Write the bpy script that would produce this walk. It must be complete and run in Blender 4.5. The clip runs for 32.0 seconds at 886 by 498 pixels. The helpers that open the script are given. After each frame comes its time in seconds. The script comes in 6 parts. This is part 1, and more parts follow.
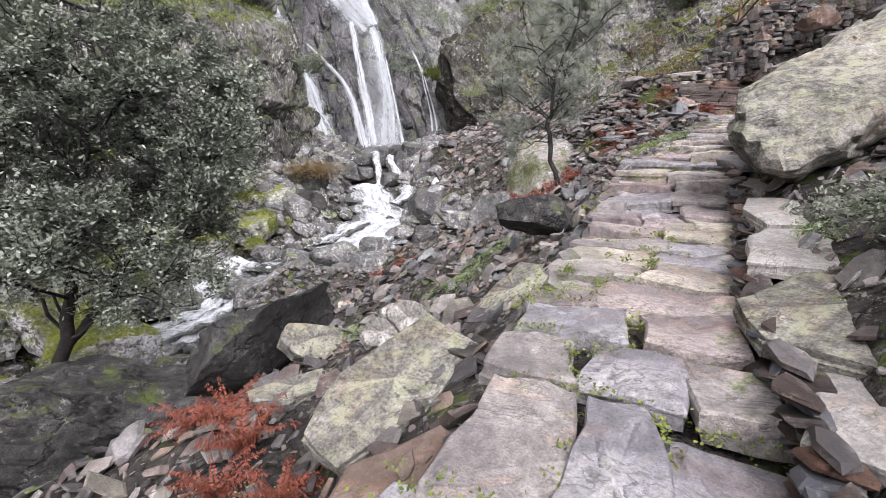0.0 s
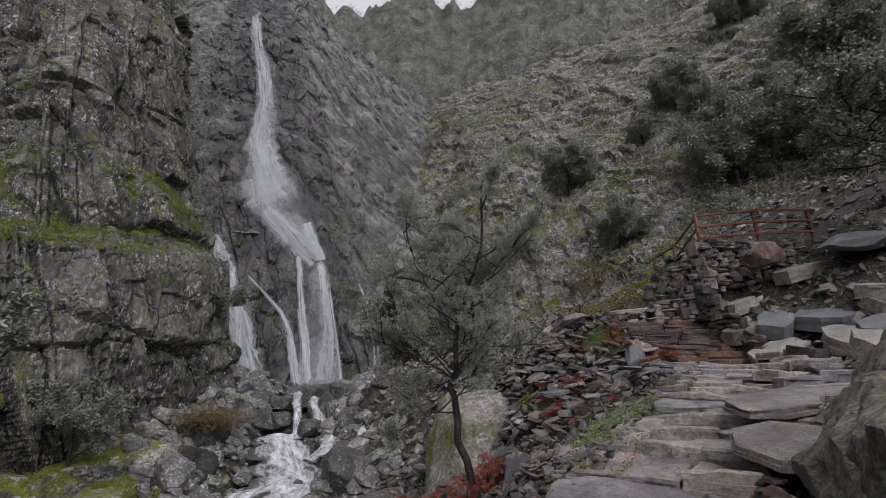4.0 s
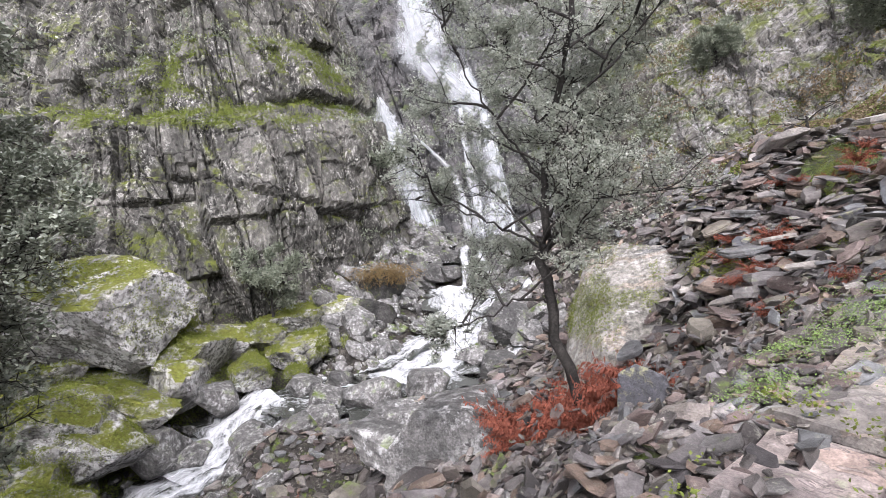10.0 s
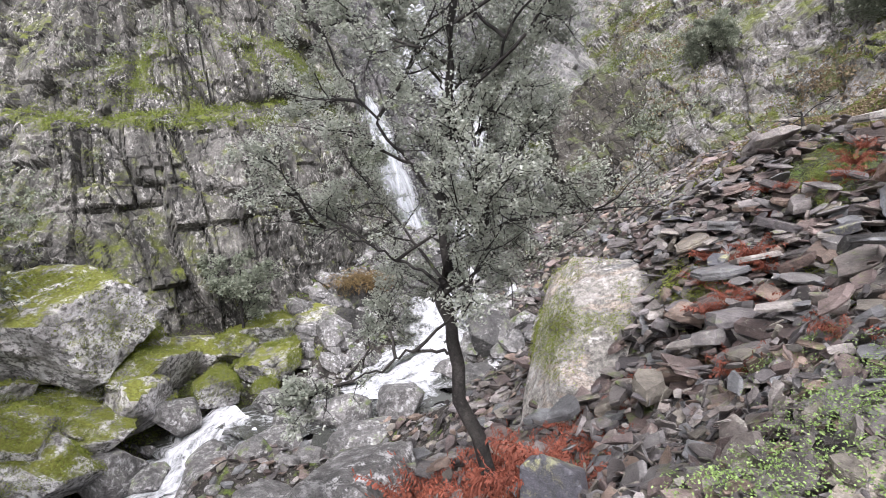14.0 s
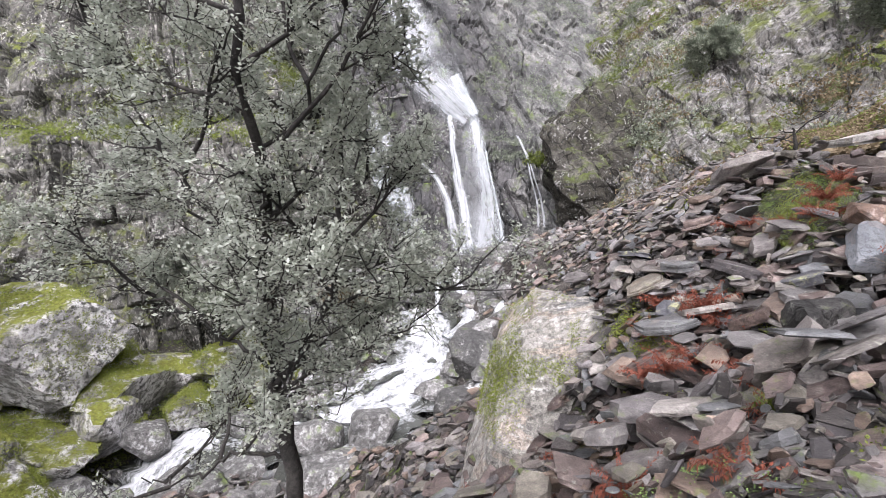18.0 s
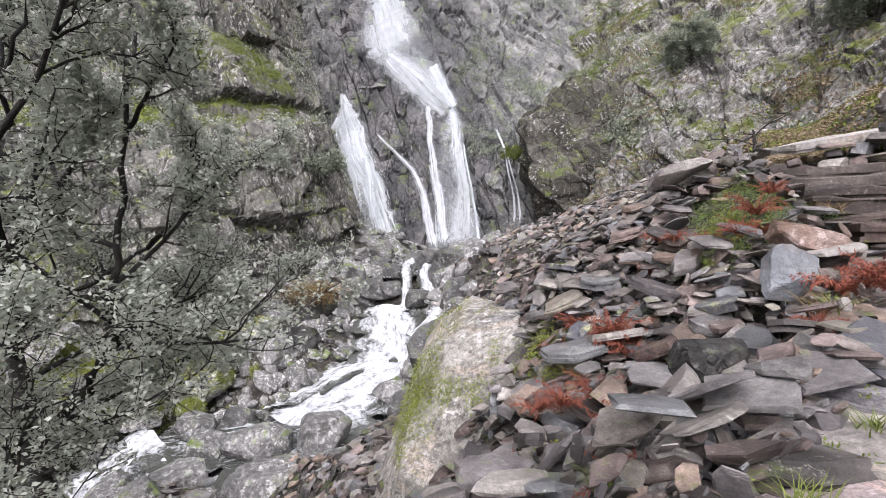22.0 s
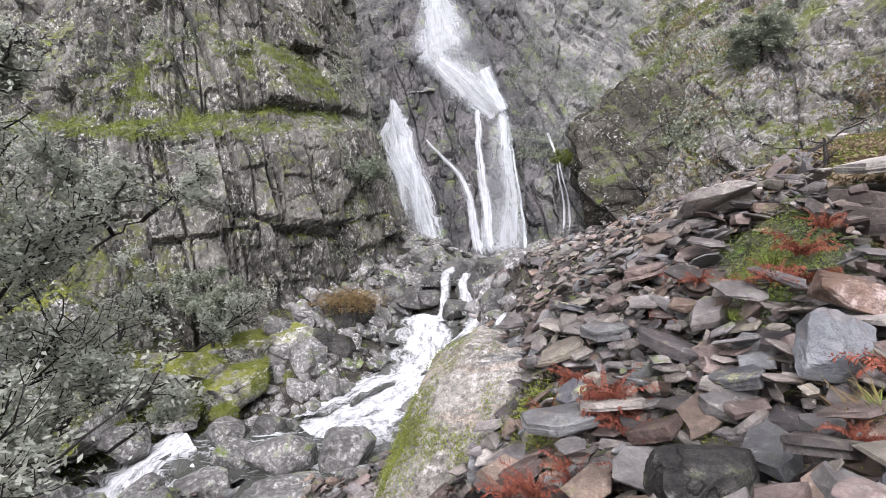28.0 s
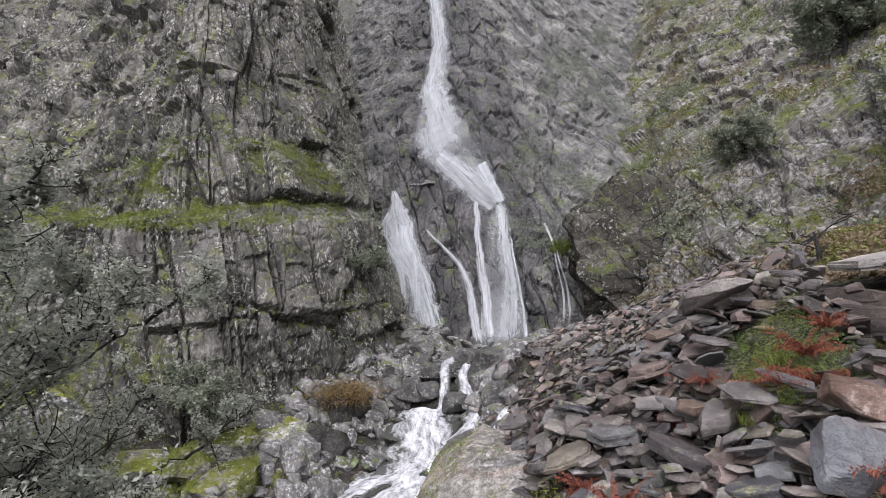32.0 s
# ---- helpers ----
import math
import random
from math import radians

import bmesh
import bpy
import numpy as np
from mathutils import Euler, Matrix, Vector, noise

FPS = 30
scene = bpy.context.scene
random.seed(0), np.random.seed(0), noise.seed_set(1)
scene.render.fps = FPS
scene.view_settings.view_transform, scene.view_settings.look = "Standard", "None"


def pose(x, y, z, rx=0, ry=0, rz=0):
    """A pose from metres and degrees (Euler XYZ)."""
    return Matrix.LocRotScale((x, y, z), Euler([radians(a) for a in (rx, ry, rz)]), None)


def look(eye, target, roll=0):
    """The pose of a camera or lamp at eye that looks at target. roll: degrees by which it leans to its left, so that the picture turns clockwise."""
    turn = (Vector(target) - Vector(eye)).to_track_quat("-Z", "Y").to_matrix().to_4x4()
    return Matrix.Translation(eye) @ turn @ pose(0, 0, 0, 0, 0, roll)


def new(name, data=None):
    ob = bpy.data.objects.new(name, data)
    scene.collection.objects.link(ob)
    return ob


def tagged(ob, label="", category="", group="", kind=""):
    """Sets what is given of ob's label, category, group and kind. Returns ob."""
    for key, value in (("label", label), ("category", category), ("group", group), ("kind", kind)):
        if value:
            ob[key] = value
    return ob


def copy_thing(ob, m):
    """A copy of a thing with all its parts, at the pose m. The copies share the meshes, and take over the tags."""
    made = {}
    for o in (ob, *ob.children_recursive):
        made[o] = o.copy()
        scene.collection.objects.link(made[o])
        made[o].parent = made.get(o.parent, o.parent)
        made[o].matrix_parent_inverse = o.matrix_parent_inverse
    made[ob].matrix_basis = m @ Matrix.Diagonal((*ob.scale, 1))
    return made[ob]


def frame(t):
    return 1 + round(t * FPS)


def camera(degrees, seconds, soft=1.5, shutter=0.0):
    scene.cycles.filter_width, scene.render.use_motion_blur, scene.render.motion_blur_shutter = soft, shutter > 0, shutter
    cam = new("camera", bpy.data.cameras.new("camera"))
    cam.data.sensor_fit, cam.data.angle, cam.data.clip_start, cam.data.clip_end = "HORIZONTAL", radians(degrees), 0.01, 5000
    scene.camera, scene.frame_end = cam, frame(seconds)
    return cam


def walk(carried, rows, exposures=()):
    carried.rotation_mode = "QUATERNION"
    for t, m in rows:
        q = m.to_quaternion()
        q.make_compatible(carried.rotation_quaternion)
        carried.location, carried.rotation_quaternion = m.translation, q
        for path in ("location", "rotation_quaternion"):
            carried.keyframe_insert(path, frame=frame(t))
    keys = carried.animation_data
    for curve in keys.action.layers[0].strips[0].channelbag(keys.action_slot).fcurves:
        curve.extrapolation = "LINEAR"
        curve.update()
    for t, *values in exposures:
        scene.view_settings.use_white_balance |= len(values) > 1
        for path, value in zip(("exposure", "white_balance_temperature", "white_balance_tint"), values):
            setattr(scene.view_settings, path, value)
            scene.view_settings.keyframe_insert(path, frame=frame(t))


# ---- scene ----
cam = camera(84.3, 32.0, soft=0.65)
METRES, EYE, TILT, LEAN, TURN = 13.0, 1.25, -11.0, 0.0, 0.0
ROWS = [
    (0.0, 0.0, 0.0, 0.0, 0.0, 0.0, -0.0),
    (0.5, 0.0056, 0.0019, 0.0002, -5.17, 5.66, 0.89),
    (1.0, 0.0039, 0.0009, 0.0025, -5.8, 15.05, 1.06),
    (1.5, 0.0034, -0.0023, 0.0107, -5.15, 22.8, 1.03),
    (2.0, 0.0033, -0.004, 0.0145, -4.22, 29.94, 0.9),
    (2.5, 0.0057, -0.003, 0.0121, -2.94, 33.3, 0.7),
    (4.5, 0.1661, 0.354, 0.1366, -4.4, 24.91, 1.2),
    (5.0, 0.191, 0.4097, 0.1529, 2.09, 24.28, 0.22),
    (5.5, 0.1845, 0.4151, 0.153, 9.59, 22.7, -0.98),
    (6.0, 0.186, 0.4158, 0.1525, 14.93, 18.56, -1.15),
    (6.5, 0.1864, 0.4157, 0.1525, 17.05, 16.05, -1.33),
    (7.0, 0.1891, 0.4178, 0.1504, 17.74, 14.84, -1.28),
    (7.5, 0.195, 0.4221, 0.1493, 17.9, 13.75, -1.11),
    (8.0, 0.2014, 0.4277, 0.1514, 17.97, 12.27, -0.83),
    (8.5, 0.2062, 0.4312, 0.1564, 18.0, 11.0, -0.55),
    (9.0, 0.2107, 0.4378, 0.1586, 17.98, 9.87, -0.37),
    (9.5, 0.2159, 0.4494, 0.1584, 17.94, 9.14, -0.17),
    (10.0, 0.2207, 0.4621, 0.1644, 17.89, 8.75, -0.03),
    (10.5, 0.2258, 0.4726, 0.1712, 17.85, 8.5, 0.08),
    (11.0, 0.2317, 0.4828, 0.1718, 17.84, 8.37, 0.15),
    (11.5, 0.2415, 0.4967, 0.1746, 17.86, 8.29, 0.24),
    (12.0, 0.2493, 0.5082, 0.1808, 17.9, 8.3, 0.29),
    (12.5, 0.2543, 0.5229, 0.1841, 17.95, 8.35, 0.32),
    (13.0, 0.2572, 0.5375, 0.1887, 18.01, 8.41, 0.32),
    (13.5, 0.261, 0.5489, 0.1964, 18.07, 8.53, 0.31),
    (14.0, 0.2695, 0.5595, 0.199, 18.17, 8.64, 0.29),
    (14.5, 0.2808, 0.5685, 0.203, 18.25, 8.75, 0.28),
    (16.5, 0.3111, 0.6042, 0.226, 18.67, 9.1, 0.18),
    (17.0, 0.3179, 0.6122, 0.2348, 18.91, 9.17, 0.04),
    (17.5, 0.3251, 0.6199, 0.2381, 19.11, 9.21, -0.04),
    (18.0, 0.3378, 0.6298, 0.2432, 19.37, 9.21, -0.15),
    (18.5, 0.3465, 0.6366, 0.2491, 19.59, 9.24, -0.22),
    (19.0, 0.3528, 0.6431, 0.2522, 19.78, 9.22, -0.33),
    (19.5, 0.3586, 0.6534, 0.2526, 19.87, 9.14, -0.49),
    (20.0, 0.3636, 0.6639, 0.2564, 19.83, 8.95, -0.6),
    (20.5, 0.3706, 0.6702, 0.2636, 19.58, 8.72, -0.68),
    (21.0, 0.3769, 0.675, 0.2655, 19.2, 8.57, -0.67),
    (21.5, 0.3875, 0.6824, 0.2659, 18.57, 8.38, -0.67),
    (22.0, 0.3993, 0.6891, 0.2701, 17.83, 8.14, -0.64),
    (22.5, 0.4078, 0.6944, 0.2769, 16.95, 7.89, -0.55),
    (23.0, 0.4127, 0.7002, 0.2799, 16.26, 7.7, -0.47),
    (23.5, 0.4194, 0.7125, 0.2788, 15.67, 7.47, -0.44),
    (24.0, 0.426, 0.7268, 0.2837, 15.3, 7.14, -0.45),
    (24.5, 0.4307, 0.7367, 0.2885, 15.27, 6.86, -0.49),
    (25.0, 0.4371, 0.7463, 0.293, 15.96, 6.6, -0.65),
    (25.5, 0.441, 0.7525, 0.2982, 17.37, 6.44, -0.89),
    (27.5, 0.4404, 0.7565, 0.3067, 23.57, 7.32, -2.33),
    (28.0, 0.4415, 0.7559, 0.3077, 24.18, 8.17, -2.62),
    (28.5, 0.4426, 0.7546, 0.3092, 24.48, 9.12, -2.79),
    (29.0, 0.4427, 0.7534, 0.3099, 24.61, 10.39, -2.9),
    (29.5, 0.4424, 0.753, 0.3098, 24.58, 11.76, -2.96),
    (30.0, 0.4424, 0.7529, 0.3104, 24.49, 12.98, -2.96),
    (30.5, 0.4426, 0.7519, 0.3118, 24.36, 14.38, -2.92),
    (31.0, 0.4427, 0.751, 0.3129, 24.23, 15.63, -2.86),
    (31.5, 0.4424, 0.7506, 0.3142, 24.13, 17.06, -2.79),
    (32.0, 0.4419, 0.7504, 0.3153, 24.07, 18.31, -2.73),
]


def eye_pose(x, y, z, yaw, pitch, roll):
    return pose(0, 0, EYE, TILT, LEAN, TURN) @ pose(METRES * x, METRES * y, METRES * z, 90 + pitch, roll, yaw)


# the climb between 2.5 and 4.5 s, at an even pace
GAP = []
a, b, pace = ROWS[5], ROWS[6], 1 / 1.95
for step in range(1, 20):
    k = step / 10
    u = pace * (k - 0.05)
    turn_u = (k / 2) ** 2 * (3 - k)
    GAP.append((2.5 + k, *[a[i] + (b[i] - a[i]) * u for i in (1, 2, 3)], *[a[i] + (b[i] - a[i]) * turn_u for i in (4, 5, 6)]))
path_rows = sorted(ROWS + GAP)
STOPS = [(0.0, 1.96), (0.6, 1.91), (1.0, 1.72), (1.5, 1.09), (2.0, 0.29), (2.5, 0.14), (4.5, 0.74), (5.0, 0.88), (5.5, 1.21), (6.0, 1.56), (7.0, 1.96),
         (8.0, 2.04), (9.0, 2.09), (18.0, 2.13), (20.0, 2.08), (23.0, 2.04), (24.0, 1.99), (25.5, 1.96), (28.0, 2.02), (29.0, 1.99), (30.0, 1.89), (31.0, 1.68), (32.0, 1.47)]
EXPOSURES = [(t, stops, 6250, 20) for t, stops in STOPS]
walk(cam, [(r[0], eye_pose(*r[1:])) for r in path_rows], EXPOSURES)

# ---- light: an overcast sky ----
world = bpy.data.worlds.new("world")
scene.world = world
world.use_nodes = True
wn, wl = world.node_tree.nodes, world.node_tree.links
wn.clear()
sky = wn.new("ShaderNodeTexSky")
sky.sky_type, sky.sun_disc = "NISHITA", False
sky.sun_elevation, sky.sun_rotation = radians(48), radians(150)
sky.air_density, sky.dust_density, sky.ozone_density = 1.0, 1.5, 1.0
grey = wn.new("ShaderNodeHueSaturation")
grey.inputs["Saturation"].default_value = 0.04
grey.inputs["Value"].default_value = 1.35
back = wn.new("ShaderNodeBackground")
back.inputs["Strength"].default_value = 0.14
wout = wn.new("ShaderNodeOutputWorld")
wl.new(sky.outputs[0], grey.inputs["Color"])
wl.new(grey.outputs[0], back.inputs["Color"])
wl.new(back.outputs[0], wout.inputs["Surface"])
sun = new("sun", bpy.data.lights.new("sun", "SUN"))
sun.data.energy, sun.data.angle, sun.data.color = 0.75, radians(32), (1.0, 0.98, 0.95)
# the light falls from behind the walker and from above
sun.matrix_world = look((6, -18, 30), (0, 8, 0))

# ---- materials ----
def material(name):
    m = bpy.data.materials.new(name)
    m.use_nodes = True
    m.node_tree.nodes.clear()
    return m


class Nodes:
    """Short forms for building a node tree."""

    def __init__(self, m):
        self.t, self.m = m.node_tree, m

    def n(self, kind, **values):
        node = self.t.nodes.new(kind)
        for key, value in values.items():
            node.inputs[key.replace("_", " ")].default_value = value
        return node

    def link(self, a, b):
        self.t.links.new(a, b)

    def coords(self, scale=(1, 1, 1), kind="Object", turn=(0, 0, 0)):
        c = self.n("ShaderNodeTexCoord")
        mp = self.n("ShaderNodeMapping")
        mp.inputs["Scale"].default_value = scale
        mp.inputs["Rotation"].default_value = turn
        self.link(c.outputs[kind], mp.inputs["Vector"])
        return mp.outputs[0]

    def noise(self, vec, scale, detail=4.0, rough=0.6, distort=0.0):
        nz = self.n("ShaderNodeTexNoise", Scale=scale, Detail=detail, Roughness=rough, Distortion=distort)
        self.link(vec, nz.inputs["Vector"])
        return nz.outputs["Fac"]

    def ramp(self, fac, stops):
        r = self.n("ShaderNodeValToRGB")
        el = r.color_ramp.elements
        while len(el) < len(stops):
            el.new(0.5)
        for e, (pos, col) in zip(el, stops):
            e.position = pos
            e.color = (*col, 1) if len(col) == 3 else (col[0], col[0], col[0], 1)
        self.link(fac, r.inputs["Fac"])
        return r.outputs["Color"]

    def band(self, fac, lo, hi):
        r = self.n("ShaderNodeMapRange")
        r.inputs["From Min"].default_value, r.inputs["From Max"].default_value = lo, hi
        self.link(fac, r.inputs["Value"])
        return r.outputs[0]

    def mix(self, fac, a, b, mode="MIX"):
        mx = self.n("ShaderNodeMix")
        mx.data_type, mx.blend_type = "RGBA", mode
        for sock, v in ((mx.inputs[0], fac), (mx.inputs[6], a), (mx.inputs[7], b)):
            if hasattr(v, "is_linked"):
                self.link(v, sock)
            else:
                sock.default_value = v if not isinstance(v, tuple) else (*v, 1)
        return mx.outputs[2]

    def math(self, op, a, b=0.0):
        mt = self.n("ShaderNodeMath")
        mt.operation = op
        for sock, v in zip(mt.inputs, (a, b)):
            if hasattr(v, "is_linked"):
                self.link(v, sock)
            else:
                sock.default_value = v
        return mt.outputs[0]

    def up(self):
        g = self.n("ShaderNodeNewGeometry")
        s = self.n("ShaderNodeSeparateXYZ")
        self.link(g.outputs["Normal"], s.inputs[0])
        return s.outputs["Z"]

    def chance(self, island=False):
        if island:
            return self.n("ShaderNodeNewGeometry").outputs["Random Per Island"]
        return self.n("ShaderNodeObjectInfo").outputs["Random"]

    def finish(self, colour, rough=0.85, bump=None, depth=0.02, strength=0.6, metal=0.0, spec=0.3):
        b = self.n("ShaderNodeBsdfPrincipled", Metallic=metal)
        b.inputs["Specular IOR Level"].default_value = spec
        for key, v in (("Base Color", colour), ("Roughness", rough)):
            if hasattr(v, "is_linked"):
                self.link(v, b.inputs[key])
            else:
                b.inputs[key].default_value = v if not isinstance(v, tuple) else (*v, 1)
        if bump is not None:
            bp = self.n("ShaderNodeBump", Strength=strength, Distance=depth)
            self.link(bump, bp.inputs["Height"])
            self.link(bp.outputs[0], b.inputs["Normal"])
        out = self.n("ShaderNodeOutputMaterial")
        self.link(b.outputs[0], out.inputs["Surface"])
        return self.m


def rock_material(name, dark, mid, pale, scale=1.0, lichen=(0.45, 0.45, 0.40), lichen_amount=0.5, moss_amount=0.4,
                  moss=(0.075, 0.105, 0.02), island=None, stretch=(1, 1, 1), tints=None, wet=0.0, depth=0.03, crust=None, flakes=0.0, spot=4.5, line=0.35, runs=None, plates=0.0, mottle=1.0):
    """Weathered slate and schist: mottled stone, pale lichen spots and moss on what faces up."""
    q = Nodes(material(name))
    v = q.coords(stretch)
    big = q.noise(v, 0.6 * scale, 5, 0.6)
    fine = q.noise(v, 7.0 * scale, 8, 0.7)
    grit = q.noise(v, 34.0 * scale, 4, 0.7)
    col = q.ramp(big, [(0.3, dark), (0.5, mid), (0.72, pale)])
    shade = q.ramp(fine, [(0.28, (1 - 0.78 * mottle,)), (0.5, (1.0,)), (0.7, (1 + 0.8 * mottle,))])
    col = q.mix(1.0, col, shade, "MULTIPLY")
    col = q.mix(1.0, col, q.ramp(grit, [(0.3, (1 - 0.55 * mottle,)), (0.7, (1 + 0.55 * mottle,))]), "MULTIPLY")
    split = None
    if flakes:
        bent = q.n("ShaderNodeVectorMath")
        bent.operation = "ADD"
        wob = q.n("ShaderNodeTexNoise", Scale=3.0 * scale, Detail=3.0)
        q.link(v, wob.inputs["Vector"])
        q.link(v, bent.inputs[0]), q.link(q.mix(1.0, wob.outputs["Color"], (0.3, 0.3, 0.3), "MULTIPLY"), bent.inputs[1])
        vor = q.n("ShaderNodeTexVoronoi", Scale=flakes)
        vor.feature = "DISTANCE_TO_EDGE"
        q.link(bent.outputs[0], vor.inputs["Vector"])
        split = q.band(vor.outputs["Distance"], 0.0, 0.05)
        col = q.mix(1.0, col, q.ramp(split, [(0.0, (line,)), (0.6, (1.0,))]), "MULTIPLY")
    if plates:
        # cleaved slate: thin plates broken off one behind the other
        level = q.math("MULTIPLY", q.noise(q.coords((stretch[0] * 0.55, stretch[1] * 1.5, stretch[2])), plates, 6, 0.6, 0.5), 16.0)
        split = q.math("FLOOR", level)
        shown = q.band(q.noise(v, plates * 1.3, 3, 0.6), 0.42, 0.6)
        rim = q.math("MULTIPLY", q.math("SUBTRACT", 1.0, q.band(q.math("FRACT", level), 0.0, 0.34)), shown)
        col = q.mix(1.0, col, q.ramp(rim, [(0.0, (1.0,)), (1.0, (line,))]), "MULTIPLY")
        pale = q.n("ShaderNodeTexWhiteNoise")
        pale.noise_dimensions = "1D"
        q.link(split, pale.inputs["W"])
        col = q.mix(1.0, col, q.ramp(pale.outputs["Value"], [(0.0, (0.72, 0.74, 0.8)), (0.45, (1.0, 1.0, 1.0)), (0.8, (1.22, 1.18, 1.12)), (1.0, (1.12, 0.96, 0.86))]), "MULTIPLY")
    if tints:
        pick = q.chance(island == "island")
        tint = q.ramp(pick, [(i / len(tints), t) for i, t in enumerate(tints)])
        q.t.nodes[-1].color_ramp.interpolation = "CONSTANT"
        col = q.mix(1.0, col, tint, "MULTIPLY")
    if runs:
        # dark and wet along the water's line down the face, dry and paler away from it
        at = q.n("ShaderNodeSeparateXYZ")
        q.link(q.n("ShaderNodeTexCoord").outputs["Object"], at.inputs[0])
        away = q.math("ABSOLUTE", q.math("ADD", at.outputs["X"], q.math("ADD", q.math("MULTIPLY", at.outputs["Z"], runs[1]), runs[0])))
        away = q.math("ADD", away, q.math("MULTIPLY", q.noise(v, 0.35, 5, 0.65), runs[2]))
        dry = q.band(away, runs[3], runs[4])
        col = q.mix(dry, col, q.mix(1.0, col, (2.0, 2.05, 1.95), "MULTIPLY"))
    if lichen_amount:
        spots = q.noise(v, spot * scale, 9, 0.8)
        where = q.noise(v, 0.9 * scale, 3, 0.5)
        f = q.math("MULTIPLY", q.band(spots, 0.62 - 0.2 * lichen_amount, 0.70 - 0.2 * lichen_amount), q.band(where, 0.35, 0.6))
        col = q.mix(q.math("MULTIPLY", f, 0.85), col, lichen)
    if crust:
        f = q.math("MULTIPLY", q.band(q.noise(v, 4.5 * scale, 9, 0.8), 0.48, 0.62), q.band(q.up(), -0.1, 0.4))
        col = q.mix(q.math("MULTIPLY", f, 0.62), col, crust)
    if moss_amount:
        mz = q.noise(v, 1.1 * scale, 6, 0.7)
        f = q.math("MULTIPLY", q.band(mz, 0.66 - 0.3 * moss_amount, 0.76 - 0.3 * moss_amount), q.band(q.up(), 0.1, 0.65))
        green = q.ramp(fine, [(0.3, tuple(c * 0.45 for c in moss)), (0.7, tuple(c * 1.5 for c in moss))])
        col = q.mix(f, col, green)
    bump = q.math("ADD", q.math("MULTIPLY", fine, 0.7), q.math("MULTIPLY", grit, 0.3))
    if split is not None:
        bump = q.math("ADD", bump, q.math("MULTIPLY", split, 0.35))
    rough = q.band(fine, 0.0, 1.0)
    rough = q.math("ADD", q.math("MULTIPLY", rough, 0.35), 0.6 - wet * 0.35)
    return q.finish(col, rough, bump, depth * 1.4, 1.0, spec=0.16 + 0.2 * wet)


M_CLIFF = rock_material("cliff_rock", (0.023, 0.0225, 0.02), (0.069, 0.067, 0.06), (0.154, 0.148, 0.132), 0.9, (0.43, 0.42, 0.385), 0.5, 0.55, moss=(0.085, 0.1, 0.018), stretch=(1, 1, 0.7), depth=0.08, flakes=0.7, spot=6.0, line=0.14, mottle=0.85)
M_WETROCK = rock_material("wet_rock", (0.015, 0.015, 0.015), (0.04, 0.039, 0.039), (0.11, 0.104, 0.102), 0.7, (0.3, 0.3, 0.28), 0.3, 0.35, wet=0.5, stretch=(1, 1, 0.6), depth=0.08, flakes=0.6, runs=(6.5, 0.29, 7.0, 8.0, 11.5))
# the far woods' colours are raised to imitate haze in the distance
M_FAR = rock_material("far_woods_hazed", (0.056, 0.058, 0.05), (0.103, 0.103, 0.09), (0.175, 0.171, 0.152), 0.3, (0.1, 0.1, 0.085), 0.3, 0.6, moss=(0.04, 0.048, 0.016), depth=0.3)
M_MOSSROCK = rock_material("moss_covered_rock", (0.05, 0.05, 0.045), (0.11, 0.106, 0.098), (0.25, 0.243, 0.226), 1.4, (0.6, 0.595, 0.585), 0.85, 0.85, moss=(0.12, 0.13, 0.026), depth=0.05, flakes=1.2, spot=4.2)
M_DARKROCK = rock_material("dark_mossy_rock", (0.012, 0.012, 0.011), (0.03, 0.029, 0.027), (0.078, 0.074, 0.07), 2.2, (0.2, 0.2, 0.18), 0.3, 0.4, moss=(0.05, 0.065, 0.015), wet=0.1, depth=0.03, flakes=2.0)
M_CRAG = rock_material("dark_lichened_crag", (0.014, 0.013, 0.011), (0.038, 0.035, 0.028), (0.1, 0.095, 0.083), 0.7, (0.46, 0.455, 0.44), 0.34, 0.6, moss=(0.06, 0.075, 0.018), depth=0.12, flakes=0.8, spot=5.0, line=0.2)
M_HILL = rock_material("hillside_rock_and_scrub", (0.042, 0.041, 0.034), (0.118, 0.112, 0.1), (0.235, 0.225, 0.21), 0.55, (0.44, 0.435, 0.43), 0.58, 0.64, moss=(0.085, 0.1, 0.024), depth=0.15, flakes=0.5)
# gravel tones are halved, so that gaps between the stones read as deep shade
M_GROUND = rock_material("ground_gravel", (0.014, 0.013, 0.011), (0.036, 0.032, 0.028), (0.085, 0.076, 0.066), 2.6, (0.3, 0.29, 0.26), 0.4, 0.36, depth=0.04, flakes=5.0, line=0.3)
SLATE_TINTS = [(1.0, 1.0, 1.0), (0.5, 0.48, 0.5), (1.25, 0.98, 0.8), (0.9, 0.97, 1.02), (1.1, 0.9, 0.84), (1.55, 1.5, 1.42), (0.6, 0.57, 0.55), (1.15, 1.1, 0.94), (0.75, 0.6, 0.57), (1.35, 1.3, 1.28), (0.95, 0.92, 0.94), (1.15, 1.06, 0.98), (0.42, 0.39, 0.38)]
M_SLATE = rock_material("slate_stone", (0.033, 0.031, 0.03), (0.088, 0.083, 0.079), (0.21, 0.201, 0.193), 2.5, (0.3, 0.3, 0.25), 0.25, 0.25, island="island", tints=SLATE_TINTS, wet=0.75, depth=0.015, stretch=(1, 1, 1.6), mottle=0.6)
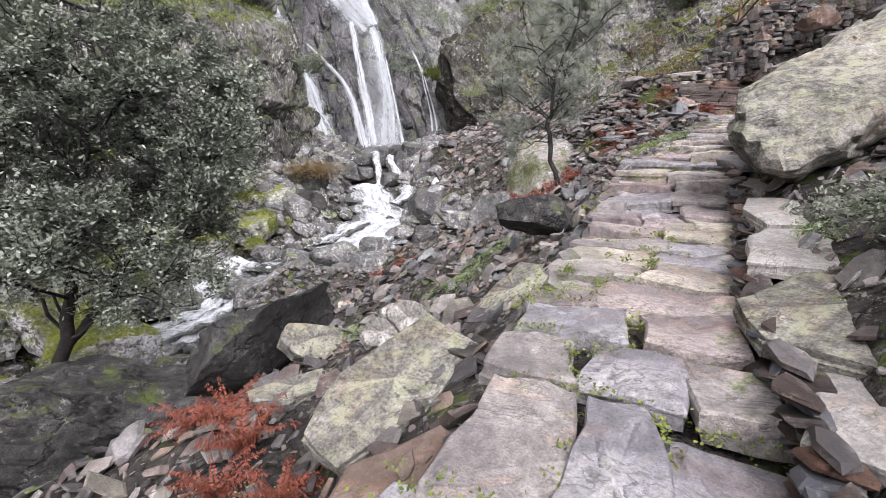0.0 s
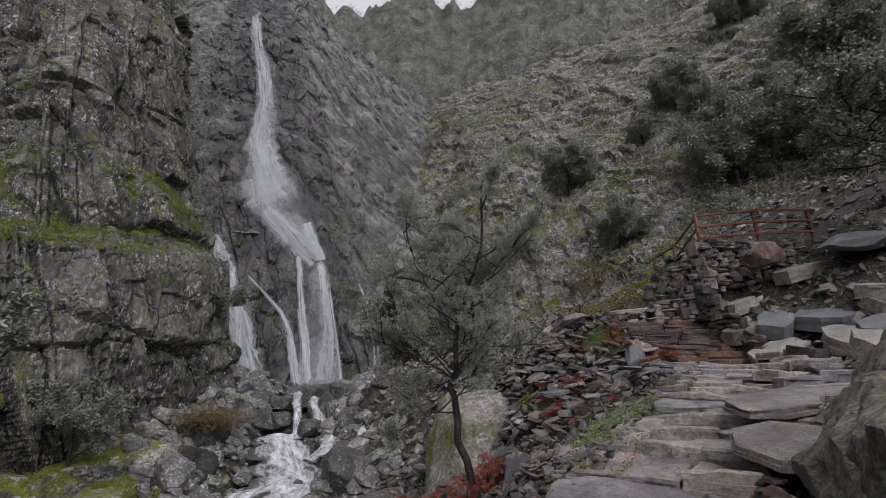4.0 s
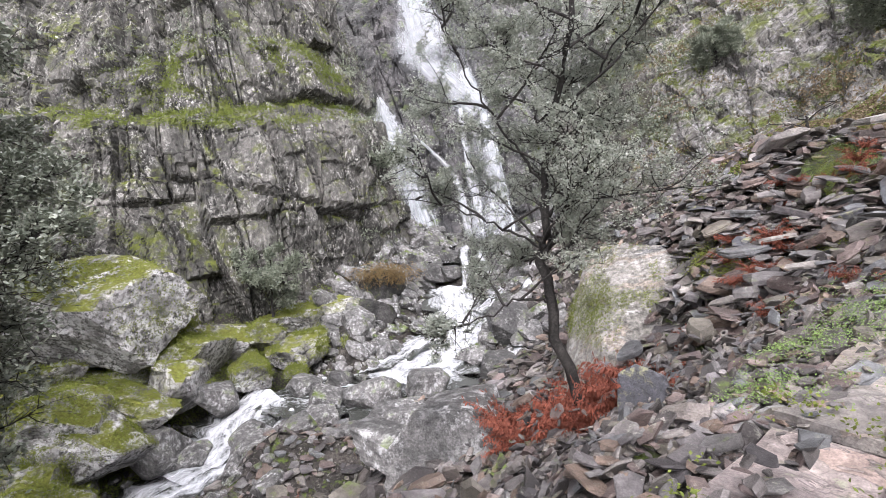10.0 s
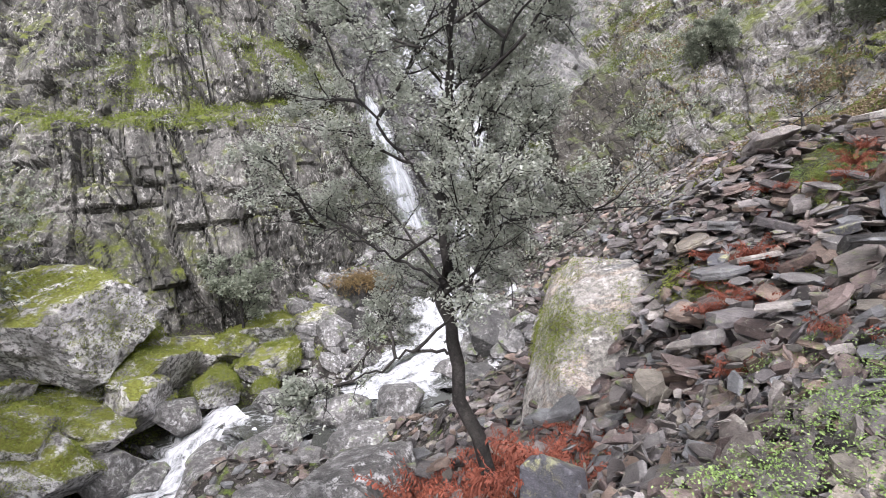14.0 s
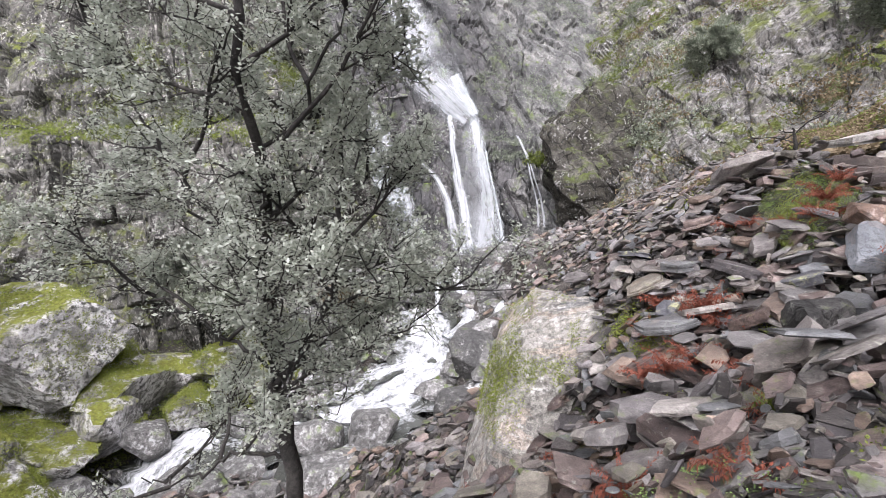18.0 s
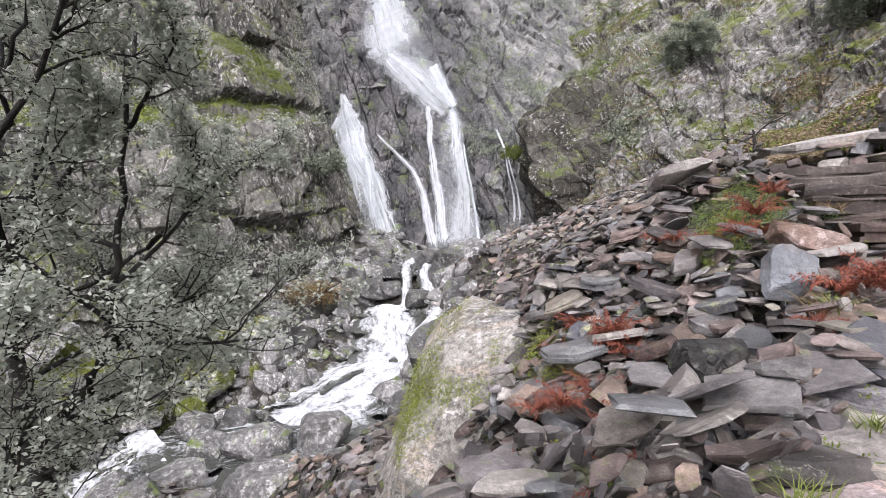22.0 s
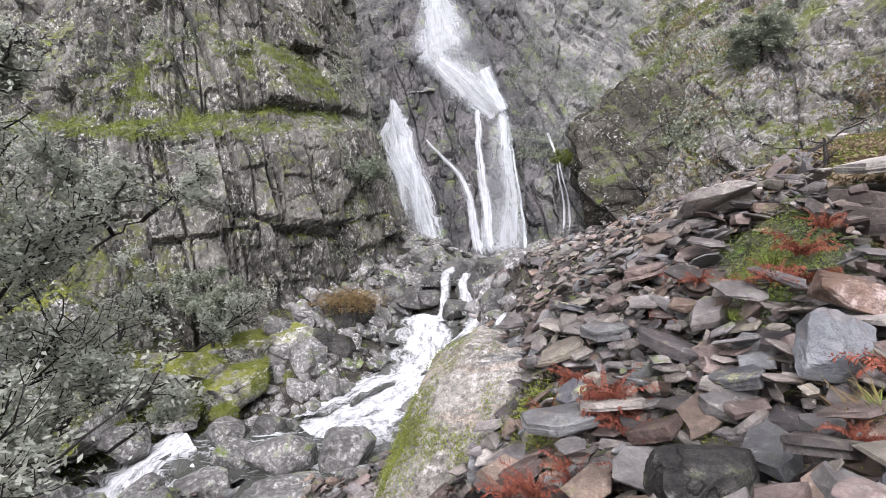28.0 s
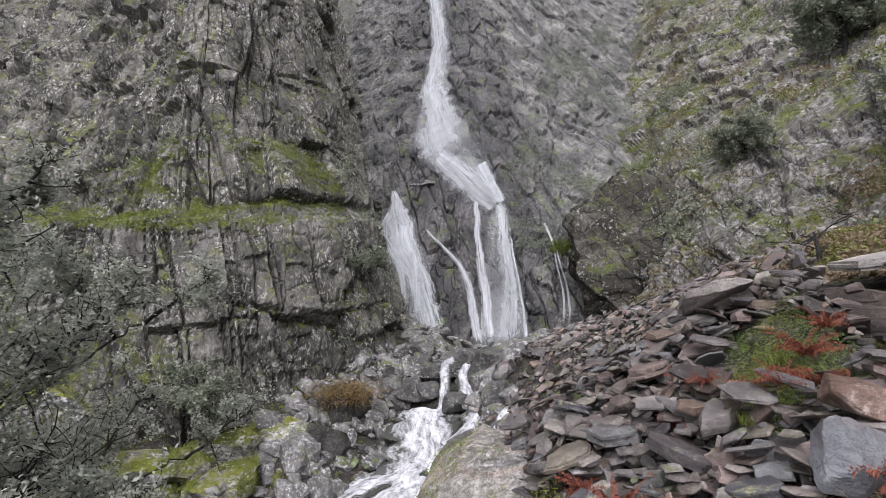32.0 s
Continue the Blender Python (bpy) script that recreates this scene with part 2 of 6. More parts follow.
M_SLATE1 = rock_material("slate_slab", (0.033, 0.031, 0.031), (0.088, 0.083, 0.08), (0.21, 0.201, 0.194), 1.8, (0.3, 0.3, 0.25), 0.25, 0.2, island="object", tints=SLATE_TINTS, wet=0.75, depth=0.015, mottle=0.5, plates=2.2, line=0.5)
M_PAVE = rock_material("path_slab", (0.072, 0.069, 0.073), (0.18, 0.17, 0.168), (0.33, 0.312, 0.295), 2.6, (0.33, 0.33, 0.24), 0.22, 0.16, island="object",
                       tints=[(1.1, 1.08, 1.02), (0.95, 0.97, 1.04), (1.06, 0.97, 0.94), (1.0, 0.98, 0.95), (1.3, 1.26, 1.08), (0.95, 0.85, 0.86), (0.92, 0.95, 1.02), (1.22, 1.16, 1.02)], wet=0.7, depth=0.022, mottle=0.6, plates=1.9, line=0.42)
M_STEP = rock_material("step_slate", (0.022, 0.018, 0.016), (0.046, 0.037, 0.033), (0.11, 0.093, 0.084), 2.4, (0.26, 0.25, 0.2), 0.25, 0.25, wet=0.6, depth=0.025, mottle=0.6, plates=1.9, line=0.5, island="object", tints=[(1, 1, 1), (0.6, 0.56, 0.56), (1.6, 1.12, 0.88), (0.8, 0.72, 0.68), (1.25, 1.1, 1.05)])
# path slate in paler colours, which put the light on its top into it
M_CAP_LIT = rock_material("lit_cap_slab", (0.12, 0.118, 0.113), (0.24, 0.23, 0.215), (0.37, 0.35, 0.32), 2.2, (0.4, 0.4, 0.3), 0.28, 0.18, wet=0.6, depth=0.02, mottle=0.6, plates=1.9, line=0.45)
M_BLUE = rock_material("blue_grey_slate", (0.085, 0.092, 0.1), (0.125, 0.134, 0.145), (0.17, 0.18, 0.19), 2.0, (0.25, 0.26, 0.27), 0.3, 0.0, wet=0.2, depth=0.012, mottle=0.3, plates=1.9, line=0.55)
M_RUST = rock_material("rust_stained_slate", (0.045, 0.03, 0.023), (0.105, 0.068, 0.05), (0.22, 0.17, 0.15), 3.0, (0.4, 0.33, 0.3), 0.45, 0.0, wet=0.6, depth=0.02, mottle=0.6, plates=1.9, line=0.55)
M_DARKSLAB = rock_material("dark_lichened_slab", (0.028, 0.028, 0.031), (0.058, 0.058, 0.064), (0.11, 0.11, 0.116), 2.0, (0.3, 0.3, 0.15), 0.5, 0.1, wet=0.7, depth=0.012, mottle=0.6, spot=2.2)
M_BOULDER = rock_material("lichen_boulder", (0.085, 0.082, 0.073), (0.16, 0.155, 0.14), (0.25, 0.242, 0.225), 1.6, (0.45, 0.44, 0.41), 0.5, 0.12, depth=0.03, plates=0.9, line=0.7)
M_LICHEN = rock_material("yellow_lichen_boulder", (0.07, 0.068, 0.062), (0.158, 0.152, 0.135), (0.28, 0.272, 0.24), 1.5, (0.36, 0.36, 0.31), 0.5, 0.24, crust=(0.29, 0.3, 0.165), depth=0.05, plates=1.1, line=0.35, stretch=(1, 1, 1.5))
M_STREAMROCK = rock_material("stream_boulder", (0.036, 0.036, 0.034), (0.085, 0.083, 0.078), (0.18, 0.174, 0.165), 1.4, (0.46, 0.46, 0.45), 0.56, 0.36, wet=0.4, depth=0.02)

M_WETSTONE = rock_material("wet_boulder", (0.02, 0.02, 0.019), (0.052, 0.051, 0.048), (0.13, 0.126, 0.12), 1.4, (0.4, 0.4, 0.38), 0.38, 0.34, wet=0.6, depth=0.02)

def water_material(name, foam_lo, foam_hi, stretch, clear, edge=0.3):
    """Rushing water: white foam in streaks, thinning towards the edges, over clear or dark glossy water."""
    q = Nodes(material(name))
    v = q.coords(stretch, "UV")
    streak = q.noise(v, 1.0, 7, 0.66, 0.7)
    burst = q.noise(q.coords(tuple(c * k for c, k in zip(stretch, (2.6, 5.0, 1))), "UV"), 1.0, 6, 0.7, 1.2)
    streak = q.math("ADD", q.math("MULTIPLY", streak, 0.62), q.math("MULTIPLY", burst, 0.38))
    across = q.n("ShaderNodeUVMap")
    across.uv_map = "across"
    sep = q.n("ShaderNodeSeparateXYZ")
    q.link(across.outputs[0], sep.inputs[0])
    thin = q.math("MULTIPLY", q.math("POWER", q.math("ABSOLUTE", sep.outputs["X"]), 3.0), edge)
    if clear:
        thin = q.math("ADD", thin, q.math("MULTIPLY", q.math("ADD", q.band(sep.outputs["Y"], 0.9, 1.0), q.band(sep.outputs["Y"], 0.1, 0.0)), 0.4))
    foam = q.band(q.math("SUBTRACT", streak, thin), foam_lo, foam_hi)
    white = q.n("ShaderNodeBsdfDiffuse", Color=(0.76, 0.78, 0.8, 1))
    glow = q.n("ShaderNodeBsdfTranslucent", Color=(0.76, 0.79, 0.81, 1))
    body = q.n("ShaderNodeMixShader", Fac=0.35)
    q.link(white.outputs[0], body.inputs[1]), q.link(glow.outputs[0], body.inputs[2])
    if clear:
        under = q.n("ShaderNodeBsdfTransparent", Color=(0.97, 0.98, 0.98, 1))
    else:
        under = q.n("ShaderNodeBsdfPrincipled", Roughness=0.08)
        under.inputs["Base Color"].default_value = (0.045, 0.048, 0.042, 1)
        bp = q.n("ShaderNodeBump", Strength=0.6, Distance=0.08)
        q.link(streak, bp.inputs["Height"]), q.link(bp.outputs[0], under.inputs["Normal"])
    both = q.n("ShaderNodeMixShader")
    q.link(foam, both.inputs[0]), q.link(under.outputs[0], both.inputs[1]), q.link(body.outputs[0], both.inputs[2])
    out = q.n("ShaderNodeOutputMaterial")
    q.link(both.outputs[0], out.inputs["Surface"])
    return q.m


M_FALL = water_material("falling_water", 0.24, 0.9, (1.5, 0.085, 1), True, 0.72)
M_FALL_THIN = water_material("thin_falling_water", 0.27, 0.74, (5.0, 0.22, 1), True, 0.55)
M_VEIL = water_material("spray_veil", 0.3, 1.35, (0.9, 0.1, 1), True, 0.6)
M_FOAM = water_material("white_water", 0.36, 0.6, (2.6, 1.1, 1), False, 0.25)
M_STREAM = water_material("stream_water", 0.5, 0.66, (1.6, 0.8, 1), False, 0.1)


def leaf_material(name, dark, light, rough=0.45, spec=0.5, back=0.2, clump=1.3):
    q = Nodes(material(name))
    # slow noise in the colour imitates lit clumps and the shaded gaps between them
    r = q.math("ADD", q.math("MULTIPLY", q.chance(True), 0.6), q.math("MULTIPLY", q.band(q.noise(q.coords(), clump, 3, 0.6), 0.32, 0.68), 0.4))
    col = q.ramp(r, [(0.0, dark), (0.7, tuple(0.6 * a + 0.4 * b for a, b in zip(dark, light))), (1.0, light)])
    b = q.n("ShaderNodeBsdfPrincipled", Roughness=rough)
    b.inputs["Specular IOR Level"].default_value = spec
    q.link(col, b.inputs["Base Color"])
    tr = q.n("ShaderNodeBsdfTranslucent")
    q.link(col, tr.inputs["Color"])
    mx = q.n("ShaderNodeMixShader", Fac=back)
    q.link(b.outputs[0], mx.inputs[1]), q.link(tr.outputs[0], mx.inputs[2])
    out = q.n("ShaderNodeOutputMaterial")
    q.link(mx.outputs[0], out.inputs["Surface"])
    return q.m


# wide tone range: dark as the crown's shaded inside, pale as its highlights
M_LEAF = leaf_material("evergreen_leaf", (0.05, 0.062, 0.04), (0.38, 0.41, 0.33), 0.4, 0.5, 0.25)
# grey-green, with the sky's reflection on the leaves painted in as paler colour
M_LEAF_PALE = leaf_material("grey_green_sheen_leaf", (0.23, 0.25, 0.2), (0.52, 0.55, 0.48), 0.4, 0.55, 0.5)
M_LEAF_FAR = leaf_material("scrub_leaf", (0.11, 0.13, 0.09), (0.36, 0.39, 0.3), 0.5, 0.4, 0.3)
M_FERN = leaf_material("dead_bracken", (0.1, 0.032, 0.02), (0.34, 0.105, 0.064), 0.7, 0.2)
M_GRASS = leaf_material("grass_blade", (0.07, 0.095, 0.015), (0.23, 0.265, 0.06), 0.6, 0.2)
M_HERB = leaf_material("herb_leaf", (0.1, 0.16, 0.04), (0.27, 0.38, 0.13), 0.5, 0.3)
M_STRAW = leaf_material("dry_grass", (0.1, 0.07, 0.03), (0.26, 0.18, 0.08), 0.7, 0.2)
M_HEATH = leaf_material("withered_heather", (0.12, 0.09, 0.055), (0.27, 0.215, 0.135), 0.7, 0.2)
M_MOSS = leaf_material("moss_cushion", (0.095, 0.115, 0.02), (0.27, 0.305, 0.075), 0.8, 0.1)
M_BARK = rock_material("dark_bark", (0.01, 0.009, 0.008), (0.022, 0.02, 0.018), (0.045, 0.042, 0.037), 5.0, (0.12, 0.12, 0.1), 0.15, 0.15, depth=0.01)
M_WOOD = rock_material("brown_timber", (0.07, 0.035, 0.022), (0.13, 0.068, 0.042), (0.2, 0.115, 0.075), 3.0, (0.25, 0.22, 0.18), 0.1, 0.0, stretch=(1, 1, 0.2), depth=0.005)

# ---- building helpers ----
def hashed(i, j, k, seed):
    """Pseudo-random numbers 0..1 for whole-number places."""
    h = (i.astype(np.int64) * 374761393 + j.astype(np.int64) * 668265263 + k.astype(np.int64) * 2147483647 + seed * 974711) & 0x7FFFFFFF
    h = ((h ^ (h >> 13)) * 1274126177) & 0x7FFFFFFF
    h = ((h ^ (h >> 16)) * 69069 + 12345) & 0x7FFFFFFF
    return (h ^ (h >> 11)) % 100003 / 100003.0


def value_noise(p, seed=0):
    """Smooth noise -1..1 at points p (n, 3)."""
    c = np.floor(p)
    f = p - c
    f = f * f * (3 - 2 * f)
    c = c.astype(np.int64)
    total = 0
    for dx in (0, 1):
        for dy in (0, 1):
            for dz in (0, 1):
                w = (f[:, 0] if dx else 1 - f[:, 0]) * (f[:, 1] if dy else 1 - f[:, 1]) * (f[:, 2] if dz else 1 - f[:, 2])
                total = total + w * hashed(c[:, 0] + dx, c[:, 1] + dy, c[:, 2] + dz, seed)
    return total * 2 - 1


def fractal(p, octaves=4, seed=0, gain=0.5):
    total, amp = 0, 1.0
    for o in range(octaves):
        total = total + amp * value_noise(p * 2 ** o, seed + o * 17)
        amp *= gain
    return total


def blocks(p, seed=0):
    """Broken rock: each point's block (a random number), its place within the block and how near the joint is."""
    c = np.floor(p).astype(np.int64)
    best = np.full(len(p), 9.0)
    second = np.full(len(p), 9.0)
    pick = np.zeros(len(p))
    off = np.zeros_like(p)
    for dx in (-1, 0, 1):
        for dy in (-1, 0, 1):
            for dz in (-1, 0, 1):
                i, j, k = c[:, 0] + dx, c[:, 1] + dy, c[:, 2] + dz
                q = np.stack([i + hashed(i, j, k, seed + 1), j + hashed(i, j, k, seed + 2), k + hashed(i, j, k, seed + 3)], 1)
                d = np.abs(p - q)
                d = 0.8 * d.max(1) + 0.12 * d.sum(1)
                near = d < best
                second = np.where(near, best, np.minimum(second, d))
                pick = np.where(near, hashed(i, j, k, seed + 4), pick)
                off = np.where(near[:, None], p - q, off)
                best = np.where(near, d, best)
    return pick, off, second - best


def bricks(p, seed=0):
    """Jointed rock: upright and level joints, uneven widths. Gives the same as blocks()."""
    zero = np.zeros(len(p), np.int64)
    x = p[:, 0] + 0.3 * value_noise(p * 0.5, seed + 22)
    column = np.floor(x / 2.6).astype(np.int64)
    side = x / 2.6 - column
    z = p[:, 2] * (0.8 + 0.5 * hashed(column, zero, zero, seed + 8)) + 9 * hashed(column, zero, zero, seed + 9) + 0.25 * value_noise(p * 0.4, seed + 21)
    kz = np.floor(z).astype(np.int64)
    x = x + 0.5 * hashed(kz, column, zero, seed + 5)
    kx = np.floor(x).astype(np.int64)
    wide = hashed(kx // 2, kz, column, seed + 6) > 0.5
    kx = np.where(wide, kx // 2 * 2, kx)
    width = np.where(wide, 2.0, 1.0)
    y = p[:, 1] + 7 * hashed(kx, kz, column, seed + 7)
    ky = np.floor(y).astype(np.int64)
    f = np.stack([(x - kx) / width, y - ky, z - kz], 1)
    edge = np.minimum(f, 1 - f)
    edge[:, 0] = np.minimum(edge[:, 0] * width, 2.6 * np.minimum(side, 1 - side))
    kx = kx + 1000 * column
    return hashed(kx, ky, kz, seed + 4), f - 0.5, 2 * edge.min(1)


def mesh_of(name, verts, faces, smooth=False):
    """A mesh from an array of places and an array of faces that all have the same number of corners."""
    verts, faces = np.asarray(verts, np.float32), np.asarray(faces, np.int32)
    me = bpy.data.meshes.new(name)
    n, k = faces.shape
    me.vertices.add(len(verts))
    me.vertices.foreach_set("co", verts.ravel())
    me.loops.add(n * k)
    me.loops.foreach_set("vertex_index", faces.ravel())
    me.polygons.add(n)
    me.polygons.foreach_set("loop_start", np.arange(0, n * k, k, dtype=np.int32))
    me.polygons.foreach_set("loop_total", np.full(n, k, np.int32))
    me.polygons.foreach_set("use_smooth", np.full(n, smooth))
    me.update(calc_edges=True)
    return me


def grid_faces(rows, cols):
    a = np.arange(rows * cols).reshape(rows, cols)
    return np.stack([a[:-1, :-1], a[:-1, 1:], a[1:, 1:], a[1:, :-1]], -1).reshape(-1, 4)


def grid_object(name, pts, mat, smooth=False, parent=None):
    """A sheet through a grid of places (rows, cols, 3), with even UVs in metres along it."""
    rows, cols = pts.shape[:2]
    me = mesh_of(name, pts.reshape(-1, 3), grid_faces(rows, cols), smooth)
    du = np.concatenate([[0], np.cumsum(np.linalg.norm(np.diff(pts[rows // 2], axis=0), axis=1))])
    dv = np.concatenate([[0], np.cumsum(np.linalg.norm(np.diff(pts[:, cols // 2], axis=0), axis=1))])
    uv = np.stack(np.meshgrid(du, dv), -1).reshape(-1, 2)
    layer = me.uv_layers.new(name="UVMap")
    loops = np.empty(len(me.loops), np.int32)
    me.loops.foreach_get("vertex_index", loops)
    layer.data.foreach_set("uv", uv[loops].astype(np.float32).ravel())
    side = np.stack(np.meshgrid(np.linspace(-1, 1, cols), np.linspace(0, 1, rows)), -1).reshape(-1, 2)
    layer = me.uv_layers.new(name="across")
    layer.data.foreach_set("uv", side[loops].astype(np.float32).ravel())
    me.uv_layers.active_index = 0
    me.materials.append(mat)
    ob = new(name, me)
    if parent:
        ob.parent = parent
    return ob


def put(name, me, mat, parent=None, m=None, label=""):
    """Links a mesh as an object, under a thing if one is given."""
    if mat is not None and not me.materials:
        me.materials.append(mat)
    ob = new(name, me)
    if parent:
        ob.parent = parent
    if m is not None:
        ob.matrix_basis = m
    return tagged(ob, label)


def thing(name, place, label, category, group="", kind=""):
    ob = new(name)
    ob.location = place
    return tagged(ob, label, category, group, kind)


def spline(pts, n):
    """n places along a smooth curve through the given ones."""
    pts = np.asarray(pts, float)
    t = np.linspace(0, len(pts) - 1, n)
    i = np.clip(np.floor(t).astype(int), 0, len(pts) - 2)
    f = (t - i)[:, None]
    p0, p1, p2, p3 = pts[np.maximum(i - 1, 0)], pts[i], pts[i + 1], pts[np.minimum(i + 2, len(pts) - 1)]
    return 0.5 * (2 * p1 + (p2 - p0) * f + (2 * p0 - 5 * p1 + 4 * p2 - p3) * f ** 2 + (3 * p1 - p0 - 3 * p2 + p3) * f ** 3)


def smoothstep(a, b, x):
    t = np.clip((x - a) / (b - a), 0, 1)
    return t * t * (3 - 2 * t)


# ---- the plan ----
# the path's middle line: x, y, height
PATH = [(-1.5, -3.0, -0.4), (-0.3, 0.0, 0.0), (0.5, 1.4, 0.18), (1.1, 2.8, 0.37), (1.8, 4.0, 0.55), (2.95, 6.4, 0.93), (3.75, 7.8, 1.2),
        (4.9, 9.2, 1.5), (6.25, 11.0, 1.8), (7.7, 13.2, 2.15), (8.45, 14.5, 2.3), (8.7, 15.0, 2.38), (8.6, 17.2, 3.5), (8.35, 18.8, 3.85), (8.9, 21.5, 4.4), (12.6, 33.0, 6.4), (16.0, 60.0, 8.5)]
# the stream's line: x, y, water level
STREAM = [(-26.0, -6.0, -8.6), (-20.0, 2.0, -7.6), (-14.0, 9.0, -6.4), (-11.0, 14.0, -5.7), (-9.0, 18.0, -5.0), (-8.0, 20.0, -3.9), (-4.4, 21.2, -3.5), (-3.8, 24.5, -3.4),
          (-4.6, 28.0, -2.2), (-5.8, 31.0, -0.5), (-6.0, 32.6, 0.3), (-5.8, 36.0, 0.8), (-6.0, 42.0, 1.2), (-6.0, 60.0, 1.4)]
PATH_A, STREAM_A = np.array(PATH), np.array(STREAM)


def path_at(y):
    return np.interp(y, PATH_A[:, 1], PATH_A[:, 0]), np.interp(y, PATH_A[:, 1], PATH_A[:, 2])


def stream_at(y):
    return np.interp(y, STREAM_A[:, 1], STREAM_A[:, 0]), np.interp(y, STREAM_A[:, 1], STREAM_A[:, 2])


def half_width(y):
    return np.interp(y, [-3, 1.4, 4, 8, 12, 14.6, 17, 19], [0.6, 0.62, 0.62, 0.75, 0.85, 1.1, 1.1, 0.8])


def ground_height(x, y):
    """Height of the bare ground: the stream's bed, the slope of rubble up to the path, the bank above it."""
    px, pz = path_at(y)
    sx, sz = stream_at(y)
    hw = half_width(y)
    frac = np.clip((x - sx) / np.maximum(px - hw - sx, 0.5), 0, None)
    bank = np.minimum(frac, 1.0)
    right_side = sz - 0.35 + (pz - 0.12 - sz + 0.35) * bank ** (1.12 + 0.6 * smoothstep(12, 15, y) * (1 - smoothstep(24, 28, y)))
    # the rubble heap left of the path: a crest near y 17.5 that falls to the boulder and to the bank
    crest = np.interp(x, [0.5, 2.5, 3.76, 4.84, 5.43, 6.1, 7.3, 7.6, 8.0], [-3.0, 0.5, 1.85, 2.7, 3.05, 3.3, 3.62, 3.2, -3.0])
    heap = crest - 0.12 - 0.5 * np.maximum(17.3 - y, 0) - 0.3 * np.maximum(y - 17.6, 0)
    right_side = np.maximum(right_side, np.where((y > 11.5) & (y < 24), heap, -99))
    dr = x - px - hw
    # flagged level ground beside the path, then the bank
    level = np.interp(y, [6.0, 8.5, 13.0, 14.6, 15.4], [0.2, 1.2, 1.7, 0.9, 0.15])
    above = pz - 0.12 + np.interp(y, [6, 9], [0.3, 0.1]) * smoothstep(0.05, 0.4, dr) + 0.55 * np.maximum(dr - level, 0) ** 1.02
    # the terrace behind its wall
    line = np.where(y < 19.2, 10.5 - 0.35 * (y - 17.05), 9.75 + 0.52 * (y - 19.2))
    inside = smoothstep(0.15, 0.4, x - line) * smoothstep(17.15, 17.4, y + 0.02 * (x - 10))
    above = np.maximum(above, above + inside * (5.9 - 0.9 * np.clip(10.7 - x, 0, 1) - above))
    dl = sx - x
    left_side = sz - 0.35 + 0.52 * np.maximum(dl - 0.7, 0) ** 0.97
    return np.where(x < sx, left_side, np.where(dr > 0, above, right_side))


# the water's true line through the pool, with its level, to carve the bed
BED = np.array([(-26.0, -6.0, -8.6), (-20.0, 2.0, -7.6), (-14.5, 8.5, -6.45), (-12.0, 12.5, -5.9), (-10.4, 15.5, -5.45), (-9.7, 18.5, -5.05), (-9.7, 20.2, -4.5), (-9.2, 21.9, -3.75),
                (-6.4, 22.4, -3.55), (-3.4, 22.8, -3.55), (-1.2, 22.6, -3.55), (-4.6, 24.4, -3.45), (-3.7, 28.2, -2.5), (-4.5, 31.2, -1.1), (-4.4, 33.4, 0.6), (-5.6, 37.0, 0.7), (-6.0, 43.0, 1.1)])


def bed_near(x, y):
    """Distance from the water's line, and its level there."""
    best, level = np.full(len(x), 1e9), np.zeros(len(x))
    for a, b in zip(BED, BED[1:]):
        dx, dy = b[0] - a[0], b[1] - a[1]
        t = np.clip(((x - a[0]) * dx + (y - a[1]) * dy) / (dx * dx + dy * dy), 0, 1)
        d = np.hypot(x - a[0] - t * dx, y - a[1] - t * dy)
        near = d < best
        best, level = np.where(near, d, best), np.where(near, a[2] + t * (b[2] - a[2]), level)
    return best, level


def rough_ground(x, y):
    p = np.stack([x, y, np.zeros_like(x)], 1)
    px, pz = path_at(y)
    off = smoothstep(0.75, 1.6, np.abs(x - px))
    d, level = bed_near(x, y)
    carved = level - 0.45 + 0.95 * np.maximum(d - 1.5, 0)
    off = off * smoothstep(0.8, 2.2, d)
    return np.minimum(ground_height(x, y), carved) + off * (0.22 * fractal(p * 0.35, 3, 5) + 0.07 * fractal(p * 1.7, 3, 9))


def ground_z(x, y):
    return float(rough_ground(np.array([float(x)]), np.array([float(y)]))[0])

# ---- the ground ----
def uneven_axis(lo, hi, dense_lo, dense_hi, step):
    """Places along an axis: close together in the middle, wider and wider outside."""
    mid = list(np.arange(dense_lo, dense_hi, step))
    out, s, v = [], step, dense_hi
    while v < hi:
        out.append(v)
        s *= 1.09
        v += s
    left, s, v = [], step, dense_lo
    while v > lo:
        s *= 1.09
        v -= s
        left.append(v)
    return np.array(left[::-1] + mid + out + [hi])


gx = uneven_axis(-900, 900, -8, 12, 0.09)
gy = uneven_axis(-900, 900, -2, 24, 0.09)
GX, GY = np.meshgrid(gx, gy)
gz = rough_ground(GX.ravel(), np.clip(GY.ravel(), -8, 58)).reshape(GX.shape)
gz = np.clip(gz, -9, 14)
ground = tagged(grid_object("ground", np.stack([GX, GY, gz], -1), M_GROUND, True),
                "stony ground of dark gravel, soil and moss in a gorge, darkened for shaded gaps", "ground", kind="structure")


# ---- rock faces ----
LEVELS = np.array([0.0, 4.0, 10.2, 10.9, 20.0, 38.0, 75.0])


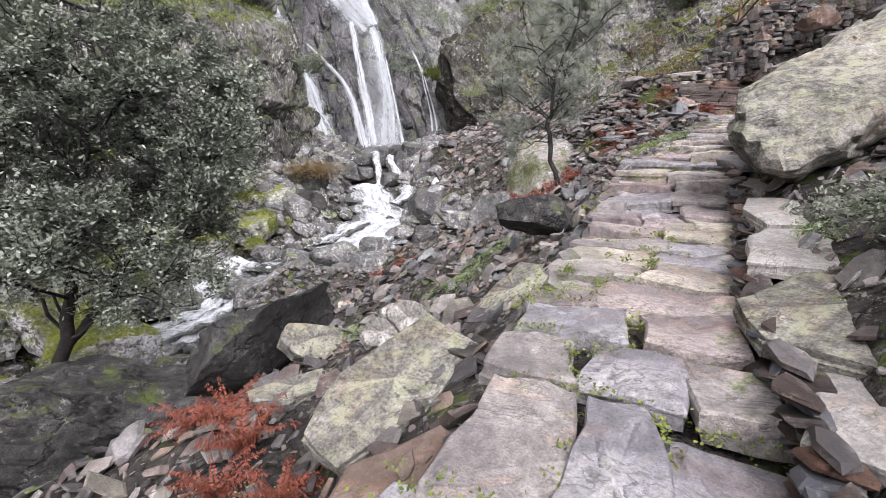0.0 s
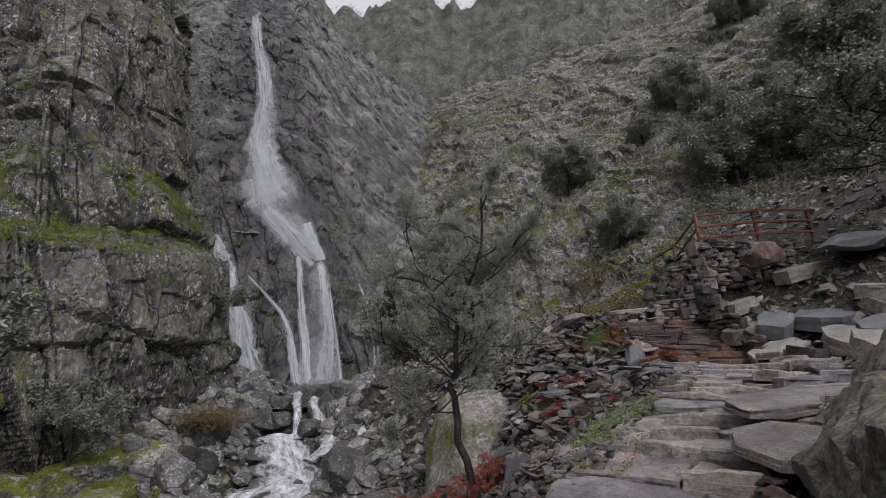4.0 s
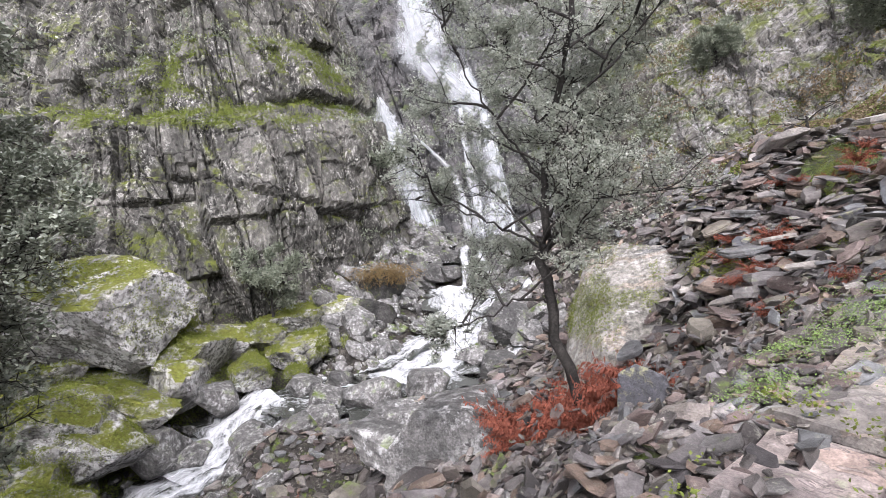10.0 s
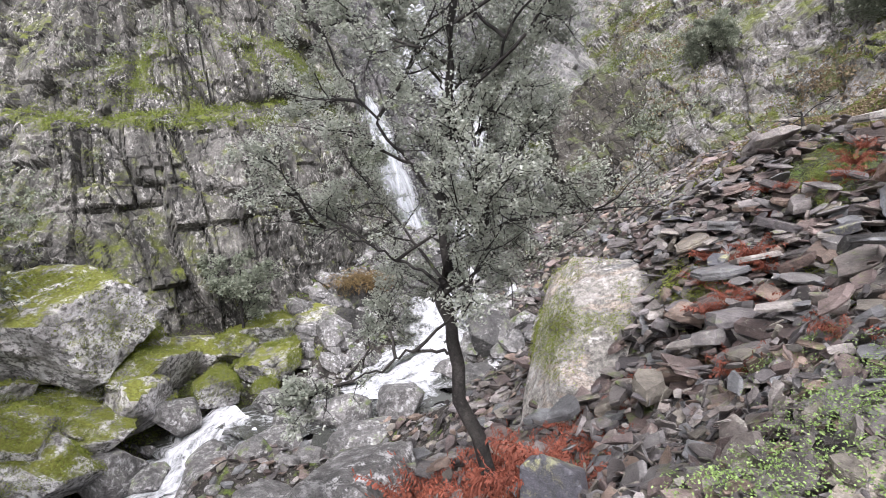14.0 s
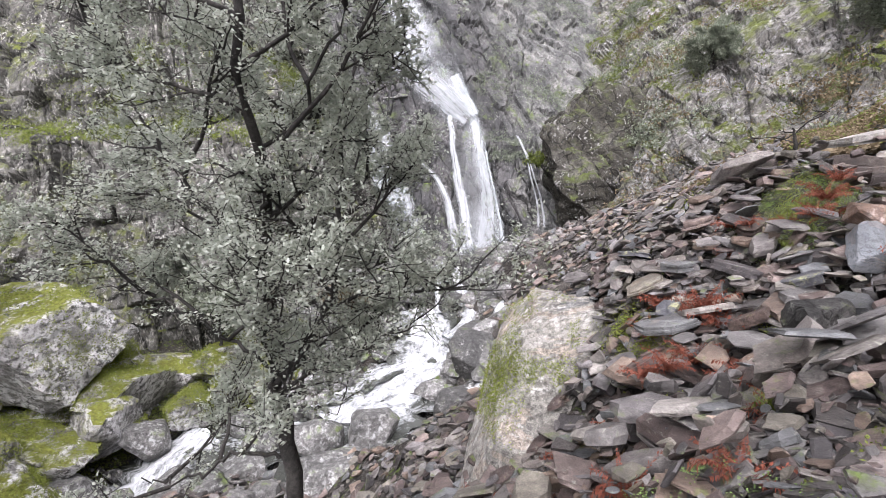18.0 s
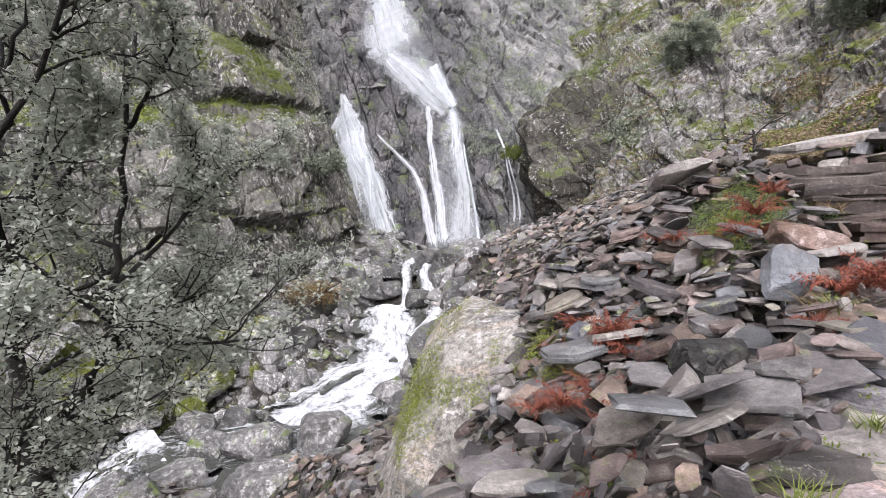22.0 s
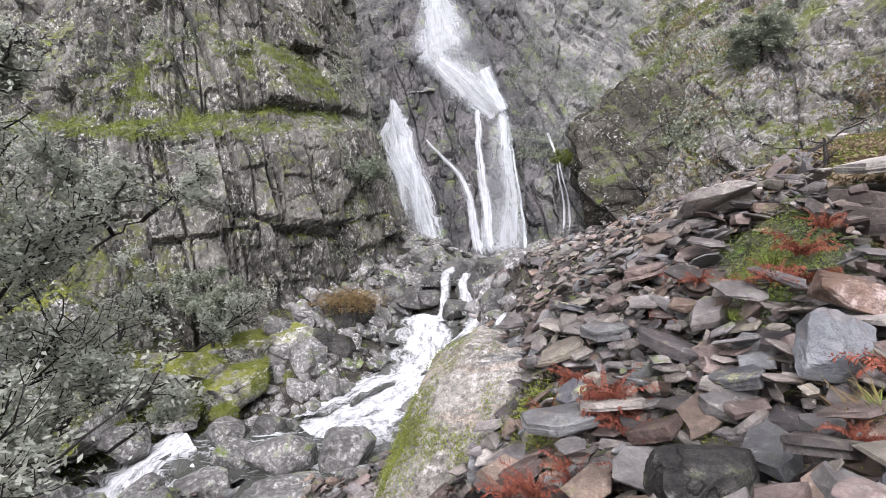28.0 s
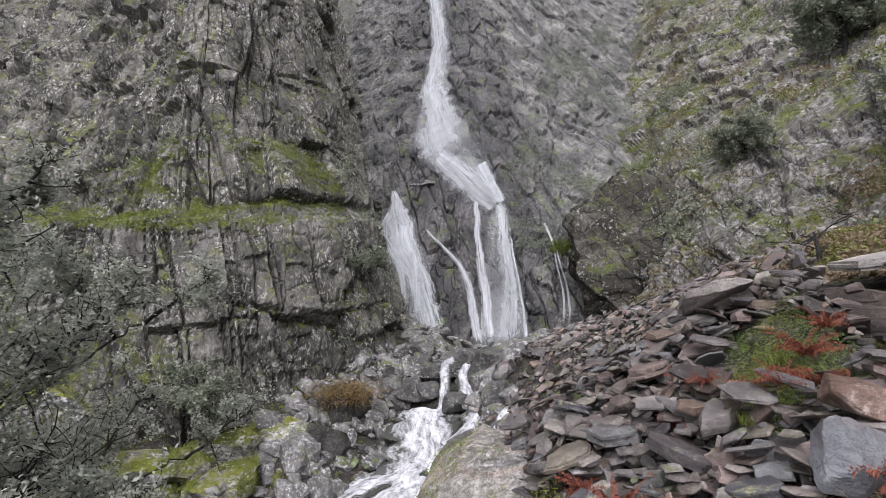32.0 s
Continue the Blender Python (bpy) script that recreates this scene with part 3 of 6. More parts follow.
def rock_sheet(name, columns, mat, nu, nv, label, top=75.0, coarse=1.0, relief=1.0, seed=0, ledge=False, jointed=False):
    """A rock face. A column: foot x, y, z, the way into the hill (degrees from +y, to the left positive), and how far the face lies back at each of LEVELS."""
    cols = spline(columns, nu)
    v = np.linspace(0, 1, nv) ** 1.25 * top
    pts = np.zeros((nv, nu, 3))
    for j in range(nu):
        c = cols[j]
        back_by = np.interp(v, LEVELS, c[4:])
        a = radians(c[3])
        pts[:, j, 0] = c[0] - math.sin(a) * back_by
        pts[:, j, 1] = c[1] + math.cos(a) * back_by
        pts[:, j, 2] = c[2] - 1.0 + v
    # even the kinks of the profile a little
    for _ in range(2):
        pts[1:-1] = (pts[:-2] + 2 * pts[1:-1] + pts[2:]) / 4
    du, dv = np.gradient(pts, axis=1), np.gradient(pts, axis=0)
    nrm = np.cross(du, dv)
    nrm /= np.linalg.norm(nrm, axis=2, keepdims=True) + 1e-9
    p, nn = pts.reshape(-1, 3), nrm.reshape(-1, 3)
    tilt = np.array([[0.99, 0.05, 0.24], [-0.05, 0.99, 0.0], [-0.1, 0.03, 0.99]])
    q = p @ tilt.T
    warp = np.stack([fractal(p * 0.25, 3, seed + s) for s in (1, 2, 3)], 1)
    q = q + 0.1 * warp
    d = 1.1 * relief * fractal(p * 0.11, 3, seed + 7)
    for size, amp, s in ((5.5, 0.9, 11), (2.3, 0.7, 12), (0.95, 0.24, 13)):
        size, amp = size * coarse, amp * (0.5 + 0.5 * coarse) * relief
        pick, off, joint = (bricks if jointed else blocks)(q / (size * np.array([0.5, 0.9, 2.0] if jointed else [0.58, 0.9, 1.5])), seed + s)
        lean = (pick * 7919 % 1 - 0.5) * 1.5 * off[:, 0] + (0.35 - 0.95 * (pick * 104729 % 1)) * off[:, 2]
        raised = 0.62 + 0.38 * np.clip(joint / (0.03 + 0.06 / size), 0, 1) if size > 1.5 else 1.0
        d += amp * ((0.25 + pick + lean) * raised - 0.6)
    d += 0.07 * coarse * relief * fractal(p * 2.2 / coarse, 3, seed + 9)
    if ledge:
        d *= 1 - 0.6 * np.repeat(smoothstep(9.6, 10.2, v) * (1 - smoothstep(10.9, 11.5, v)), nu)
    p = p + nn * d[:, None]
    return tagged(grid_object(name, p.reshape(pts.shape), mat, False), label, "rock face", kind="structure")


CLIFF = [
    (-50, -8, -4, 55, 0, 1, 4, 7, 14, 24, 45),
    (-42, 8, -3, 40, 0, 1, 4, 8, 13, 22, 40),
    (-27, 19, 0.5, 12, 0, 1.2, 3.6, 7.2, 10, 18, 34),
    (-17.5, 19.5, -1, 12, 0, 1.0, 3.6, 7.2, 9.5, 17, 34),
    (-12.6, 25.0, -0.8, 52, 0, 0.2, 1.6, 3.0, 6.0, 13, 27),
    (-9.4, 31.0, -0.2, 68, 0, 0.3, 2.0, 3.0, 5.5, 12, 26),
    (-10.0, 37.5, 1.0, 78, 0, 0.6, 2.5, 3.0, 5.0, 11, 24),
    (-13.6, 45.0, 1.0, 70, 0, 0.6, 2.5, 3.0, 5.5, 11, 24),
    (-18.5, 52.0, 1.0, 60, 0, 0.6, 2.5, 3.0, 5.5, 11, 24),
]
rock_sheet("cliff_left", CLIFF, M_CLIFF, 820, 520, "tall grey lichened cliff with mossy ledges beside the waterfall", 75, seed=100, ledge=True, jointed=True)

FALL_FACE = [
    (-32.0, 46.0, 1.2, 14, 0, 1.6, 4.0, 4.6, 8.0, 22, 44),
    (-18.0, 44.0, 1.2, 14, 0, 1.6, 4.0, 4.6, 8.0, 22, 44),
    (-12.0, 44.0, 1.2, 16, 0, 1.6, 4.2, 5.0, 8.5, 22, 44),
    (-7.0, 45.0, 1.2, 16, 0, 1.5, 4.5, 5.5, 9.5, 23, 44),
    (-2.5, 47.0, 1.2, 14, 0, 2.0, 5.0, 6.5, 12, 26, 50),
    (2.5, 46.5, 1.2, 4, 0, 2.5, 7.0, 9.0, 18, 36, 66),
    (5.0, 47.0, 2.0, -4, 0, 3.0, 9.0, 12, 24, 44, 80),
]
rock_sheet("cliff_behind_waterfall", FALL_FACE, M_WETROCK, 400, 420, "dark wet rock face behind the waterfall", 76, coarse=1.15, relief=0.62, seed=300)

HILL = [
    (1.0, 47.5, 1.2, 6, 0, 2.5, 8.0, 12, 26, 44, 84),
    (5.0, 42.5, 2.2, 0, 0, 2.0, 6.0, 9, 24, 44, 84),
    (10.0, 38.0, 4.5, -8, 0, 2.5, 7.5, 10, 22, 42, 80),
    (17.0, 33.0, 8.0, -25, 0, 4.0, 10, 13, 23, 42, 76),
    (27.0, 26.0, 11.0, -45, 0, 5.0, 11, 13, 23, 40, 72),
    (36.0, 10.0, 12.0, -70, 0, 5.0, 11, 13, 23, 40, 72),
    (44.0, -20.0, 12.0, -90, 0, 5.0, 11, 13, 23, 40, 72),
]
rock_sheet("hillside", HILL, M_HILL, 560, 400, "steep hillside of grey rock bands, moss and scrub", 75, coarse=1.6, relief=0.8, seed=500)


def far_ridge():
    """The skyline: hills beyond the gorge, as a ring of rising ground."""
    az = np.linspace(-120, 120, 600)
    crest = np.interp(az, [-120, -60, -30, -18, -10, -6, 0, 6, 12, 16, 22, 26, 32, 40, 60, 120],
                      [90, 150, 168, 152, 126, 126, 138, 132, 136, 140, 142, 138, 122, 122, 130, 90])
    jag = np.stack([az * 0.6, az * 0, az * 0], 1)
    crest = crest + 3.0 * fractal(jag, 3, 40)
    v = np.linspace(0, 1, 120)
    r = 90 + 55 * v
    a = np.radians(az)
    z = 8 + (crest[None, :] - 8) * (v[:, None] ** 0.85)
    pts = np.stack([np.sin(a)[None, :] * r[:, None], np.cos(a)[None, :] * r[:, None] + 5, z], -1)
    p = pts.reshape(-1, 3)
    pick, off, joint = blocks(p / 6.0, 50)
    p = p + np.array([0, -1.0, 0.2]) * (1.6 * (pick - 0.5) * np.clip(joint / 0.2, 0, 1) + 1.0 * fractal(p * 0.3, 3, 52))[:, None]
    return tagged(grid_object("far_hillside", p.reshape(pts.shape), M_FAR, False), "far dark wooded ridge against the overcast sky", "hill", kind="structure")


far_ridge()

# ---- water ----
def strip_points(line, widths, n, across, seed, bow, face):
    """The places of a sheet of running water along a line, with a bowed cross-section and ragged edges."""
    c = spline(line, n)
    w = np.interp(np.linspace(0, 1, n), np.linspace(0, 1, len(widths)), widths)
    along = np.gradient(c, axis=0)
    along /= np.linalg.norm(along, axis=1, keepdims=True)
    side = np.cross(along, np.array(face, float))
    side /= np.linalg.norm(side, axis=1, keepdims=True) + 1e-9
    nrm = np.cross(side, along)
    pts = np.zeros((n, across, 3))
    for k, sv in enumerate(np.linspace(-1, 1, across)):
        q = np.stack([np.arange(n) * 0.3, np.full(n, sv * 2.0), np.full(n, seed * 3.7)], 1)
        edge = 1 + 0.3 * fractal(q, 2, seed) * abs(sv)
        pts[:, k] = c + side * (w * sv * edge)[:, None] + nrm * (bow * (1 - sv * sv) + 0.05 * value_noise(q * 2.3, seed + 5))[:, None]
    return pts


face_mesh = bpy.data.objects["cliff_behind_waterfall"].data
FACE = np.empty(len(face_mesh.vertices) * 3, np.float32)
face_mesh.vertices.foreach_get("co", FACE)
FACE = FACE.reshape(-1, 3)


def face_front(x, z, reach=0.9):
    """How far back the rock face behind the waterfall lies at a place of it."""
    near = (np.abs(FACE[:, 0] - x) < reach) & (np.abs(FACE[:, 2] - z) < reach)
    return float(np.percentile(FACE[near, 1], 30)) if near.any() else float(np.interp(z, [0, 16, 26, 41, 62], [46, 51, 58, 66, 75]))


def fall_strand(name, xz, widths, mat, n, across, seed, ahead=0.25):
    """A strand of the waterfall that runs down the rock face through places given by x and height."""
    c = spline([(x, 0.0, z) for x, z in xz], n)
    c[:, 1] = [face_front(x, z, 0.9) for x, _, z in c]
    for _ in range(4):
        c[1:-1, 1] = np.minimum(c[1:-1, 1], (c[:-2, 1] + c[2:, 1]) / 2)
    c[:, 1] -= ahead
    pts = strip_points(c[:: max(1, n // 40)], widths, n, across, seed, 0.18, (0, -1, 0.2))
    ob = grid_object(name, pts, mat, True)
    ob.parent = waterfall
    ob.matrix_parent_inverse = Matrix.Translation(waterfall.location).inverted()
    return ob


waterfall = thing("waterfall", (-6, 45, 1.2), "tall white waterfall dropping in tiers down a dark rock face", "waterfall")
fall_strand("upper_fall", [(-27.6, 72), (-23.6, 57), (-19.3, 43.8), (-16.9, 31.6), (-14.6, 25.4), (-13.0, 21.5), (-11.6, 18.6)],
            [1.5, 1.5, 1.5, 2.2, 3.4, 4.2, 4.0], M_FALL, 190, 25, 1, 0.3)
fall_strand("middle_tier", [(-12.9, 19.2), (-11.6, 18.0), (-10.2, 16.6), (-8.4, 14.7), (-7.0, 13.1)], [1.2, 2.0, 2.3, 2.0, 1.3], M_FALL, 60, 17, 2, 0.5)
fall_strand("main_strand", [(-7.4, 13.6), (-6.75, 12.9), (-6.0, 10.1), (-5.35, 6.75), (-5.0, 3.7), (-4.7, 0.9)], [0.8, 0.9, 0.9, 1.1, 1.6, 2.3], M_FALL, 110, 15, 3)
fall_strand("middle_strand", [(-9.0, 13.9), (-8.9, 13.4), (-8.1, 10.3), (-7.5, 7.4), (-6.75, 3.75), (-6.3, 1.0)], [0.3, 0.4, 0.5, 0.6, 0.7, 0.9], M_FALL_THIN, 90, 11, 4)
fall_strand("slanting_strand", [(-13.3, 11.8), (-11.8, 10.5), (-10.4, 9.1), (-9.2, 7.7), (-8.2, 5.6), (-7.4, 2.9), (-6.8, 1.0)], [0.12, 0.18, 0.26, 0.36, 0.5, 0.6, 0.7], M_FALL_THIN, 90, 9, 5)
fall_strand("side_strand", [(-16.6, 15.9), (-16.0, 14.7), (-15.5, 12.8), (-14.4, 10.2), (-12.6, 7.3), (-11.6, 4.9), (-10.8, 3.0), (-10.1, 1.0)], [0.2, 0.6, 1.9, 2.1, 1.7, 1.6, 1.7, 1.8], M_FALL_THIN, 120, 17, 6, 0.6)
fall_strand("side_strand", [(-16.0, 15.2), (-15.2, 13.2), (-14.2, 11.4), (-13.3, 9.6), (-12.3, 6.4), (-11.4, 2.0)], [0.2, 0.8, 0.8, 0.6, 0.6, 0.7], M_FALL, 80, 11, 7, 0.8)
fall_strand("side_strand", [(-15.9, 13.4), (-16.4, 12.0), (-15.8, 10.4), (-13.8, 7.6), (-12.7, 4.0)], [0.6, 0.8, 0.8, 0.6, 0.5], M_FALL, 60, 9, 9, 0.8)
fall_strand("spray_veil", [(-22.9, 56), (-18.4, 42), (-15.8, 30), (-13.4, 22), (-10.4, 18.0), (-7.6, 13.6)], [1.8, 2.0, 3.0, 4.4, 4.0, 1.8], M_VEIL, 120, 15, 40, 0.7)
fall_strand("spray_veil", [(-7.2, 13.0), (-6.4, 10.0), (-5.8, 5.0), (-5.4, 0.9)], [0.9, 1.5, 2.2, 3.0], M_VEIL, 80, 13, 41, 0.6)
fall_strand("spray_veil", [(-16.6, 13.0), (-14.6, 9.0), (-12.0, 3.4), (-10.6, 1.0)], [1.4, 2.2, 2.2, 2.4], M_VEIL, 80, 13, 42, 0.9)
fall_strand("edge_strand", [(-8.9, 18.0), (-7.9, 16.0), (-6.6, 13.6)], [0.9, 0.9, 0.5], M_FALL_THIN, 40, 9, 43, 0.5)
fall_strand("edge_strand", [(-5.6, 10.6), (-4.9, 7.5), (-4.0, 3.6), (-3.5, 1.0)], [0.1, 0.16, 0.2, 0.3], M_FALL_THIN, 60, 7, 44, 0.4)
for k, shift in enumerate((0.0, 0.5)):
    fall_strand("trickle", [(-3.6 + shift * 0.2, 12.3), (-2.3 + shift * 0.2, 9.6), (-1.8 + shift * 0.5, 7.6), (-1.2 + shift * 0.7, 5.2), (-0.9 + shift, 2.6)], [0.07, 0.1, 0.13, 0.16, 0.2], M_FALL_THIN, 60, 5, 18 + k)


def flow(name, line, widths, mat, label, n=70, across=17, seed=0, bow=0.08, rough=0.12):
    pts = strip_points(line, widths, n, across, seed, bow, (0, 0, 1))
    p = pts.reshape(-1, 3)
    p[:, 2] += rough * fractal(p * np.array([1.6, 1.6, 0.4]), 3, seed + 3)
    return tagged(grid_object(name, p.reshape(pts.shape), mat, True), label, "stream", kind="structure")


flow("water_pool_upper", [(-9, 41.5, 1.25), (-5.5, 43.5, 1.25), (0.5, 45.0, 1.25)], [2.5, 3.5, 2.0], M_STREAM, "shallow pool at the waterfall's foot", seed=20)
flow("water_upper_run", [(-6.2, 42, 1.1), (-5.8, 37, 0.75), (-5.9, 33.2, 0.5)], [3.0, 2.0, 1.0], M_STREAM, "stream running between boulders", seed=21)
flow("water_drop", [(-4.7, 34.6, 1.3), (-4.5, 33.4, 1.15), (-4.4, 33.0, 0.8), (-4.2, 32.4, 0.0), (-4.1, 31.9, -0.7), (-4.2, 31.2, -0.95)], [0.4, 0.32, 0.26, 0.24, 0.3, 0.8], M_FOAM, "thin white drop between dark rocks", seed=29, bow=0.15)
flow("water_cascade", [(-4.7, 31.7, -0.8), (-4.5, 31.0, -1.05), (-4.0, 29.9, -1.65), (-3.6, 28.9, -2.15), (-3.4, 27.6, -2.65), (-3.8, 26.2, -3.05), (-4.4, 24.8, -3.35), (-4.8, 23.5, -3.62)],
     [1.4, 1.6, 1.5, 1.6, 2.0, 2.4, 2.7, 2.6], M_FOAM, "white cascade fanning out over rock", seed=22, bow=0.22)
flow("water_cascade_fan", [(-3.5, 28.6, -2.3), (-5.0, 27.4, -2.72), (-6.3, 26.3, -3.05), (-7.5, 25.2, -3.36), (-8.6, 24.3, -3.6)], [1.0, 1.3, 1.5, 1.5, 1.0], M_FOAM, "white water sheeting sideways over a sloping rock", seed=30, bow=0.06)
flow("water_cascade_side", [(-3.6, 34.0, 1.1), (-3.45, 33.1, 0.65), (-2.9, 32.4, -0.05), (-2.1, 31.5, -0.8), (-2.3, 30.5, -1.3), (-3.0, 29.6, -1.8)], [0.35, 0.4, 0.5, 0.7, 0.6, 0.5], M_FOAM, "narrow white cascade beside a boulder", seed=23, bow=0.2)
flow("water_chute", [(0.5, 34.0, 1.0), (0.05, 32.6, 0.6), (-0.2, 30.8, -0.2), (-0.4, 29.2, -0.9), (-0.2, 26.5, -2.2), (-0.6, 24.2, -3.3)], [0.35, 0.4, 0.5, 0.5, 0.6, 0.7], M_FOAM, "white chute between boulders", seed=24, bow=0.2)
flow("water_pool", [(1.2, 22.4, -3.56), (-1.2, 22.4, -3.55), (-3.6, 22.6, -3.54), (-6.4, 22.4, -3.55), (-9.4, 21.8, -3.68)], [2.6, 3.2, 3.2, 2.6, 1.2], M_STREAM, "stream pool among boulders", seed=25, bow=0.0, rough=0.02)
flow("water_low_fall", [(-9.2, 21.9, -3.66), (-9.6, 21.0, -3.9), (-9.7, 20.2, -4.5), (-9.6, 19.2, -4.9), (-9.9, 17.8, -5.05)], [1.6, 1.9, 2.1, 2.3, 2.2], M_FOAM, "white low fall between boulders", seed=26, bow=0.2)
flow("water_low_run", [(-9.6, 18.6, -5.0), (-10.4, 15.5, -5.4), (-12.0, 12.5, -5.85), (-14.5, 8.5, -6.4), (-20, 2, -7.5), (-26, -6, -8.5)], [2.1, 2.3, 2.5, 2.4, 2.2, 2.2],
     M_FOAM, "rushing white stream leaving over rocks", seed=27, n=140)

flow("water_low_braid", [(-7.5, 20.7, -3.75), (-7.9, 19.9, -4.2), (-8.3, 18.9, -4.6), (-9.0, 17.6, -4.9), (-10.2, 15.8, -5.2)], [0.35, 0.4, 0.5, 0.5, 0.5], M_FOAM, "narrow white braid of the stream over flat rock", seed=28, bow=0.12)

# ---- stones ----
rng = random.Random(7)


def chunk_mesh(name, size, seed, points=11, wedge=0.0):
    """A split piece of slate: flat cleaved faces above and below, a broken rim with one step in it."""
    r = random.Random(seed)
    n = 5 + seed % 3
    angles = [2 * math.pi * (i + r.uniform(-0.32, 0.32)) / n for i in range(n)]
    reach = [r.uniform(0.6, 1.08) for _ in range(n)]
    lean = (r.uniform(-0.12, 0.12), r.uniform(-0.12, 0.12))
    cuts = [r.uniform(-0.1, 0.1) for _ in range(n)]
    verts, faces = [], []
    for h, grow in ((-0.5, r.uniform(0.72, 0.95)), (r.uniform(-0.2, 0.2), 1.0), (0.5, r.uniform(0.78, 0.97))):
        for a, k, c in zip(angles, reach, cuts):
            q = k * (grow + c * h * 2)
            x, y = math.cos(a) * q * 0.5 + lean[0] * h, math.sin(a) * q * 0.5 + lean[1] * h
            verts.append((x * size[0], y * size[1], (h + 0.1 * r.uniform(-1, 1) * (abs(h) > 0.4)) * size[2] * (1 + 2 * wedge * x)))
    for k in (0, n):
        faces += [(k + i, k + (i + 1) % n, k + n + (i + 1) % n, k + n + i) for i in range(n)]
    faces += [tuple(range(n - 1, -1, -1)), tuple(range(2 * n, 3 * n))]
    me = bpy.data.meshes.new(name)
    me.from_pydata(verts, [], faces)
    me.update()
    return me


def slab_mesh(name, outline, thick, seed, layers=3, relief=0.02, ragged=0.06):
    """A slab of layered slate from an outline (x, y): laminae of uneven outline, an uneven top and split edges."""
    r = random.Random(seed)
    pts = []
    for i, (x, y) in enumerate(outline):
        nx, ny = outline[(i + 1) % len(outline)]
        steps = max(2, int(math.hypot(nx - x, ny - y) / 0.16))
        for s in range(steps):
            f = s / steps
            pts.append((x + (nx - x) * f, y + (ny - y) * f))
    n = len(pts)
    cx, cy = sum(p[0] for p in pts) / n, sum(p[1] for p in pts) / n
    span = max(math.hypot(p[0] - cx, p[1] - cy) for p in pts)
    verts, faces = [], []
    z = -thick
    for k in range(layers):
        t = thick / layers * r.uniform(0.8, 1.2) if k < layers - 1 else -z
        grow = r.uniform(-0.5, 0.5) * ragged if k < layers - 1 else 0.0
        ring = []
        for i, (x, y) in enumerate(pts):
            d = math.hypot(x - cx, y - cy) or 1
            off = grow + ragged * 0.6 * noise.noise((x * 4, y * 4, seed + k * 5.3)) + ragged * 0.3 * noise.noise((x * 13, y * 13, seed + k))
            s = 1 + off / d
            ring.append((cx + (x - cx) * s, cy + (y - cy) * s))
        base = len(verts)
        for x, y in ring:
            verts.append((x, y, z))
        top_rings = (1.0, 0.94, 0.68, 0.36) if k == layers - 1 else (1.0,)
        for m, f in enumerate(top_rings):
            for x, y in ring:
                px, py = cx + (x - cx) * f, cy + (y - cy) * f
                lift = 0.0
                if k == layers - 1:
                    step = math.floor(3 * noise.noise((px * 1.1, py * 1.1, seed * 1.7)) + 0.5) * relief * 0.55
                    lift = relief * 0.7 * noise.noise((px * 2.6, py * 2.6, seed)) + step - (0.35 * relief if m == 0 else 0)
                verts.append((px, py, z + t + lift))
        for m in range(len(top_rings)):
            a, b = base + m * n, base + (m + 1) * n
            for i in range(n):
                j = (i + 1) % n
                faces.append((a + i, a + j, b + j, b + i))
        verts.append((cx, cy, z + t + (relief * 0.5 * noise.noise((cx, cy, seed)) if k == layers - 1 else 0)))
        last = base + len(top_rings) * n
        for i in range(n):
            faces.append((last + i, last + (i + 1) % n, len(verts) - 1, len(verts) - 1))
        z += t
    me = bpy.data.meshes.new(name)
    me.from_pydata(verts, [], [f[:3] if f[2] == f[3] else f for f in faces])
    me.update()
    return me


def ragged_outline(length, width, seed, corners=7):
    r = random.Random(seed)
    out = []
    for i in range(corners):
        a = 2 * math.pi * (i + r.uniform(-0.3, 0.3)) / corners
        c, s = math.cos(a), math.sin(a)
        k = 1 / max(abs(c), abs(s)) ** 0.75 * r.uniform(0.82, 1.05)
        out.append((c * k * length / 2, s * k * width / 2))
    return out


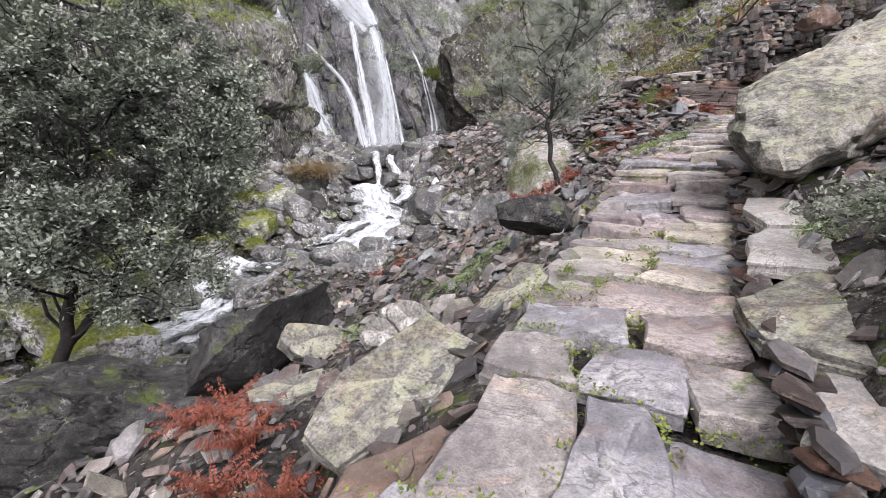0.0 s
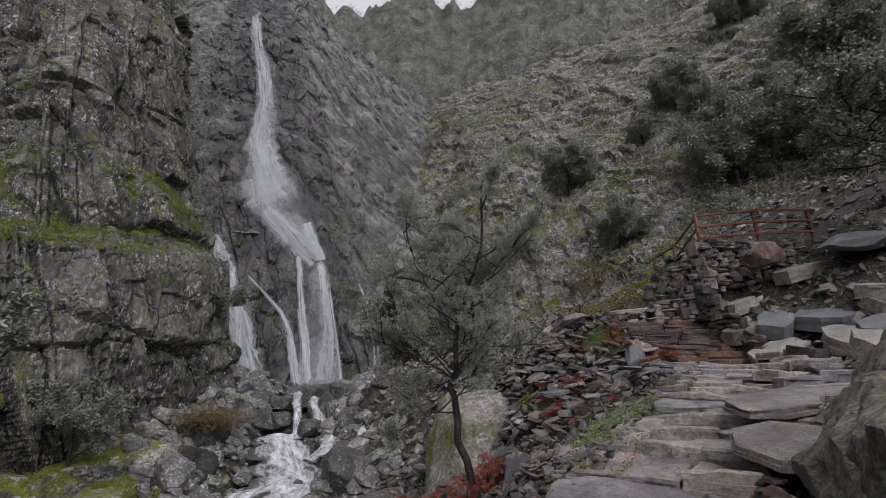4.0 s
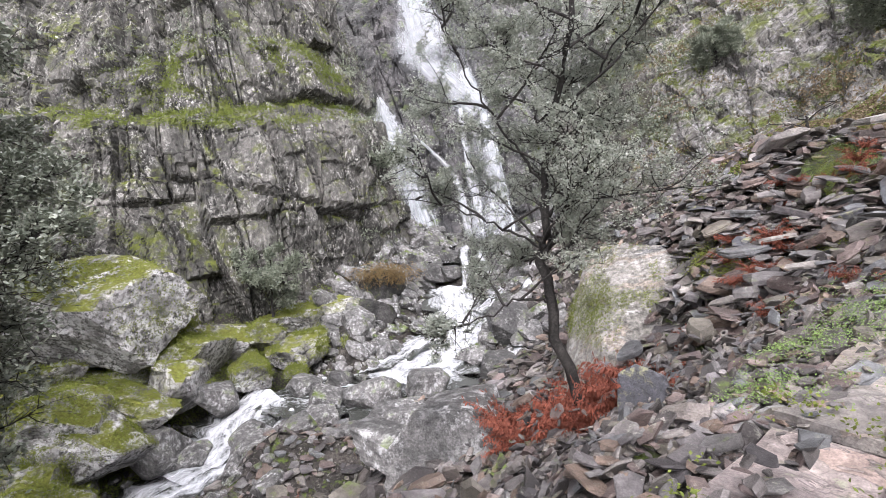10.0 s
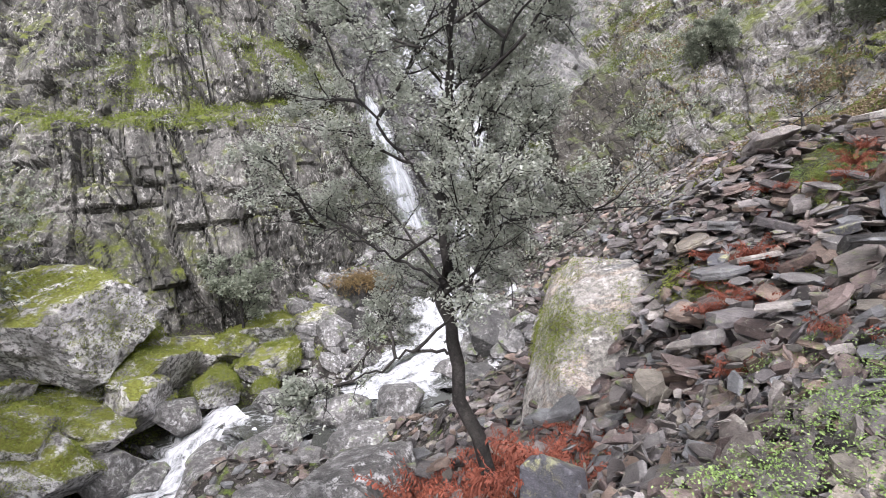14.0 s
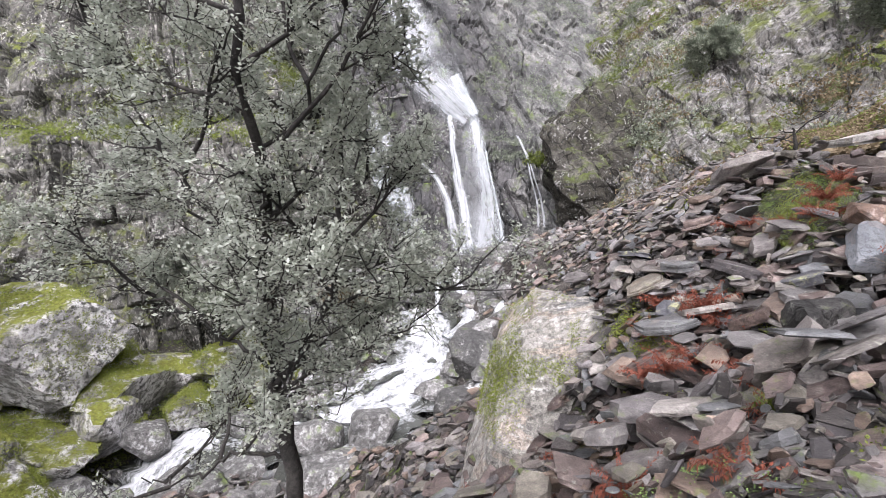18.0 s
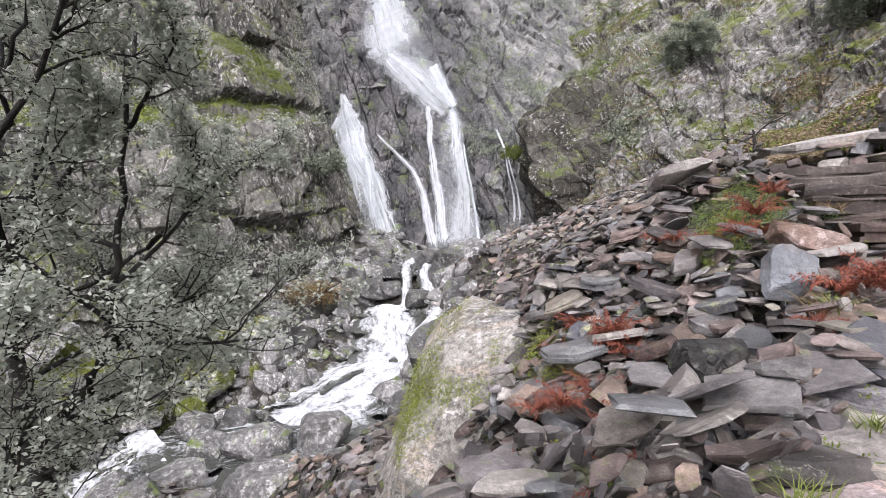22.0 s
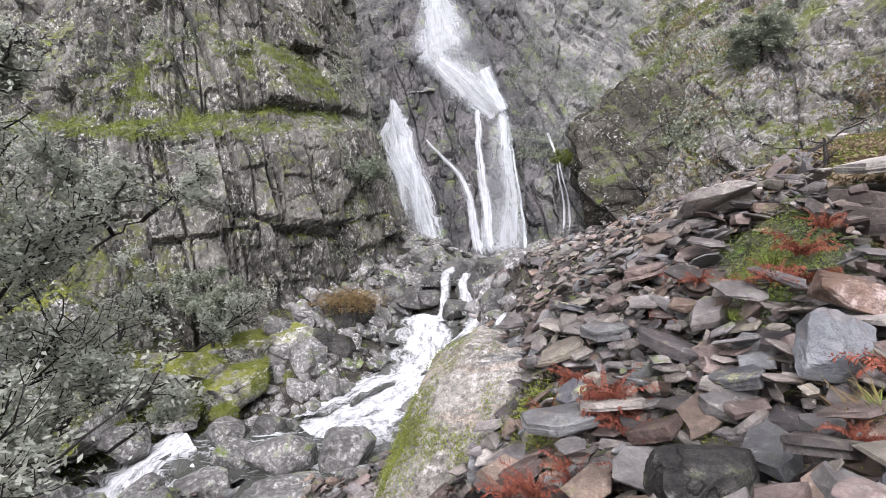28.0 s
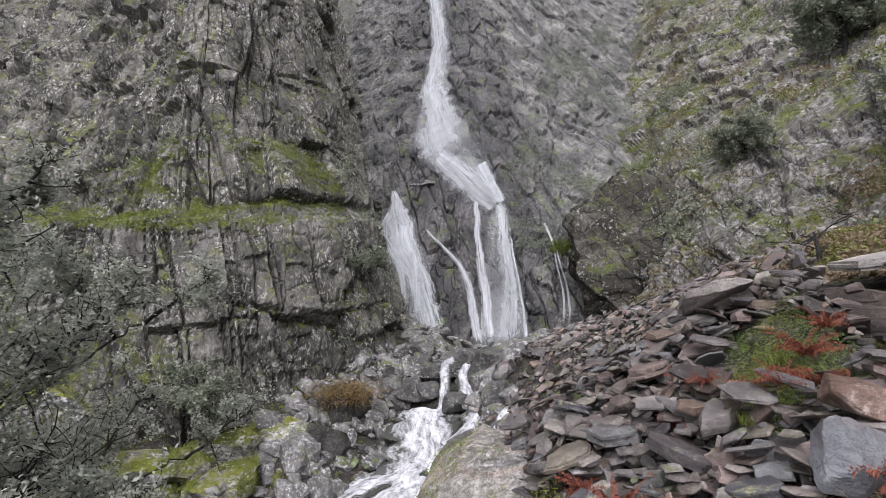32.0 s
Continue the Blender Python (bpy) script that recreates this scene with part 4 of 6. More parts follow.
def boulder_mesh(name, size, seed, planes=16, detail=4, rough=0.05, layered=1.0):
    """A boulder: a body cut by random planes, roughened by fine noise."""
    r = random.Random(seed)
    bm = bmesh.new()
    bmesh.ops.create_icosphere(bm, subdivisions=detail, radius=1)
    me = bpy.data.meshes.new(name)
    bm.to_mesh(me)
    bm.free()
    d = np.empty(len(me.vertices) * 3, np.float32)
    me.vertices.foreach_get("co", d)
    d = d.reshape(-1, 3)
    d /= np.linalg.norm(d, axis=1, keepdims=True)
    cut = [Vector(v) for v in ((1, 0, 0), (-1, 0, 0), (0, 1, 0), (0, -1, 0), (0, 0, 1), (0, 0, -1))]
    cut = [(c + Vector((r.gauss(0, 0.25), r.gauss(0, 0.25), r.gauss(0, 0.2)))).normalized() for c in cut]
    cut += [Vector((r.gauss(0, 1), r.gauss(0, 1), r.gauss(0, 1))).normalized() for _ in range(planes)]
    rad = np.full(len(d), 3.0)
    for i, c in enumerate(cut):
        far = r.uniform(0.72, 0.95) if i < 6 else r.uniform(0.82, 1.15)
        dot = d @ np.array(c)
        rad = np.where(dot > 0.05, np.minimum(rad, far / np.maximum(dot, 0.05)), rad)
    rad = np.minimum(rad, 1.45)
    p = d * rad[:, None]
    p = p * (np.array(size) / 2)
    mean = sum(size) / 3
    q = p / mean * 2.2 + seed * 3.1
    pick, off, joint = blocks(q * 1.1 * np.array([1, 1, layered]), seed)
    fine, _, seam = blocks(q * 3.1 * np.array([1, 1, layered]) + 0.3 * fractal(q, 2, seed)[:, None], seed + 9)
    bumps = 0.5 * fractal(q, 4, seed) + 0.9 * (pick - 0.5) * np.clip(joint / 0.1, 0, 1) + 0.45 * (fine - 0.3) * np.clip(seam / 0.12, 0, 1) + 0.12 * fractal(q * 7, 2, seed)
    p = p * (1 + rough * bumps)[:, None]
    me.vertices.foreach_set("co", p.astype(np.float32).ravel())
    me.update()
    return me


def cut_boulder_mesh(name, corners, seed, detail=6, rough=0.02, layered=0.4):
    """A boulder with plain broken faces: the body within the given corners, its edges and faces roughened."""
    bm = bmesh.new()
    for c in corners:
        bm.verts.new(c)
    bmesh.ops.convex_hull(bm, input=bm.verts)
    bmesh.ops.recalc_face_normals(bm, faces=bm.faces)
    mid = np.mean(np.array(corners), axis=0)
    planes = [(np.array(f.normal), float(f.normal.dot(f.verts[0].co - Vector(mid)))) for f in bm.faces]
    bm.clear()
    bmesh.ops.create_icosphere(bm, subdivisions=detail, radius=1)
    me = bpy.data.meshes.new(name)
    bm.to_mesh(me)
    bm.free()
    d = np.empty(len(me.vertices) * 3, np.float32)
    me.vertices.foreach_get("co", d)
    d = d.reshape(-1, 3)
    rad = np.full(len(d), 9.0)
    for n, far in planes:
        dot = d @ n
        rad = np.where(dot > 0.02, np.minimum(rad, far / np.maximum(dot, 0.02)), rad)
    p = d * rad[:, None]
    q = p * 1.6 + seed
    pick, off, joint = blocks(q * np.array([1.0, 1.0, 0.7]), seed)
    strata = (q @ np.array([0.32, -0.4, 0.86]) * 1.7 + 0.7 * fractal(q * 0.5, 3, seed + 5)) % 1.0
    bumps = layered * (strata - 0.5) + 1.6 * (pick - 0.5) * np.clip(joint / 0.08, 0, 1) + 1.2 * fractal(q * 0.9, 4, seed) + 0.5 * fractal(q * 6, 2, seed + 3)
    p = p * (1 + rough * bumps)[:, None]
    me.vertices.foreach_set("co", (p + mid).astype(np.float32).ravel())
    me.update()
    return me


def rubble(name, places, protos, mat, label, category):
    """Countless stones, joined: places are rows of x, y, z, size, turn, tilt, tilt, kind."""
    data = []
    for me in protos:
        v = np.empty(len(me.vertices) * 3, np.float32)
        me.vertices.foreach_get("co", v)
        me.calc_loop_triangles()
        t = np.empty(len(me.loop_triangles) * 3, np.int32)
        me.loop_triangles.foreach_get("vertices", t)
        data.append((v.reshape(-1, 3), t.reshape(-1, 3)))
    vs, fs, base = [], [], 0
    for x, y, z, s, a, b, c, k in places:
        v, t = data[int(k) % len(data)]
        m = np.array(Euler((b, c, a)).to_matrix())
        vs.append(v * s @ m.T + (x, y, z))
        fs.append(t + base)
        base += len(v)
    me = mesh_of(name, np.concatenate(vs), np.concatenate(fs))
    me.materials.append(mat)
    return tagged(new(name, me), label, category, kind="stuff")


CHUNKS = [chunk_mesh("stone", (1.0, r, h), 30 + i, 12, w) for i, (r, h, w) in enumerate(
    [(0.7, 0.22, 0.3), (0.6, 0.3, -0.4), (0.85, 0.18, 0.2), (0.5, 0.25, 0.5), (0.75, 0.34, 0.0), (0.65, 0.15, 0.3), (0.9, 0.26, -0.3), (0.55, 0.4, 0.4), (0.7, 0.5, 0.2), (0.8, 0.12, 0.1)])]
for me in CHUNKS:
    me.materials.append(M_SLATE1)


def scatter(count, area, sizes, keep, seed, tilt=0.35, sink=0.25, pile=0.1, bias=1.6, follow=1.0):
    """Random places of stones on the ground within an area (x0, x1, y0, y1), where keep(x, y) lets them lie."""
    r = np.random.RandomState(seed)
    x = r.uniform(area[0], area[1], count * 3)
    y = r.uniform(area[2], area[3], count * 3)
    ok = keep(x, y, r.uniform(0, 1, len(x)))
    x, y = x[ok][:count], y[ok][:count]
    n = len(x)
    u = r.uniform(0, 1, n)
    s = sizes[0] * (sizes[1] / sizes[0]) ** (u ** bias)
    z = rough_ground(x, y) + s * (0.12 - sink * r.uniform(0, 0.4, n)) + pile * r.uniform(0, 1, n) ** 2
    gxs = (rough_ground(x + 0.3, y) - rough_ground(x - 0.3, y)) / 0.6
    gys = (rough_ground(x, y + 0.3) - rough_ground(x, y - 0.3)) / 0.6
    b = follow * np.arctan(gys) + r.normal(0, tilt, n)
    c = -follow * np.arctan(gxs) + r.normal(0, tilt, n)
    return np.stack([x, y, z, s, r.normal(0.3, 0.8, n), b, c, r.randint(0, 100, n)], 1)


def off_path(x, y, margin=0.1):
    px, _ = path_at(y)
    return np.abs(x - px) > half_width(y) + margin


def on_bank(x, y, u):
    """Right bank, between the stream and the path."""
    sx, _ = stream_at(y)
    px, _ = path_at(y)
    return (x > sx + 1.5) & (x < px - half_width(y) + 0.05)


def slope_above(x, y, u):
    px, _ = path_at(y)
    return x > px + half_width(y) + 0.35


def by_stream(x, y, u):
    sx, _ = stream_at(y)
    return (np.abs(x - sx) < 5.5)


def left_bank(x, y, u):
    sx, _ = stream_at(y)
    return (x < sx - 0.6) & (x > sx - 8)


def clear_of_water(x, y, gap=0.9):
    d, _ = bed_near(x, y)
    return d > gap


def clear_of_boulder(x, y):
    return np.hypot((x - 3.2) / 1.0, (y - 16.0) / 1.1) > 1


def clear_of_turf(x, y):
    return np.hypot((x - 6.75) / 0.55, (y - 16.25) / 0.75) > 1


THIN = [chunk_mesh("stone", (1.0, r, h), 90 + i, 12, w) for i, (r, h, w) in enumerate(
    [(0.7, 0.11, 0.4), (0.6, 0.15, -0.5), (0.85, 0.08, 0.3), (0.45, 0.13, 0.6), (0.75, 0.17, 0.3), (0.65, 0.07, 0.4), (0.9, 0.12, -0.5), (0.5, 0.2, 0.6), (0.6, 0.26, 0.3), (0.8, 0.07, 0.2)])]
for me in THIN:
    me.materials.append(M_SLATE1)
bank_and_clear = lambda x, y, u: on_bank(x, y, u) & clear_of_boulder(x, y) & clear_of_turf(x, y) & clear_of_water(x, y, 1.6)
rubble("rubble_slope", np.concatenate([
    scatter(9500, (-6, 8, -2, 13.5), (0.05, 0.36), bank_and_clear, 1, 0.4, pile=0.07),
    scatter(5200, (0, 9.5, 11.8, 22), (0.15, 0.62), bank_and_clear, 2, 0.26, pile=0.42, bias=1.2, follow=0.4),
    scatter(3400, (-9, 2, 8, 22), (0.12, 0.6), lambda x, y, u: (x > stream_at(y)[0]) & clear_of_boulder(x, y) & clear_of_water(x, y, 1.3), 14, 0.35, pile=0.12),
    scatter(4600, (2, 9.5, 10.5, 20), (0.07, 0.26), bank_and_clear, 12, 0.5, pile=0.34),
    scatter(4200, (2.0, 5.4, 7.4, 12.2), (0.05, 0.24), bank_and_clear, 15, 0.4, pile=0.1),
    scatter(2600, (-4, 12, 21, 40), (0.2, 0.9), bank_and_clear, 3, 0.3, pile=0.15),
    scatter(2400, (0, 7.5, 19, 33), (0.14, 0.5), bank_and_clear, 16, 0.3, pile=0.12),
]), THIN, M_SLATE, "loose grey and rust-brown slate rubble on a slope", "rubble")
rubble("bank_rubble", np.concatenate([
    scatter(2200, (2, 16, -1, 12), (0.08, 0.5), slope_above, 4, 0.35, pile=0.1),
    scatter(1100, (1.4, 5, -1.5, 4.5), (0.05, 0.3), slope_above, 52, 0.35, pile=0.04),
    scatter(5200, (-4, 5, -1, 7), (0.03, 0.11), lambda x, y, u: off_path(x, y, 0.02), 53, 0.5, pile=0.02),
    scatter(2600, (8, 20, 9, 17.2), (0.1, 0.55), slope_above, 5, 0.35, pile=0.2),
    scatter(1300, (9, 26, 17, 32), (0.15, 0.7), slope_above, 51, 0.35, pile=0.05),
]), THIN, M_SLATE, "slate rubble on the bank above the path", "rubble")
STREAM_CHUNKS = [boulder_mesh("cobble", (1, r, h), 60 + i, 6, 2, 0.07) for i, (r, h) in enumerate([(0.8, 0.5), (0.7, 0.6), (0.9, 0.45), (0.6, 0.55)])]
rubble("stream_cobbles", np.concatenate([
    scatter(900, (-26, 3, 0, 26), (0.2, 1.1), lambda x, y, u: by_stream(x, y, u) & clear_of_water(x, y, 1.9), 6, 0.3, pile=0.1),
    scatter(420, (-12, 5, 25, 46), (0.4, 1.7), lambda x, y, u: by_stream(x, y, u) & clear_of_water(x, y, 1.3), 7, 0.3, pile=0.15),
    scatter(1900, (-30, -4, 2, 36), (0.15, 0.9), lambda x, y, u: left_bank(x, y, u) & clear_of_water(x, y, 1.1), 8, 0.3, pile=0.1),
    scatter(70, (-20, -1, 4, 27), (0.3, 0.9), lambda x, y, u: ~clear_of_water(x, y, 1.0), 9, 0.3, pile=0.05),
]), STREAM_CHUNKS, M_STREAMROCK, "grey cobbles and boulders along the stream", "cobbles")

# the larger loose slabs of the heap beside the path
heap = tagged(new("slate_heap"), "heap of large loose slate slabs beside the path", "rubble heap")
for row in scatter(300, (3.2, 7.7, 12.0, 17.8), (0.2, 0.52), lambda x, y, u: on_bank(x, y, u) & off_path(x, y, 0.2) & clear_of_boulder(x, y) & clear_of_turf(x, y), 21, 0.32, sink=0.1, pile=0.3, follow=0.4):
    x, y, z, s, a, b, c, k = row
    put("slab", THIN[int(k) % len(THIN)], None, heap, Matrix.LocRotScale((x, y, z + 0.1), Euler((b, c, a)), (s, s, s)))


def boulder(name, place, size, turn, seed, mat, label, rough=0.06, detail=4, planes=16, layered=1.0):
    ob = put(name, boulder_mesh(name, size, seed, planes, detail, rough, layered), mat, None, pose(*place, *turn))
    return tagged(ob, label, "boulder")


tagged(put("boulder", cut_boulder_mesh("boulder", [(3.2, 16.68, 1.74), (4.03, 16.58, 1.77), (4.28, 16.1, 1.4), (4.5, 15.4, 1.12), (4.65, 15.0, 0.2), (4.6, 14.9, -0.6), (3.75, 14.4, -0.1), (2.85, 14.7, 0.15), (2.6, 14.6, -0.9),
                                                   (2.55, 17.0, 1.5), (2.1, 15.1, -0.9), (2.2, 17.4, 0.4), (3.0, 18.0, 1.72), (4.3, 17.8, 1.6), (4.7, 17.2, 0.2), (3.4, 18.2, -0.6), (3.8, 14.8, -1.4), (2.3, 16.0, -1.4)], 3), M_BOULDER),
       "large pale lichened boulder with green moss on its flank", "boulder")
tagged(put("boulder", cut_boulder_mesh("boulder", [(0.55, 11.0, -0.7), (0.6, 11.0, -0.1), (0.9, 11.1, 0.3), (1.45, 11.2, 0.32), (1.75, 11.2, 0.0), (1.7, 11.1, -0.8), (0.8, 12.1, 0.2), (1.6, 12.1, 0.35), (0.5, 12.0, -0.6), (1.8, 12.1, -0.6)], 4, 5, 0.03), M_STREAMROCK), "grey angular boulder at the bank's edge", "boulder")
boulder("boulder", (0.4, 11.6, -0.25), (1.1, 0.6, 0.45), (0, 12, -10), 5, M_STREAMROCK, "mossy flat boulder on the bank")
boulder("boulder", (-2.8, 19.6, -3.2), (2.1, 1.5, 1.2), (0, 5, 20), 6, M_STREAMROCK, "pale grey boulder in the stream")
boulder("boulder", (-4.9, 21.6, -3.2), (2.2, 1.6, 1.2), (0, -6, 10), 7, M_STREAMROCK, "grey rounded boulder in the stream")
boulder("boulder", (-3.2, 22.6, -3.1), (1.9, 1.2, 1.2), (0, 4, 50), 8, M_STREAMROCK, "dark wet boulder in the stream pool")
boulder("boulder", (-0.7, 24.0, -2.9), (1.7, 1.3, 1.3), (0, 8, 0), 9, M_WETSTONE, "mossy boulder beside the cascade")
boulder("boulder", (-0.9, 26.8, -1.8), (2.2, 2.2, 2.4), (6, 4, 30), 10, M_WETSTONE, "large grey boulder between two cascades", 0.05, 5)
boulder("boulder", (-2.7, 33.2, 0.3), (1.6, 1.8, 1.9), (0, 8, 10), 11, M_WETSTONE, "wet rounded boulder at the head of the cascade")
boulder("boulder", (-1.5, 34.5, 0.9), (3.2, 2.2, 2.2), (0, 8, 30), 12, M_WETSTONE, "lichened boulder above the cascade")
boulder("boulder", (-7.8, 33.6, 0.2), (1.6, 1.8, 1.8), (0, 8, 70), 13, M_WETSTONE, "dark boulder at the foot of the cliff")
boulder("boulder", (1.2, 36.0, 1.1), (3.6, 2.2, 1.6), (0, 4, 20), 14, M_WETSTONE, "flat pale boulder below the waterfall")
boulder("boulder", (-12.0, 20.2, -2.6), (2.3, 1.9, 2.0), (0, 8, 20), 15, M_MOSSROCK, "mossy lichened boulder under the cliff")
boulder("boulder", (-10.7, 20.6, -3.3), (1.6, 1.2, 1.2), (0, 8, 60), 16, M_STREAMROCK, "white-spotted boulder beside the low fall")
boulder("boulder", (-11.2, 18.4, -4.3), (2.0, 1.7, 1.8), (0, 8, 10), 17, M_STREAMROCK, "white-spotted boulder beside the stream")
boulder("boulder", (-9.6, 27.2, -1.3), (2.6, 2.0, 2.0), (0, 8, 15), 18, M_MOSSROCK, "mossy boulder at the foot of the cliff", 0.07, 5)
boulder("boulder", (-7.9, 27.9, -1.9), (3.0, 2.2, 2.6), (0, 10, 40), 19, M_DARKROCK, "dark wet boulder beside the cascade", 0.06, 5)
boulder("boulder", (-8.3, 30.0, -0.6), (2.6, 2.4, 2.2), (0, 10, 70), 20, M_DARKROCK, "dark boulder capped with dry grass")
boulder("boulder", (-3.3, 4.7, -1.75), (2.8, 2.0, 1.8), (-12, 14, 25), 21, M_DARKROCK, "dark mossy rock above the rushing stream", 0.17, 6, 16, 2.5)
boulder("boulder", (-1.75, 4.3, -0.5), (0.45, 1.5, 1.15), (-14, 34, -32), 22, M_DARKROCK, "leaning pointed slab of dark rock", 0.11, 5)
boulder("boulder", (-5.6, 5.6, -2.2), (2.4, 1.8, 1.3), (0, 8, 35), 23, M_STREAMROCK, "pale boulder on the bank")
boulder("boulder", (1.05, 5.25, 0.62), (0.85, 0.6, 0.42), (4, 12, 15), 24, M_DARKROCK, "dark flat-topped block beside the path")
tagged(put("boulder", cut_boulder_mesh("boulder", [(2.93, 10.5, 0.3), (2.96, 10.52, 0.98), (3.1, 10.5, 1.08), (3.3, 10.42, 1.0), (3.42, 10.36, 0.3), (3.0, 10.72, 0.95), (3.34, 10.62, 0.95), (2.95, 10.72, 0.3), (3.45, 10.6, 0.3), (3.4, 10.38, 0.75)], 27, 5, 0.02, 0.8), M_DARKSLAB), "upright dark slate slab among the rubble", "boulder")
boulder("boulder", (6.78, 14.5, 2.45), (0.5, 0.3, 0.5), (-14, 14, 22), 28, M_BLUE, "blue-grey tilted slate slab")
boulder("boulder", (7.1, 14.95, 2.72), (0.8, 0.5, 0.3), (-4, 14, -12), 29, M_RUST, "rust-stained slate block in the heap")
boulder("boulder", (6.3, 17.3, 3.62), (1.0, 0.7, 0.22), (-12, -18, 15), 30, M_PAVE, "flat slate slab on top of the heap")
boulder("boulder", (5.9, 13.2, 2.0), (0.6, 0.42, 0.32), (0, 12, 25), 31, M_DARKROCK, "dark slate block in the heap")
boulder("boulder", (13.9, 15.6, 5.6), (2.2, 1.5, 0.5), (10, -16, 30), 32, M_BLUE, "pale blue-grey slab lying on the bank")
tagged(put("boulder", cut_boulder_mesh("boulder", [(2.45, 4.32, 1.56), (2.5, 4.15, 1.15), (2.75, 3.95, 1.1), (3.3, 4.0, 1.38), (3.58, 4.05, 1.62), (4.4, 4.4, 2.1), (2.76, 4.75, 1.82), (3.75, 5.35, 2.2), (4.9, 5.75, 2.88), (6.7, 6.3, 3.8),
                                                   (3.4, 5.0, 0.9), (4.5, 5.2, 1.15), (6.0, 5.6, 1.7), (4.0, 6.6, 1.5), (6.0, 7.6, 2.6), (7.2, 6.8, 3.4)], 33, 6, 0.045, 1.6), M_LICHEN),
       "huge leaning boulder covered with yellow-green lichen", "boulder")
boulder("boulder", (11.6, 16.3, 5.3), (1.2, 0.8, 0.6), (-14, -22, 15), 34, M_RUST, "red-brown slate block below the fence")


boulder("boulder", (-15.6, 19.4, 0.2), (9.0, 3.8, 4.0), (4, 3, 8), 35, M_MOSSROCK, "great lichened block overhanging the stream bank", 0.09, 5, 12)
boulder("boulder", (-13.0, 16.8, -3.4), (5.0, 3.2, 2.4), (0, 8, 20), 36, M_MOSSROCK, "broad moss-covered rock under the overhang", 0.08, 5)
boulder("boulder", (-11.0, 14.8, -4.9), (3.4, 2.4, 2.2), (0, 8, 50), 40, M_MOSSROCK, "moss-topped lichened rock at the water", 0.08, 5)
boulder("boulder", (-14.5, 21.2, -0.9), (4.5, 3.0, 1.8), (0, 6, 10), 41, M_MOSSROCK, "moss-covered rock at the foot of the cliff", 0.08, 5)
boulder("boulder", (-12.8, 23.2, -1.9), (3.0, 2.4, 1.8), (0, 6, 40), 37, M_MOSSROCK, "mossy lichened rock on the bank", 0.07, 5)
for place, size, turn, seed in [((-12.7, 21.5, -1.9), (2.6, 4.2, 1.7), (-18, 6, 20), 46), ((-13.2, 18.3, -2.9), (4.4, 2.6, 1.5), (0, 20, 15), 47), ((-11.6, 24.6, -1.9), (2.2, 2.6, 1.3), (-10, 6, 40), 48), ((-12.6, 16.6, -2.75), (3.2, 2.6, 1.5), (4, 18, 30), 49)]:
    boulder("boulder", place, size, turn, seed, M_MOSSROCK, "low moss-grown hump of the stream bank", 0.07, 5, 10)


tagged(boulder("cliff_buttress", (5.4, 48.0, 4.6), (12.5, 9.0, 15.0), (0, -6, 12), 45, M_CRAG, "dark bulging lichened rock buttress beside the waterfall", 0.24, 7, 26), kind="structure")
boulder("ledge_rock", (-15.0, 51.9, 16.4), (5.4, 3.4, 0.9), (0, 3, 0), 38, M_WETROCK, "flat dark rock jutting out of the waterfall", 0.05)
for i, (x, y, z, s) in enumerate([(-7.6, 27.4, -2.4, 1.1), (-3.0, 25.4, -3.3, 0.9), (-7.4, 23.6, -3.4, 1.0), (-2.2, 21.4, -3.4, 0.9), (-6.6, 21.4, -3.4, 1.3), (-8.3, 22.6, -3.4, 1.2),
                                  (-8.8, 19.9, -4.3, 1.1), (-10.6, 19.0, -4.8, 1.2), (-7.4, 18.8, -4.2, 1.6), (-6.2, 19.8, -3.7, 1.5), (-0.8, 20.4, -3.0, 1.4), (-2.2, 34.8, 1.2, 1.6), (-7.4, 36.0, 0.9, 1.6), (-4.6, 36.8, 1.0, 1.9), (0.2, 33.2, 0.7, 1.5), (2.0, 34.0, 1.0, 1.6), (-9.0, 39.0, 1.4, 2.0), (3.4, 39.0, 1.7, 2.2), (-0.8, 39.4, 1.4, 1.6)]):
    boulder("boulder", (x, y, z), (s * 1.2, s, s * 0.75), (i * 13 % 20 - 10, i * 7 % 24 - 12, i * 47), 600 + i, M_WETSTONE if y > 23 else M_STREAMROCK, "wet grey lichened boulder in the stream bed", 0.06, 4)


def slab_stone(name, place, length, width, thick, turn, seed, mat, label, corners=7):
    ob = put(name, slab_mesh(name, ragged_outline(length, width, seed, corners), thick, seed), mat, None, pose(*place, *turn))
    return tagged(ob, label, "stone slab")


slab_stone("stone_slab", (-0.25, 2.35, 0.12), 1.15, 0.5, 0.12, (12, -14, 52), 41, M_LICHEN, "tilted slab with yellow lichen beside the path")
slab_stone("stone_slab", (-0.15, 1.55, 0.08), 0.7, 0.5, 0.12, (8, -10, 30), 42, M_SLATE1, "tilted grey slab beside the path")
slab_stone("stone_slab", (-0.25, 3.3, 0.12), 0.34, 0.22, 0.1, (60, 10, 20), 43, M_BOULDER, "small upright slab among rubble")
slab_stone("stone_slab", (-0.42, 3.2, 0.05), 0.3, 0.24, 0.1, (50, -20, 50), 44, M_BOULDER, "small upright slab among rubble")
slab_stone("stone_slab", (-1.0, 3.6, -0.15), 0.5, 0.32, 0.16, (48, 20, 30), 45, M_LICHEN, "upright mossy slab among rubble")
slab_stone("stone_slab", (0.5, 3.35, 0.32), 0.55, 0.42, 0.16, (10, -30, 20), 46, M_LICHEN, "mossy slab at the path's edge")
